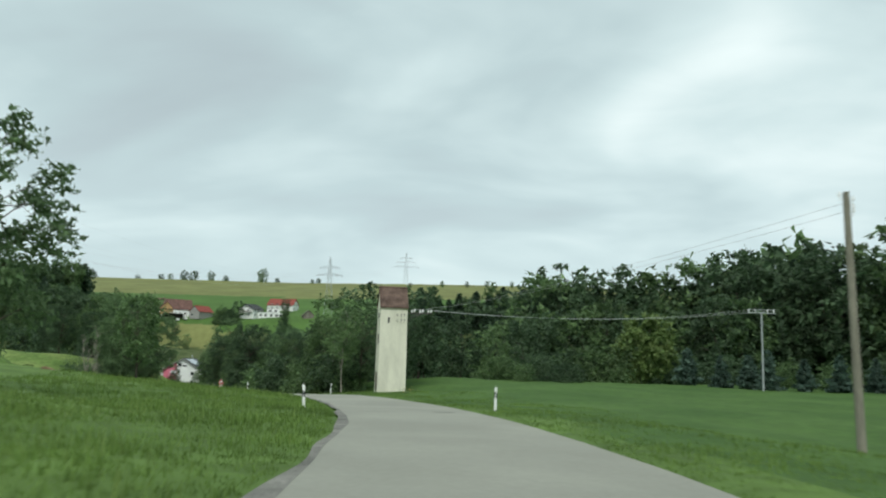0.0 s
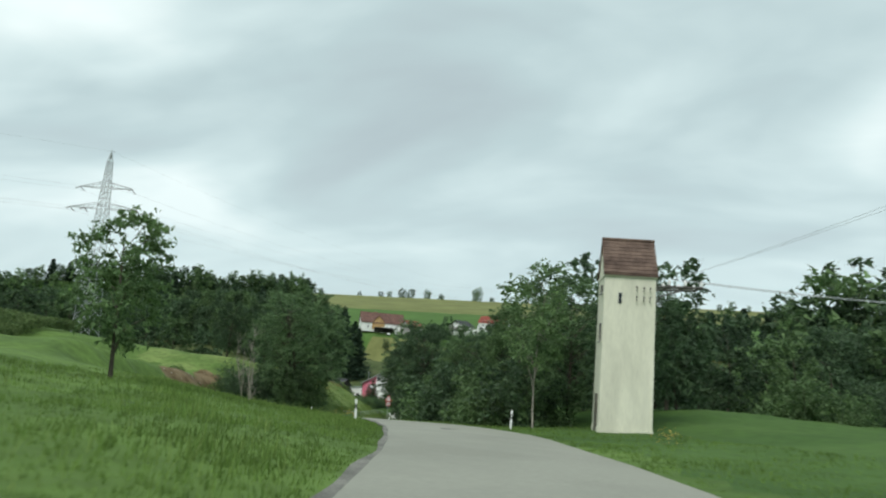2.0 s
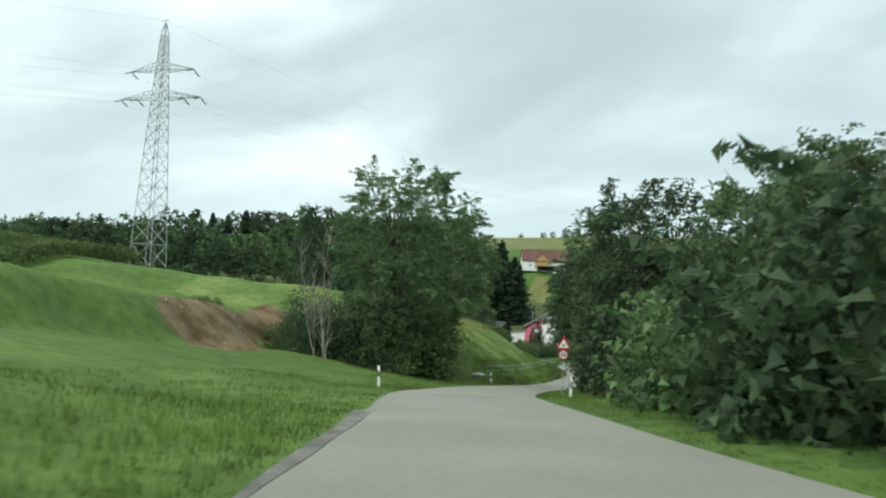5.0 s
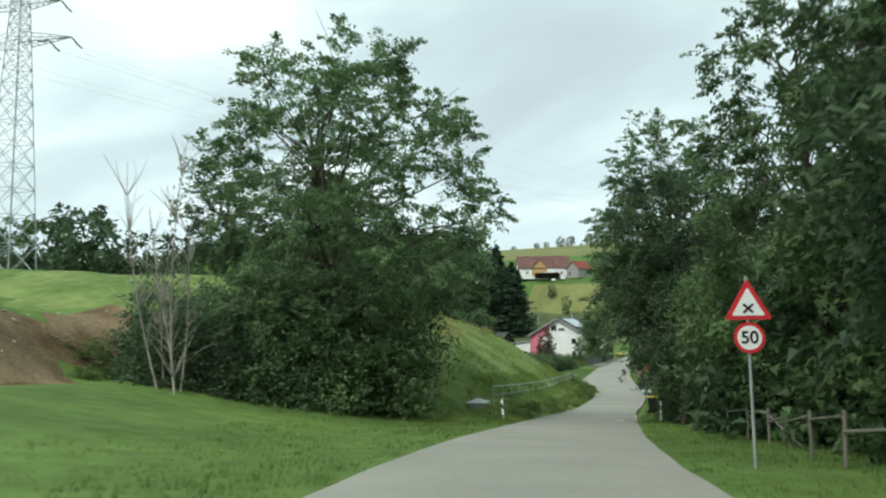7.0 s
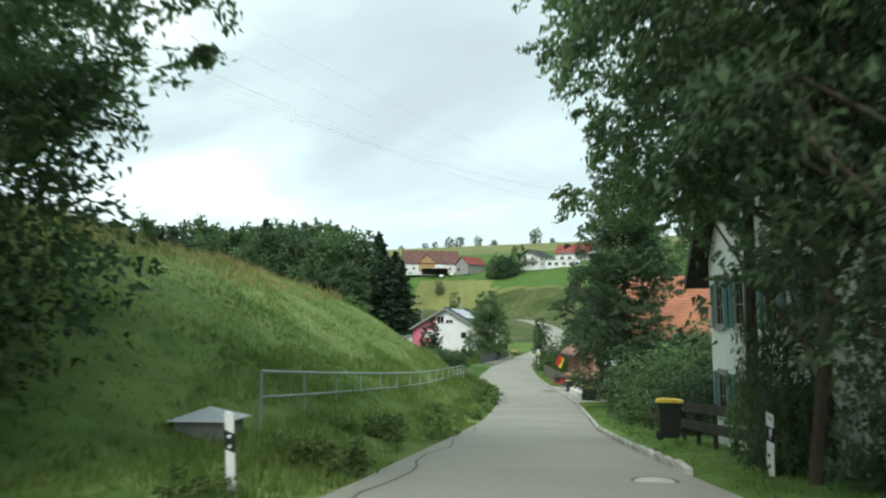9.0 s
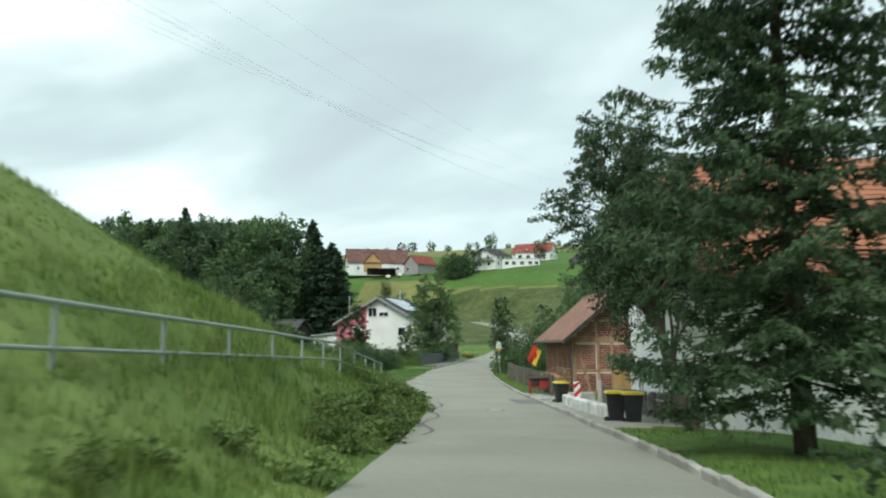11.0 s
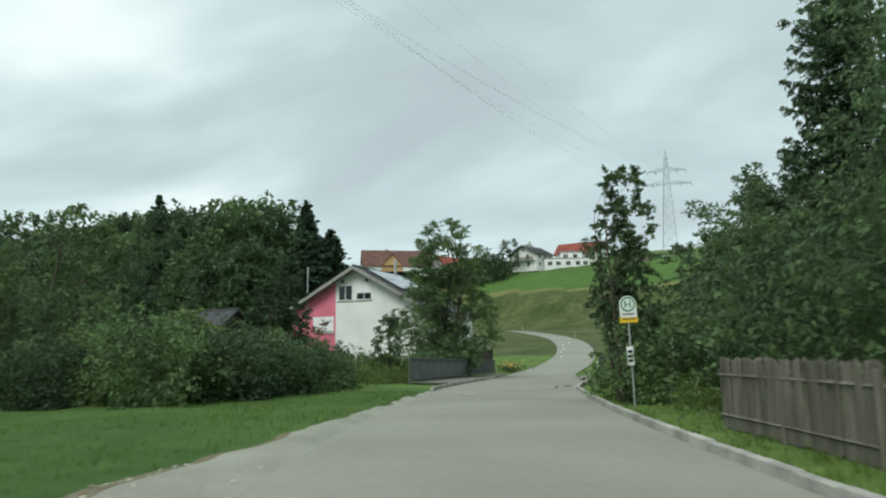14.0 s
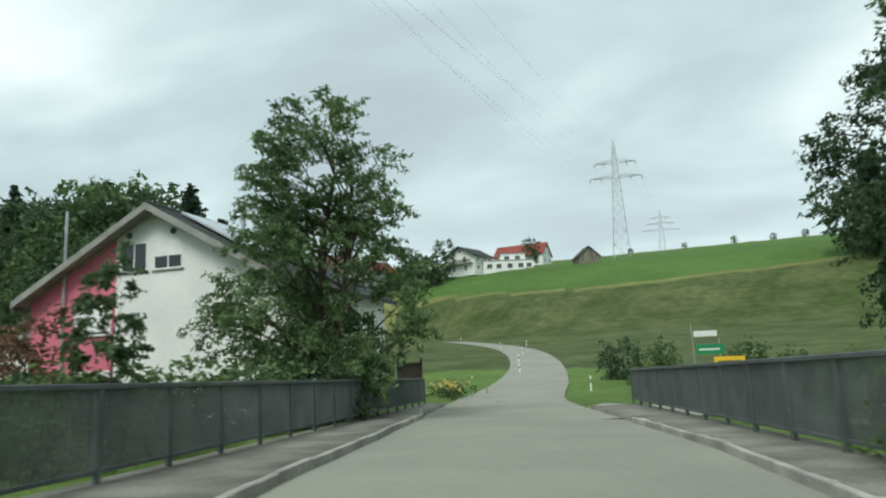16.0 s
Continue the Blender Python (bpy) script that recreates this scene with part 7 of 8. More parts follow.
def pavement(name, pts_road, rail, label):
    """A raised slab between the kerb and a railing."""
    (ax, ay), (bx, by) = rail
    V = []
    n = 30
    for k in range(n + 1):
        t = k / n
        rx, ry = ax + (bx - ax) * t + (0.3 if ax > -76 else -0.3), ay + (by - ay) * t
        s_, l_ = by_road([rx], [ry])
        s = float(s_[0])
        x, y, z, _ = at_road(s, pts_road(s))
        V += [(x, y, z + 0.13), (rx, ry, z + 0.15), (rx, ry, z - 0.5)]
        V.append((x, y, z - 0.5))
    i = (np.arange(n)[:, None] * 4 + np.arange(2)[None]).ravel()
    j = np.arange(n) * 4
    F = np.vstack([np.stack([i, i + 1, i + 5, i + 4], -1), np.stack([j + 3, j, j + 4, j + 7], -1), [[0, 1, 2, 3], [4 * n, 4 * n + 3, 4 * n + 2, 4 * n + 1]]])
    return tagged(new(name, raw(name, V, F, PAVING)), label, "pavement", kind="structure")


pavement("pavement_left", lambda s: left_edge(s) - 0.06, RAIL_L, "grey pavement slab along the bridge railing")
pavement("pavement_right", lambda s: right_edge(s) + 0.06, RAIL_R, "narrow grey pavement along the bridge railing")


def bridge_rail(pts, label):
    (ax, ay), (bx, by) = pts
    L = math.hypot(bx - ax, by - ay)
    yaw = math.degrees(math.atan2(by - ay, bx - ax))
    zb = -12.62
    t = thing("bridge_railing", pose(ax, ay, zb, 0, 0, yaw), label, "railing", "bridge railings")
    bm = bmesh.new(); box(bm, -0.05, L + 0.05, -0.05, 0.05, 1.25, 1.33, 0.012); part("handrail", bm, RAIL, t)
    bm = bmesh.new(); box(bm, 0, L, -0.025, 0.025, 0.10, 0.16, 0.006); part("bottom_rail", bm, RAIL, t)
    n = round(L / 2.1)
    bm = bmesh.new(); box(bm, -0.045, 0.045, -0.045, 0.045, -0.15, 1.26, 0.008); me = mesh_of(bm, RAIL)
    for k in range(n + 1):
        part("post", me, None, t, m=pose(L * k / n, 0, 0))
    bm = bmesh.new(); box(bm, -0.028, 0.028, -0.011, 0.011, 0.16, 1.25); me = mesh_of(bm, RAIL)
    k = 0
    while 0.12 + k * 0.125 < L:
        part("baluster", me, None, t, m=pose(0.12 + k * 0.125, 0, 0))
        k += 1
    return t


bridge_rail(RAIL_L, "dark grey steel bridge railing with upright bars")
bridge_rail(RAIL_R, "dark grey steel bridge railing with upright bars")


def disc(bm, r, z0, z1, n=28):
    prism(bm, [(r * math.cos(2 * math.pi * k / n), r * math.sin(2 * math.pi * k / n)) for k in range(n)], "z", z0, z1)


for x, y in ((-60.5, 208.3), (-74.9, 252.5), (-82.2, 300.5), (-46.9, 157.5)):
    s_, l_ = by_road([x], [y])
    xx, yy, zz, hd = at_road(float(s_[0]), float(l_[0]))
    lift = 0.02 - 0.0035 * float(l_[0]) ** 2
    t = thing("manhole_cover", pose(x, y, zz + lift, 0, 0, hd), "round iron and concrete manhole cover set in the asphalt", "manhole", "manhole covers")
    bm = bmesh.new(); disc(bm, 0.39, -0.05, 0.006); part("rim", bm, IRON, t)
    bm = bmesh.new(); disc(bm, 0.31, -0.05, 0.012); part("lid", bm, CONCRETE, t, "concrete-filled lid")


# pale stones thrown up in the bare soil, green regrowth at its end
rs = np.random.default_rng(92)
V, F = [], []
for k in range(90):
    x, y = at_road(rs.uniform(146, 163), -23.0 - rs.random() * 4.5)[:2]
    z, r, n = ground_z(x, y), 0.04 + 0.07 * rs.random() ** 2, len(V)
    V += [(x + r * rs.uniform(0.8, 1.4) * math.cos(q), y + r * rs.uniform(0.8, 1.4) * math.sin(q), z + rs.uniform(-0.1, 0.3) * r) for q in (0, 1.3, 2.5, 3.8, 5.0)] + [(x, y, z + r)]
    F += [(n + q, n + (q + 1) % 5, n + 5) for q in range(5)]
tagged(new("field_stones", raw("field_stones", V, F, STONES)), "pale stones lying in the bare soil", "stones", kind="stuff")
for k, (s, o) in enumerate(((157.5, -24.2), (158.8, -25.2), (160, -24.0), (161.2, -25.0), (159.4, -23.4), (162.4, -24.2), (152.5, -28.6), (154.0, -28.9), (155.2, -28.6))):
    shrub(*at_road(s, o)[:2], 0.75 + 0.15 * (k % 3) - (0.3 if k > 5 else 0), k, 1.3, "low green regrowth at the edge of the bare soil", "soil regrowth")
# cover and loose stones in the gravel lay-by
t = thing("manhole_cover", pose(-69.9, 220.7, ground_z(-69.9, 220.7) + 0.035), "round cover with a pale concrete lid sunk in the gravel", "manhole", "manhole covers")
bm = bmesh.new(); disc(bm, 0.52, -0.05, 0.012); part("rim", bm, IRON, t)
bm = bmesh.new(); disc(bm, 0.30, -0.05, 0.022); part("lid", bm, PLASTER, t, "pale concrete lid")
rs = np.random.default_rng(91)
V, F = [], []
for k in range(1500):
    s_ = rs.uniform(226.5, 246)
    o_ = left_edge(s_) - 0.15 - rs.random() ** 0.8 * max(0.1, np.interp(s_, LAYBY_S, LAYBY_W) + left_edge(s_) - 0.4)
    x, y = at_road(s_, o_)[:2]
    z, r, n = ground_z(x, y) + 0.036, 0.012 + 0.034 * rs.random() ** 3, len(V)
    a = rs.uniform(0, 6.28)
    V += [(x + r * rs.uniform(0.8, 1.3) * math.cos(a + q), y + r * rs.uniform(0.6, 1.1) * math.sin(a + q), z + rs.uniform(-0.2, 0.3) * r) for q in (0, 1.3, 2.5, 3.8, 5.0)] + [(x, y, z + r * rs.uniform(0.5, 0.9))]
    F += [(n + q, n + (q + 1) % 5, n + 5) for q in range(5)]
tagged(new("loose_stones", raw("loose_stones", V, F, STONES)), "scattered pale and dark stones in the gravel", "stones", kind="stuff")


def patch(outline, label, mt=None, lift=0.024):
    """A thin tar patch in road coordinates (s, side)."""
    bm = bmesh.new()
    vs = []
    for s, o in outline:
        x, y, z, _ = at_road(s, o)
        vs.append(bm.verts.new((x, y, z - 0.0035 * o * o + lift + 0.004)))
    bm.faces.new(vs)
    bmesh.ops.triangulate(bm, faces=bm.faces)
    bmesh.ops.recalc_face_normals(bm, faces=bm.faces)
    return tagged(new("tar_patch", mesh_of(bm, mt or ASPHALT_DARK)), label, "patch", "road patches")


patch([(223.5, 2.35), (227.1, 2.2), (226.5, 3.45), (223.3, 3.6)], "dark rectangular asphalt repair patch", PATCH)
patch([(69.5, 1.0), (71.0, 1.1), (71.3, 1.7), (70.8, 2.0), (70.2, 1.5), (69.6, 1.4)], "small jagged dark tar patch")
patch([(31.5, 1.9), (31.7, 1.9), (32.2, 2.9), (31.9, 2.9)], "thin dark crack repair across the road")
patch([(270.5, 2.1), (274.5, 2.2), (274.5, 2.35), (270.5, 2.25)], "thin dark crack repair along the road")
patch([(273, 2.5), (275.6, 2.6), (275.6, 3.0), (273, 2.95)], "reddish brown repaired strip by the kerb", SOIL)


def crack(pts, w, label):
    out = [(s, o - w) for s, o in pts] + [(s, o + w) for s, o in reversed(pts)]
    V, F = [], []
    for k, (s, o) in enumerate(pts):
        for d in (-w, w):
            x, y, z, _ = at_road(s, o + d)
            V.append((x, y, z - 0.0035 * o * o + 0.027))
    n = len(pts)
    me = raw("tar_seam", V, [(2 * k, 2 * k + 1, 2 * k + 3, 2 * k + 2) for k in range(n - 1)], ASPHALT_DARK)
    return tagged(new("tar_seam", me), label, "seam", "tar seams")


rr = random.Random(12)
crack([(206 + k * 0.8, -1.45 + 0.22 * math.sin(k * 0.7) + rr.uniform(-0.05, 0.05)) for k in range(24)], 0.055, "wandering black tar seam along the road edge")
crack([(224.6, -1.3), (224.9, -1.6), (225.0, -2.0), (224.7, -2.4)], 0.06, "wandering black tar seam along the road edge")
crack([(158 + k * 1.0, -1.9 + 0.15 * math.sin(k * 0.9) + rr.uniform(-0.05, 0.05)) for k in range(28)], 0.022, "wandering black tar seam along the road edge")
crack([(146 + 0.05 * k, -1.6 + 0.5 * k + rr.uniform(-0.02, 0.02)) for k in range(9)], 0.03, "dark transverse crack in the asphalt")
crack([(150.5 + 0.05 * k, 0.9 + 0.3 * k) for k in range(6)], 0.03, "dark transverse crack in the asphalt")


# ---- road signs ----
def text_mesh(txt, size, material, depth=0.004, bold=0.0):
    cu = bpy.data.curves.new("t", "FONT")
    cu.body, cu.size, cu.align_x, cu.align_y, cu.extrude = txt, size, "CENTER", "CENTER", depth
    cu.offset = bold
    ob = bpy.data.objects.new("t", cu)
    scene.collection.objects.link(ob)
    bpy.context.view_layer.update()
    me = bpy.data.meshes.new_from_object(ob.evaluated_get(bpy.context.evaluated_depsgraph_get()))
    bpy.data.objects.remove(ob)
    me.materials.clear()
    me.materials.append(material)
    return me




def flat(bm, outline, y0, y1):
    prism(bm, outline, "y", y0, y1)


def round_tri(s, r, n=6):
    """Outline of a triangle with rounded corners, point up, centred."""
    R = s / math.sqrt(3)
    out = []
    for k in range(3):
        a = math.pi / 2 + 2 * math.pi * k / 3
        cx, cz = (R - 2 * r) * math.cos(a), (R - 2 * r) * math.sin(a)
        for j in range(n + 1):
            b = a - math.pi / 3 + 2 * math.pi / 3 * j / n
            out.append((cx + r * math.cos(b), cz + r * math.sin(b)))
    return out


x, y = -37.45, 132.3
t = thing("speed_limit_sign", pose(x, y, -7.1, 0, 0, 24), "speed limit 50 sign under a red-edged crossroads warning triangle", "road sign")
bm = bmesh.new(); tube(bm, [(0, 0.05, -1.2), (0, 0.05, 3.3)], 0.03, 10); part("post", bm, STEEL, t)
bm = bmesh.new(); flat(bm, [(0.30 * math.cos(a), 2.1 + 0.30 * math.sin(a)) for a in [2 * math.pi * k / 32 for k in range(32)]], -0.004, 0.012); d0 = part("round_plate", bm, SIGN_RED, t, "round red-rimmed plate")
bm = bmesh.new(); flat(bm, [(0.235 * math.cos(a), 2.1 + 0.235 * math.sin(a)) for a in [2 * math.pi * k / 32 for k in range(32)]], -0.008, -0.003); part("white_field", bm, SIGN_WHITE, d0)
o = part("number", text_mesh("50", 0.34, SIGN_BLACK, bold=0.006), None, d0, "black number fifty", m=pose(0, -0.012, 2.095, 90, 0, 0))
bm = bmesh.new(); flat(bm, [(a, b + 2.72) for a, b in round_tri(0.93, 0.035)], -0.004, 0.012); d0 = part("triangle_plate", bm, SIGN_RED, t, "red-edged warning triangle")
bm = bmesh.new(); flat(bm, [(a, b + 2.715) for a, b in round_tri(0.64, 0.02)], -0.008, -0.003); part("white_field", bm, SIGN_WHITE, d0)
for ang in (42, -42):
    bm = bmesh.new(); box(bm, -0.125, 0.125, -0.013, -0.007, -0.024, 0.024); part("crossroads_mark", bm, SIGN_BLACK, d0, "black diagonal bar", m=pose(0, 0, 2.67, 0, ang, 0))

x, y = -68.4, 246.6
t = thing("bus_stop_sign", pose(x, y, ground_z(x, y), 1.5, -2, 18), "bus stop sign with green letter and yellow strip on pole", "bus stop sign")
bm = bmesh.new(); tube(bm, [(0, 0.04, -0.4), (0, 0.04, 2.7)], 0.03, 10); part("post", bm, STEEL, t)
out = [(0.235, 2.42)] + [(0.235 * math.cos(a), 2.78 + 0.235 * math.sin(a)) for a in [math.pi * k / 16 for k in range(17)]] + [(-0.235, 2.42)]
bm = bmesh.new(); flat(bm, out, -0.004, 0.016); pl = part("stop_plate", bm, SIGN_WHITE, t, "white plate with rounded top")
bm = bmesh.new()
n = 28
ring = [[bm.verts.new((r * math.cos(2 * math.pi * k / n), -0.008, 2.78 + r * math.sin(2 * math.pi * k / n))) for k in range(n)] for r in (0.165, 0.205)]
for k in range(n):
    bm.faces.new((ring[0][k], ring[1][k], ring[1][(k + 1) % n], ring[0][(k + 1) % n]))
bmesh.ops.recalc_face_normals(bm, faces=bm.faces)
part("green_ring", bm, SIGN_GREEN, pl, "green ring")
part("letter", text_mesh("H", 0.30, SIGN_GREEN), None, pl, "green letter H", m=pose(0, -0.010, 2.775, 90, 0, 0))
bm = bmesh.new(); box(bm, -0.16, 0.16, -0.009, -0.003, 2.495, 2.525); part("name_bar", bm, SIGN_BLACK, pl, "dark bar of small writing")
bm = bmesh.new(); box(bm, -0.25, 0.25, -0.006, 0.016, 2.27, 2.415, 0.004); yl = part("yellow_strip", bm, SIGN_YELLOW, t, "yellow strip")
bm = bmesh.new(); box(bm, -0.17, 0.2, -0.010, -0.004, 2.36, 2.385); part("route_bar", bm, SIGN_BLACK, yl, "dark bar of small writing")
bm = bmesh.new(); box(bm, -0.13, 0.06, -0.03, 0.0, 1.1, 1.62, 0.006); tb = part("timetable", bm, SIGN_WHITE, t, "white timetable case")
for z in (1.2, 1.32, 1.45):
    bm = bmesh.new(); box(bm, -0.1, 0.03, -0.034, -0.028, z, z + 0.07); part("print_bar", bm, SIGN_BLACK, tb)

x, y = -57.35, 211.3
t = thing("striped_marker_board", pose(x, y, at_road(222)[2] - 0.02, 0, -4, 16), "red and white diagonally striped marker board on a foot", "marker board")
bm = bmesh.new(); box(bm, -0.15, 0.15, -0.012, 0.012, 0.18, 1.18, 0.004); pl = part("board", bm, SIGN_WHITE, t)
for k in range(5):
    z = 0.05 + k * 0.40
    pts = [(-0.15, z), (0.15, z + 0.26), (0.15, z + 0.46), (-0.15, z + 0.20)]
    pts = [(a, min(max(b, 0.18), 1.18)) for a, b in pts]
    if pts[2][1] - pts[0][1] > 0.05:
        bm = bmesh.new(); flat(bm, pts, -0.016, -0.011)
        part("red_stripe", bm, SIGN_RED, pl)
bm = bmesh.new(); box(bm, -0.2, 0.2, -0.35, 0.35, -0.02, 0.1, 0.02); tube(bm, [(0, 0.03, 0.1), (0, 0.03, 1.0)], 0.025, 8); part("foot", bm, PLASTIC_B, t)


# ---- wheelie bins ----
def bin_thing():
    t = thing("wheelie_bin", None, "", "bin", "wheelie bins")
    bm = bmesh.new()
    lo, hi = [(-0.20, -0.24), (0.20, -0.24), (0.20, 0.22), (-0.20, 0.22)], [(-0.28, -0.33), (0.28, -0.33), (0.28, 0.30), (-0.28, 0.30)]
    a = [bm.verts.new((x, y, 0.06)) for x, y in lo]
    b = [bm.verts.new((x, y, 0.98)) for x, y in hi]
    bm.faces.new(a[::-1]); bm.faces.new(b)
    for k in range(4):
        bm.faces.new((a[k], a[(k + 1) % 4], b[(k + 1) % 4], b[k]))
    bmesh.ops.bevel(bm, geom=list(bm.edges), offset=0.03, segments=2, affect="EDGES")
    part("body", bm, BIN_BODY, t)
    bm = bmesh.new(); box(bm, -0.30, 0.30, -0.36, 0.31, 0.94, 1.0, 0.015); part("rim", bm, BIN_BODY, t)
    bm = bmesh.new()
    prism(bm, [(-0.37, 1.0), (-0.36, 1.04), (-0.2, 1.075), (0.2, 1.085), (0.34, 1.06), (0.36, 1.0)], "x", -0.295, 0.295)
    part("lid", bm, YELLOW, t, "yellow hinged lid")
    bm = bmesh.new(); tube(bm, [(-0.27, 0.37, 1.0), (0.27, 0.37, 1.0)], 0.018, 8); part("handle", bm, BIN_BODY, t)
    for sx in (-0.25, 0.25):
        bm = bmesh.new(); tube(bm, [(sx - 0.025, 0.27, 0.1), (sx + 0.025, 0.27, 0.1)], 0.1, 14); part("wheel", bm, PLASTIC_B, t)
    bm = bmesh.new(); box(bm, 0.05, 0.2, -0.345, -0.325, 0.80, 0.85); part("sticker", bm, SIGN_WHITE, t, "small pale sticker")
    return t


B = bin_thing()
tagged(B, "black wheelie bin with a yellow lid at the kerb")
spots = ((-47.15, 166.5, -10.37, 95), (-58.65, 215.2, -13.03, 120), (-55.25, 203.25, -12.72, 100), (-54.65, 202.75, -12.72, 95))
B.matrix_world = pose(*spots[0][:3], 0, 0, spots[0][3])
for x, y, z, a in spots[1:]:
    copy_thing(B, pose(x, y, z, 0, 0, a))


# ---- fences and hand-rail ----
t = thing("hand_rail", None, "grey-green painted tubular steel hand-rail on the bank", "railing")
(S0, S1), (E0, E1) = by_road([-54.58, -66.69], [158.07, 211.07])
side_hr = lambda s: float(np.interp(s, (S0, 0.5 * (S0 + S1), S1), (E0, 0.5 * (E0 + E1) - 0.15, E1)))
zt = lambda s: at_road(s)[2] + float(np.interp(s, (S0, S0 + 42, S1), (-8.23 - at_road(S0)[2], 2.6, -10.94 - at_road(S1)[2])))
pts = [(*at_road(s, side_hr(s))[:2], zt(s)) for s in np.linspace(S0, S1, 40)]
bm = bmesh.new(); tube(bm, pts, 0.035, 8); part("top_rail", bm, STEEL_GREEN, t)
bm = bmesh.new(); tube(bm, [(x, y, z - 0.52) for x, y, z in pts], 0.028, 8); part("middle_rail", bm, STEEL_GREEN, t)
for k in range(20):
    s = S0 + (S1 - S0) * k / 19
    x, y = at_road(s, side_hr(s))[:2]
    bm = bmesh.new(); tube(bm, [(x, y, zt(s) - 1.5), (x, y, zt(s))], 0.034, 8); part("post", bm, STEEL_GREEN, t)

x, y = -55.3, 157.4
t = thing("shaft_cover", pose(x, y, ground_z(x, y) + 0.14, 0, 0, 12), "small concrete shaft with a shallow grey pitched lid in the grass", "shaft cover")
bm = bmesh.new(); box(bm, -0.5, 0.5, -0.5, 0.5, -0.8, 0.12, 0.02); part("shaft", bm, CONCRETE, t)
bm = bmesh.new()
b = [bm.verts.new((sx * 0.62, sy * 0.62, 0.12)) for sx, sy in ((-1, -1), (1, -1), (1, 1), (-1, 1))]
p = bm.verts.new((0, 0, 0.36))
bm.faces.new(b[::-1])
for k in range(4):
    bm.faces.new((b[k], b[(k + 1) % 4], p))
part("lid", bm, STEEL, t, "pale pyramid lid")

t = thing("rail_fence", None, "rough weathered post-and-rail fence at the wood's edge", "fence")
prev = None
rr = random.Random(2)
for k in range(17):
    s = 126 + k * 2.6
    x, y, z, hd = at_road(s, 6.2 + 0.2 * math.sin(k) + (0.5 if k < 5 else 0))
    g = ground_z(x, y)
    top = g + rr.uniform(0.95, 1.15)
    bm = bmesh.new(); tube(bm, [(x, y, g - 0.3), (x + rr.uniform(-0.05, 0.05), y, top)], 0.042, 7); part("post", bm, WOOD_GREY, t)
    if prev:
        bm = bmesh.new(); tube(bm, [(prev[0], prev[1], prev[2] - 0.12), (x, y, top - 0.12 - rr.uniform(0, 0.3))], 0.034, 7); part("rail", bm, WOOD_GREY, t)
    if k in (3, 4, 8):
        bm = bmesh.new(); tube(bm, [(x + 0.9, y - 0.5, g), (x, y, top - 0.2)], 0.04, 6); part("brace", bm, WOOD_GREY, t)
    prev = (x, y, top)

t = thing("board_fence", None, "dark stained board fence before the shuttered house", "fence")
P0, P1 = Vector((-48.3, 175.5)), Vector((-44.6, 160.2))
for k in range(9):
    p = P0.lerp(P1, k / 8)
    z = at_road(float(by_road([p.x], [p.y])[0][0]))[2]
    bm = bmesh.new(); box(bm, p.x - 0.06, p.x + 0.06, p.y - 0.06, p.y + 0.06, z - 0.4, z + 1.15, 0.01); part("post", bm, WOOD_DARK, t)
    if k:
        for dz in (0.98, 0.5):
            bm = bmesh.new()
            a, b = Vector((q.x, q.y, zq + dz)), Vector((p.x, p.y, z + dz))
            yaw = math.atan2(b.y - a.y, b.x - a.x)
            L = (b - a).length
            box(bm, 0, L, -0.095, -0.06, -0.13, 0.13, 0.006)
            part("board", bm, WOOD_DARK, t, m=Matrix.Translation(a) @ Euler((0, -math.asin((b.z - a.z) / L), yaw)).to_matrix().to_4x4())
    q, zq = p, z


def picket_run(name, a, b, h, material, label, gap=0.115, wd=0.085, zoff=0.0):
    a, b = Vector(a), Vector(b)
    t = thing(name, None, label, "fence")
    L = (b - a).length
    yaw = math.degrees(math.atan2(b.y - a.y, b.x - a.x))
    bm = bmesh.new(); prism(bm, [(-wd / 2, 0.03), (wd / 2, 0.03), (wd / 2, h - 0.05), (0, h), (-wd / 2, h - 0.05)], "y", -0.011, 0.011); me = mesh_of(bm, material)
    rr = random.Random(int(L * 10))
    n = int(L / gap)
    zs = [ground_z(*a.lerp(b, k / 8)) for k in range(9)]
    gz = lambda f: float(np.interp(f, [k / 8 for k in range(9)], zs)) + zoff
    for k in range(n):
        p = a.lerp(b, k / n)
        part("picket", me, None, t, m=pose(p.x, p.y, gz(k / n) + rr.uniform(-0.03, 0.03), rr.uniform(-2, 2), rr.uniform(-1.5, 1.5), yaw))
    for f in range(8):
        p, q = a.lerp(b, f / 8), a.lerp(b, (f + 1) / 8)
        for dz in (0.25, h - 0.3):
            bm = bmesh.new(); tube(bm, [(p.x, p.y, gz(f / 8) + dz), (q.x, q.y, gz((f + 1) / 8) + dz)], 0.035, 4); part("rail", bm, material, t)
        bm = bmesh.new(); box(bm, p.x - 0.05, p.x + 0.05, p.y - 0.05, p.y + 0.05, gz(f / 8) - 0.3, gz(f / 8) + h - 0.1, 0.008); part("post", bm, material, t)
    return t


picket_run("garden_fence", (-59.75, 220.2), (-66.3, 239.8), 1.25, WOOD_GREY, "long weathered grey picket fence before the cottage garden")
picket_run("yard_fence", (-56.7, 216.9), (-54.3, 207.6), 0.95, WOOD_GREY, "low weathered picket fence beside the cottage yard")
picket_run("house_fence", (-54.2, 207.4), (-52.6, 201.5), 0.95, WOOD_GREY, "low picket fence before the white house")

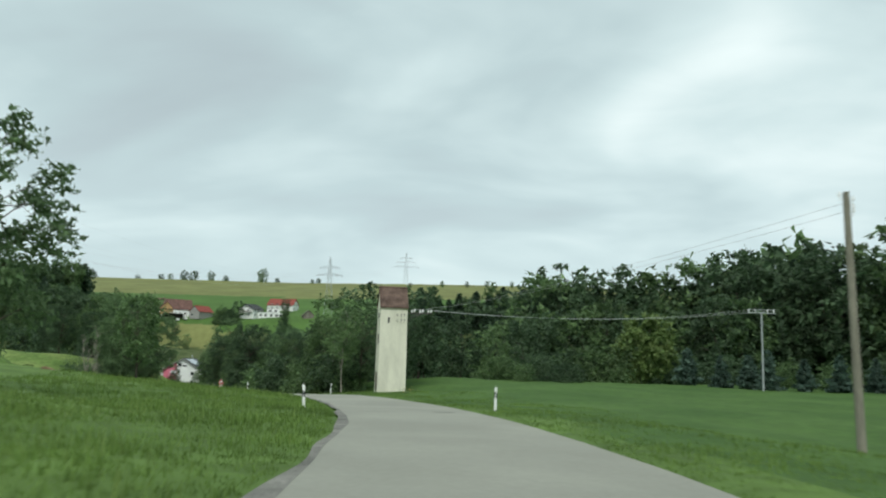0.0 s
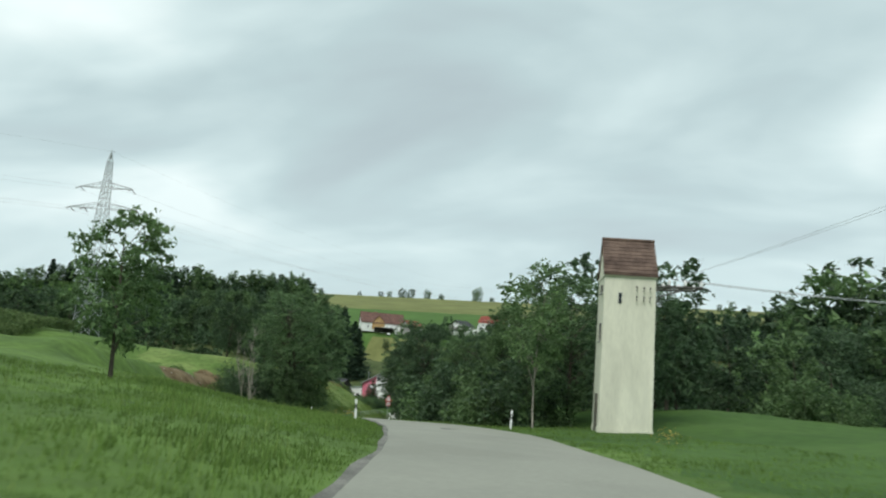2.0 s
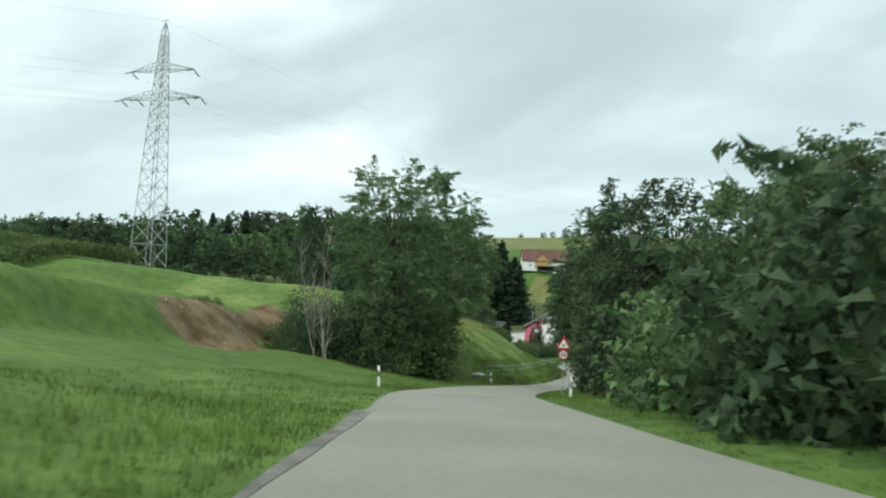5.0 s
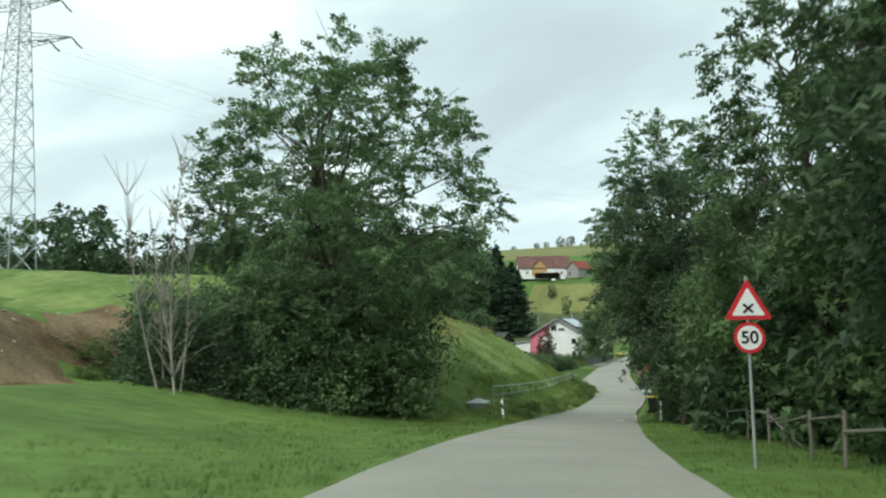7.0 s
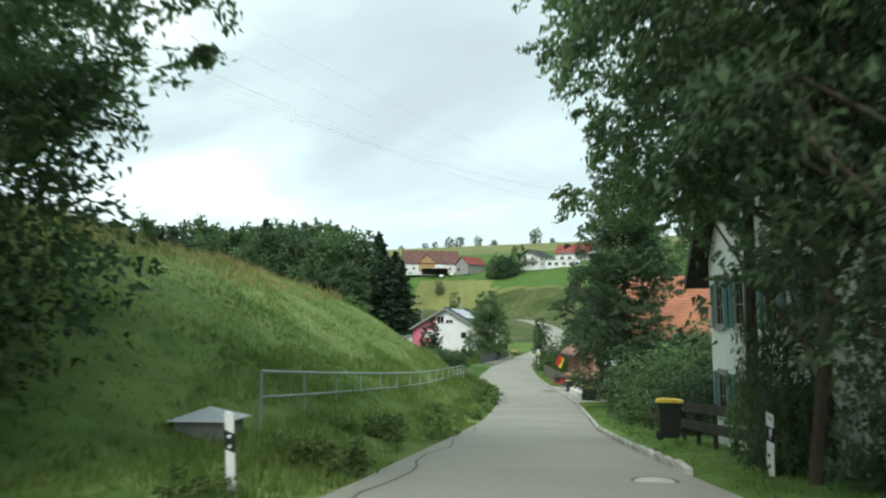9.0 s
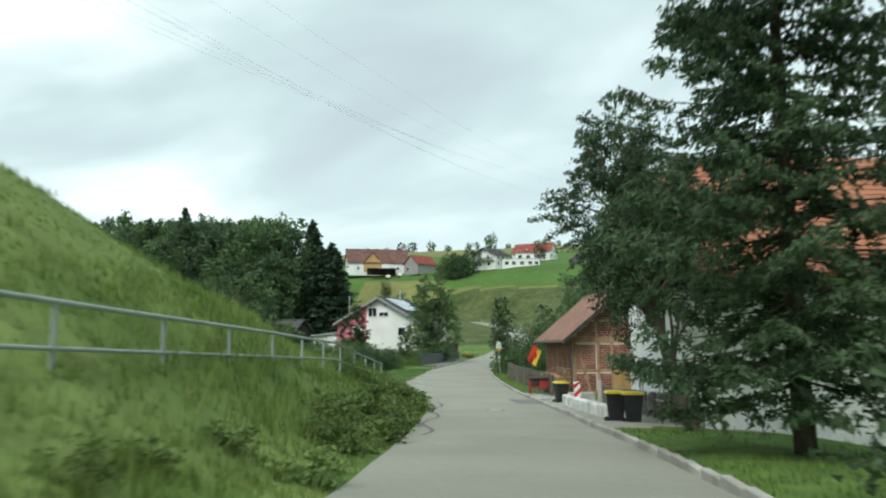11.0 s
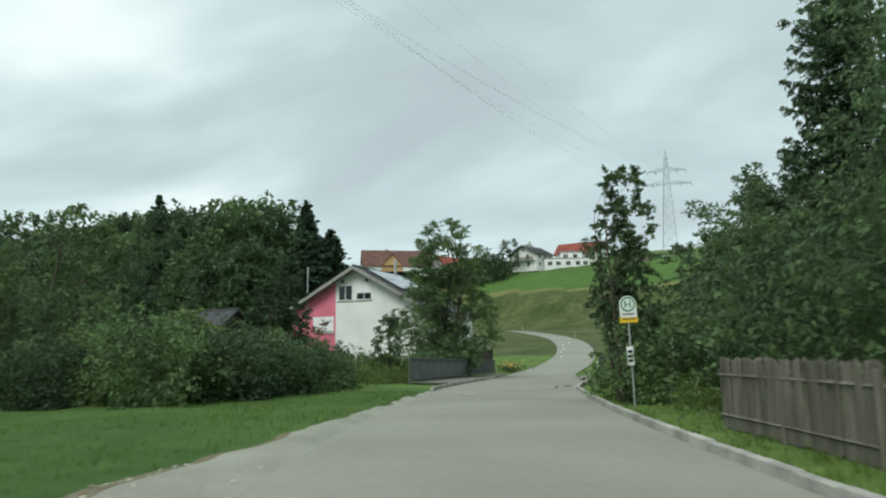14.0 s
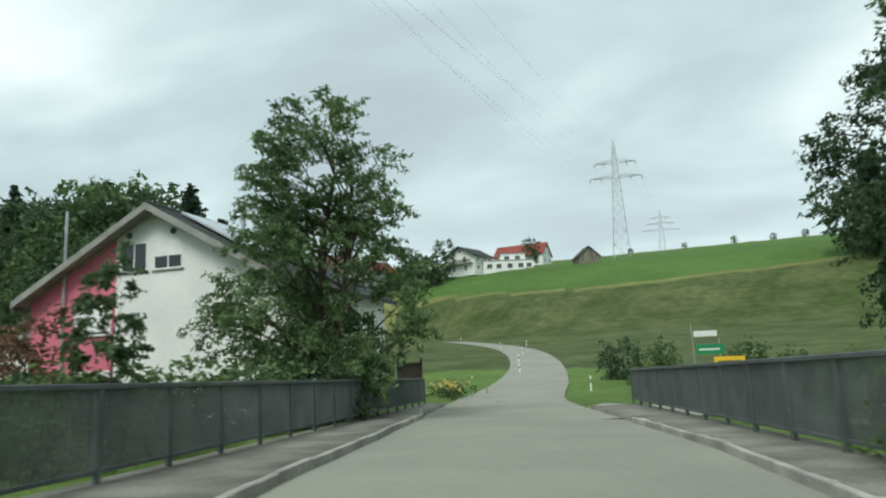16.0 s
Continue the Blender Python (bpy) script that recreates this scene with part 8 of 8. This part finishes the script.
bm = bmesh.new(); box(bm, -1.0, 1.0, -0.19, 0.19, -0.1, 0.44, 0.045); me = mesh_of(bm, WHITEWASH)
a, b = Vector((-58.25, 213.9)), Vector((-55.4, 204.2))
for k in range(5):
    p = a.lerp(b, (k + 0.5) / 5)
    z = at_road(float(by_road([p.x], [p.y])[0][0]))[2]
    o = new("concrete_block", me)
    tagged(o, "white-washed low concrete block beside the road", "block", "concrete blocks")
    o.matrix_world = pose(p.x, p.y, z - 0.02, 0, 0, math.degrees(math.atan2(b.y - a.y, b.x - a.x)) + (k % 3 - 1) * 0.8)
o = new("gate_post", None)
o.matrix_world = pose(-56.9, 217.2, -13.1)
tagged(o, "pale concrete gate post in the cottage yard", "post")
bm = bmesh.new(); box(bm, -0.1, 0.1, -0.1, 0.1, -0.2, 1.15, 0.015); part("shaft", bm, CONCRETE, o)
o = new("stone_trough", None)
o.matrix_world = pose(-58.0, 218.6, -13.1, 0, 0, 20)
tagged(o, "low pale stone trough in front of the cottage", "trough")
bm = bmesh.new(); box(bm, -0.7, 0.7, -0.25, 0.25, -0.1, 0.4, 0.03); part("trough_body", bm, CONCRETE, o)

t = thing("rabbit_hutch", pose(-60.75, 221.6, -13.08, 0, 0, 16), "red painted wooden hutch on legs beside the fence", "hutch")
bm = bmesh.new(); prism(bm, [(-0.3, 0.45), (0.35, 0.45), (0.35, 1.05), (-0.3, 0.98)], "x", -0.6, 0.6); part("body", bm, RED_PAINT, t)
bm = bmesh.new(); prism(bm, [(-0.4, 0.97), (0.42, 1.06), (0.42, 1.10), (-0.4, 1.01)], "x", -0.68, 0.68); part("roof", bm, WOOD_DARK, t)
# flat dark panel painted in for the shade inside the open meshed half
bm = bmesh.new(); box(bm, -0.5, -0.05, -0.315, -0.295, 0.55, 0.9, 0.004); part("mesh_door", bm, WOOD_DARK, t, "dark panel for the shaded open mesh compartment")
for sx in (-0.55, 0.55):
    for sy in (-0.26, 0.3):
        bm = bmesh.new(); box(bm, sx - 0.03, sx + 0.03, sy - 0.03, sy + 0.03, -0.1, 0.46); part("leg", bm, RED_PAINT, t)

# small boarded hut and wire fence past the bus stop
t = thing("garden_hut", pose(-66.75, 259.0, ground_z(-66.75, 259.0) - 0.05, 0, 0, 14), "small weathered grey boarded hut behind the wire fence", "hut")
bm = bmesh.new(); prism(bm, [(-0.72, -0.2), (0.72, -0.2), (0.72, 1.55), (0, 1.95), (-0.72, 1.55)], "y", -1.0, 1.0); part("core", bm, WOOD_GREY, t)
for sg in (-1, 1):
    bm = bmesh.new(); prism(bm, [(0, 1.97), (sg * 0.98, 1.42), (sg * 0.98, 1.48), (0, 2.04)], "y", -1.2, 1.2); part("roof", bm, CLADDING, t)
for k in range(9):
    z = 0.0 + k * 0.172
    bm = bmesh.new(); box(bm, -0.74, 0.74, -1.028, -1.002, z, z + 0.164, 0.004); part("board", bm, WOOD_GREY, t)
    bm = bmesh.new(); box(bm, -0.748, -0.722, -1.0, 1.0, z, z + 0.164, 0.004); part("board", bm, WOOD_GREY, t)
t = thing("wire_fence", None, "dark chain-link wire fence on slim concrete posts", "fence")
FA, FB_ = Vector((-67.55, 260.2)), Vector((-68.9, 278.5))
ln = (FB_ - FA).length
for k in range(8):
    q = FA.lerp(FB_, k / 7)
    bm = bmesh.new(); box(bm, q.x - 0.05, q.x + 0.05, q.y - 0.05, q.y + 0.05, ground_z(q.x, q.y) - 0.3, ground_z(q.x, q.y) + 1.35, 0.01); part("post", bm, CONCRETE, t)
bm = bmesh.new()
for k in range(int(ln / 0.1)):
    for sg in (-1, 1):
        f0, f1 = k * 0.1 / ln, (k * 0.1 + sg * 1.15) / ln
        f1 = min(max(f1, 0.0), 1.0)
        p, q = FA.lerp(FB_, f0), FA.lerp(FB_, f1)
        top = 1.15 * abs(f1 - f0) * ln / 1.15
        tube(bm, [(p.x, p.y, ground_z(p.x, p.y) + 0.08), (q.x, q.y, ground_z(q.x, q.y) + 0.08 + top)], 0.006, 3, False)
for z in (0.08, 0.66, 1.24):
    tube(bm, [(*FA.lerp(FB_, k / 12), ground_z(*FA.lerp(FB_, k / 12)) + z) for k in range(13)], 0.007, 4, False)
part("wire_netting", bm, RAIL, t)

# flag on a slanted pole at the garden fence
t = thing("garden_flag", pose(-62.85, 232.4, -12.75, 0, 4, 0) @ Matrix.Diagonal((0.66, 0.82, 0.92, 1)), "red and yellow flag with a red disc on a slanted pole", "flag")
bm = bmesh.new(); tube(bm, [(0.6, 0.3, 0), (0.1, -0.25, 3.05)], 0.022, 8); part("pole", bm, WOOD_GREY, t)
for nm, mt_, lo, hi in (("red_half", FLAG_R, 0.0, 0.52), ("yellow_half", FLAG_Y, 0.52, 1.0)):
    V, F = [], []
    for j in range(9):
        for k in range(7):
            u = lo + (hi - lo) * k / 6
            v = j / 8
            V.append((-0.25 + u * 0.95 - 0.55 * v, -0.3 + 0.06 * math.sin(u * 9 + v * 3), 2.85 - 0.5 * u - v * 1.25))
    for j in range(8):
        for k in range(6):
            i = j * 7 + k
            F.append((i, i + 1, i + 8, i + 7))
    part(nm, raw(nm, V, F, mt_, True), None, t)
bm = bmesh.new(); flat(bm, [(-0.02 + 0.25 * math.cos(a), 2.06 + 0.25 * math.sin(a)) for a in [2 * math.pi * k / 20 for k in range(20)]], -0.375, -0.365); part("disc", bm, FLAG_R, t, "red disc")

# small roofed notice board, flower bed and signs at the junction
t = thing("notice_shelter", pose(-89.7, 307.5, ground_z(-89.7, 307.5), 0, 0, 14) @ Matrix.Diagonal((1.15, 1.15, 1.2, 1)), "small wooden notice board with a shingled gable roof", "shelter")
bm = bmesh.new(); prism(bm, [(-0.95, 2.1), (0, 2.65), (0.95, 2.1), (0.95, 2.18), (0, 2.75), (-0.95, 2.18)], "y", -0.6, 0.6); part("roof", bm, WOOD_GREY, t)
for x in (-0.7, 0.7):
    bm = bmesh.new(); box(bm, x - 0.06, x + 0.06, -0.06, 0.06, -0.3, 2.3, 0.008); part("post", bm, WOOD_DARK, t)
bm = bmesh.new(); box(bm, -0.65, 0.65, -0.03, 0.03, 0.9, 2.0, 0.01); part("board", bm, WOOD_DARK, t)
t = thing("guide_sign", pose(-69.6, 313.5, ground_z(-69.6, 313.5), 0, 0, 5), "white and green direction signs on a tilted post", "road sign")
bm = bmesh.new(); tube(bm, [(-0.8, 0.05, -0.4), (-0.95, 0.05, 4.3)], 0.035, 8); tube(bm, [(0.9, 0.05, -0.4), (0.9, 0.05, 3.2)], 0.035, 8); part("post", bm, STEEL, t)
bm = bmesh.new(); box(bm, -0.8, 0.8, -0.02, 0.02, 3.35, 3.75, 0.006); part("white_plate", bm, SIGN_WHITE, t, "white arrow plate")
bm = bmesh.new(); box(bm, -0.7, 1.2, -0.02, 0.02, 2.1, 2.8, 0.006); gp = part("green_plate", bm, SIGN_GREEN, t, "green direction plate")
bm = bmesh.new(); box(bm, -0.5, 0.9, -0.027, -0.018, 2.38, 2.5); part("writing_bar", bm, SIGN_WHITE, gp)
t = thing("yellow_sign", pose(-68.4, 311.3, ground_z(-68.4, 311.3) - 0.7, 0, 0, 5), "yellow place-name board on two posts", "road sign")
bm = bmesh.new(); box(bm, -1.0, 1.0, -0.02, 0.02, 1.9, 2.6, 0.006); yp = part("plate", bm, SIGN_YELLOW, t)
bm = bmesh.new(); box(bm, -0.75, 0.75, -0.027, -0.018, 2.18, 2.32); part("writing_bar", bm, SIGN_BLACK, yp)
for x in (-0.8, 0.8):
    bm = bmesh.new(); tube(bm, [(x, 0.04, -0.4), (x, 0.04, 2.6)], 0.03, 8); part("post", bm, STEEL, t)
for x, y, h, k in ((-74.6, 314.5, 1.0, 0), (-75.4, 322, 3.2, 2), (-72.3, 322, 3.0, 1), (-73.8, 319, 1.6, 0), (-66, 320, 3.0, 3), (-63, 318, 2.2, 1), (-60, 316, 2.0, 2)):
    shrub(x, y, h, k, 0.8, "small dark shrub at the road junction", "junction shrubs")


def bloom_bed(x, y, r, n, seed, name="flower_bed", label="low flower bed with yellow blooms beside the road"):
    rg = np.random.default_rng(seed)
    t = thing(name, pose(x, y, ground_z(x, y) - (0 if r > 0.8 else 0.25)), label, "flowers")
    P = rg.normal(size=(n * 3, 3)) * (r * 0.45, r * 0.3, 0.22 if r > 0.8 else 0.1) + (0, 0, 0.4)
    V, F = leaf_cards(rg, P, 0.22 if r > 0.8 else 0.09); part("leaves", raw("leaves", V, F, LEAF), None, t)
    P = rg.normal(size=(n, 3)) * (r * 0.4, r * 0.28, 0.18 if r > 0.8 else 0.1) + (0, 0, 0.75 if r > 0.8 else 0.55)
    V, F = leaf_cards(rg, P, 0.16 if r > 0.8 else 0.06, aspect=0.9); tagged(part("bloom_cluster", raw("bloom_cluster", V, F, BLOOM), None, t), kind="stuff")


bloom_bed(-86.9, 307.5, 1.9, 150, 1)
bloom_bed(-85.9, 304.2, 1.0, 60, 2)
for k, (s, o) in enumerate(((81.6, -2.8), (79.8, -2.7), (66.2, 9.4), (68.5, 10.4))):
    bloom_bed(*at_road(s, o)[:2], 0.75, 36, 10 + k, "wild_flowers", "scattered yellow wild flowers in the verge grass")

# low bushes on the bank end beside the lay-by
BR = [(206 + k * 0.85 + (k % 3) * 0.3, -2.7 - (k * 7 % 5) * 0.42 - 0.03 * k, 0.42 + (k * 11 % 6) * 0.07) for k in range(6, 24)]
for k, (s, o, h) in enumerate(BR):
    x, y = at_road(s, o)[:2]
    shrub(x, y, h, k, 1.0, "low bramble bush on the end of the bank", "bank brambles")


# nettles and weeds on the bank under the hand-rail
WEED = [bush_meshes(80 + k, 0.8, 0.75, 9, 800, 0.112, LEAF_LIGHT) for k in range(3)]
rr = random.Random(44)
for k in range(96):
    s = rr.uniform(162, 226) if k < 34 else rr.uniform(196, 224) if k < 64 else rr.uniform(203, 226)
    x, y = at_road(s, -np.interp(s, LEFT_S, LEFT_E) - (rr.uniform(0.5, 1.7) if k < 64 else 0.55 + 1.1 * rr.random()))[:2]
    sc = rr.uniform(0.35, 0.65) if k < 40 else rr.uniform(0.45, 0.8)
    ob = thing("weed_clump", pose(x, y, ground_z(x, y) - 0.08, 0, 0, rr.uniform(0, 360)) @ Matrix.Diagonal((sc * 1.2, sc * 1.2, sc, 1)), "low clump of dark nettles on the bank", "weeds", "bank weeds")
    for nm, me in zip(("stem", "leaves"), WEED[k % 3]):
        o = new(nm, me)
        o.parent = ob


# field post, maize, trees behind the pasture
t = thing("field_post", pose(-26.2, 76.9, ground_z(-26.2, 76.9)), "thin weathered wooden post in the pasture", "post")
bm = bmesh.new(); tube(bm, [(0, 0, -0.4), (0.03, 0, 1.7)], 0.035, 8); part("shaft", bm, POLEWOOD, t)
rg = np.random.default_rng(31)
n = 5200
t_, q_ = rg.random(n), rg.random(n) ** 1.5 * 22
px, py = -100 - 17 * t_ - q_ * 1.6, 122 + 44 * t_ - q_ * 0.55
px = np.round(px / 0.75) * 0.75 + rg.normal(size=px.size) * 0.06
base = np.stack([px, py, land(px, py)], 1)
P = (base[:, None] + np.stack([rg.normal(size=(px.size, 5)) * 0.22, rg.normal(size=(px.size, 5)) * 0.22, rg.uniform(0.5, 2.3, (px.size, 5))], -1)).reshape(-1, 3)
V, F = leaf_cards(rg, P, 0.75, -0.2, 0.18)
tagged(new("maize_field", raw("maize_field", V, F, CORN)), "tall green maize crop at the far side of the pasture", "maize", kind="stuff")
for k, (x, y, top) in enumerate(((-128, 186, 12.0), (-133, 188, 13.5), (-139, 187, 12.5), (-145, 186, 13.0), (-122, 190, 9.5), (-151, 184, 12.0), (-117, 196, 8.0), (-158, 182, 11.0), (-166, 178, 10.0), (-112, 204, 6.0), (-176, 174, 9.5))):
    plant("hedgerow_tree", FB[k % 4], x, y, k * 66, (top - ground_z(x, y)) / (20 + k % 4), "leafy hedgerow tree behind the pasture", group="hedgerow trees")


# ---- grass ----
def tufts(name, n, s0, s1, lo, hi, hmin, hmax, seed, material, label, power=1.6, blades=4, keep=None, wide=0.022):
    """Blades of grass along both verges; lo..hi metres out from the asphalt."""
    rg = np.random.default_rng(seed)
    s = rg.uniform(s0, s1, n)
    sg = np.where(rg.random(n) < 0.5, -1.0, 1.0)
    d = lo + (hi - lo) * rg.random(n) ** power
    side = np.where(sg < 0, -np.interp(s, LEFT_S, LEFT_E) - d, np.interp(s, RIGHT_S, RIGHT_E) + d)
    if keep is not None:
        k = keep(s, side)
        s, side, d = s[k], side[k], d[k]
    x, y, tx, ty = (np.interp(s, MID_S, a) for a in (MID[:, 0], MID[:, 1], MID_T[:, 0], MID_T[:, 1]))
    x, y = x + side * ty, y - side * tx
    z = land(x, y)
    m = len(x)
    h = rg.uniform(hmin, hmax, m) * (0.45 + 0.55 * np.clip(d / 1.2, 0, 1)) * (0.75 + 0.35 * np.sin(x * 0.8) * np.cos(y * 0.6))
    root = np.stack([x, y, z - 0.03], 1)[:, None] + np.concatenate([rg.normal(size=(m, blades, 2)) * 0.07, np.zeros((m, blades, 1))], -1)
    a = rg.uniform(0, 2 * np.pi, (m, blades))
    lean = rg.uniform(0.1, 0.65, (m, blades)) * h[:, None]
    tip = root + np.stack([np.cos(a) * lean, np.sin(a) * lean, h[:, None] * rg.uniform(0.7, 1.1, (m, blades))], -1)
    w = np.stack([-np.sin(a), np.cos(a), np.zeros_like(a)], -1) * wide * (0.8 + 1.6 * h[:, None, None])
    V = np.stack([root - w, root + w, tip], 2).reshape(-1, 3)
    F = np.arange(m * blades * 3).reshape(-1, 3)
    return tagged(new(name, raw(name, V, F, material)), label, "grass", kind="stuff")


def not_paved(s, o):
    gravel = (o < 0) & (s > 222) & (s < 270) & (-o < np.interp(s, LAYBY_S, LAYBY_W) - 0.05)
    paved = ((o < 0) & (s > 268) & (s < 303) & (o > -6.2)) | ((o > 0) & (s > 269) & (s < 300) & (o < 6))
    yard = (o > 3) & (s > 208) & (s < 229) & (o < 11)
    drive = (o > 3) & (s > 163) & (s < 210) & (o < 3.4)
    house = (o > 5.2) & (s > 160) & (s < 182)
    return ~(gravel | paved | yard | drive | house)


def bank_only(s, o):
    return (o < 0) & not_paved(s, o)


tufts("verge_grass", 36000, -4, 130, 0.05, 9, 0.08, 0.24, 1, BLADES, "tufted green verge and meadow grass", 1.7, 4, not_paved, 0.013)
tufts("lower_verge_grass", 36000, 125, 300, 0.05, 8, 0.08, 0.24, 2, BLADES, "tufted green verge grass in the village", 1.7, 4, not_paved, 0.013)
tufts("bank_grass", 36000, 4, 108, 0.4, 17, 0.14, 0.36, 3, BLADES, "long lush grass on the upper bank", 1.25, 4, bank_only, 0.013)
tufts("knoll_grass", 32000, 162, 216, 3.6, 20, 0.12, 0.32, 4, LIT_HAYBLADES, "long grass on the knoll above the hand-rail", 1.1, 4, bank_only, 0.013)
tufts("bank_edge_grass", 20000, 160, 226, 0.1, 4.6, 0.25, 0.5, 7, LIT_HAYBLADES, "long lush grass along the foot of the bank", 1.2, 4, bank_only, 0.011)
tufts("dry_grass", 4200, 160, 206, 9.5, 17, 0.35, 0.75, 5, DRYBLADES, "dry straw-coloured grass along the knoll's crest", 0.9, 3, bank_only, 0.012)
tufts("tall_weeds", 5200, 6, 98, 0.8, 15, 0.3, 0.62, 6, LIT_HAYBLADES, "pale seed heads in the long bank grass", 1.0, 2, bank_only, 0.008)


# firewood stacked against the long wall of the cottage, log ends to the road
t = thing("firewood_stack", pose(-57.42, 228.70, -13.1, 0, 0, 17), "stack of split firewood against the brick cottage wall", "firewood")
rr = random.Random(21)
log_meshes = []
for k in range(4):
    bm = bmesh.new(); tube(bm, [(-0.17, 0, 0), (0.17, 0.01, 0.01)], 0.052 + 0.007 * k, 6 + k % 3)
    log_meshes.append(mesh_of(bm, LOG))
for row in range(13):
    for j in range(26):
        part("log", log_meshes[rr.randrange(4)], None, t, m=pose(-3.28 + rr.uniform(-0.05, 0.05), -4.3 + j * 0.132 + (0.066 if row % 2 else 0) + rr.uniform(-0.012, 0.012), 0.07 + row * 0.114, rr.uniform(0, 360), 0, rr.uniform(-4, 4)))

# patch of rounded cobbles beside the hutch
V, F = [], []
for i in range(34):
    for j in range(20):
        s_, o_ = 226.6 + i * 0.16, 3.75 + j * 0.15 + (0.07 if i % 2 else 0)
        x, y = at_road(s_, o_)[:2]
        z = ground_z(x, y) + 0.012 + rr.uniform(0, 0.012)
        n = len(V)
        a = rr.uniform(-0.2, 0.2)
        for r_, h_ in ((0.068, -0.06), (0.070, 0.0), (0.045, 0.022)):
            for q in range(6):
                an = a + q * math.pi / 3
                V.append((x + r_ * math.cos(an), y + r_ * 0.95 * math.sin(an), z + h_))
        for ring in (0, 6):
            F += [(n + ring + q, n + ring + (q + 1) % 6, n + ring + 6 + (q + 1) % 6, n + ring + 6 + q) for q in range(6)]
        F.append(tuple(n + 12 + q for q in range(6)))
me = bpy.data.meshes.new("cobbles")
me.from_pydata(V, [], F)
me.materials.append(CONCRETE)
tagged(new("cobbles", me), "patch of rounded pale grey cobbles beside the hutch", "cobbles", kind="stuff")
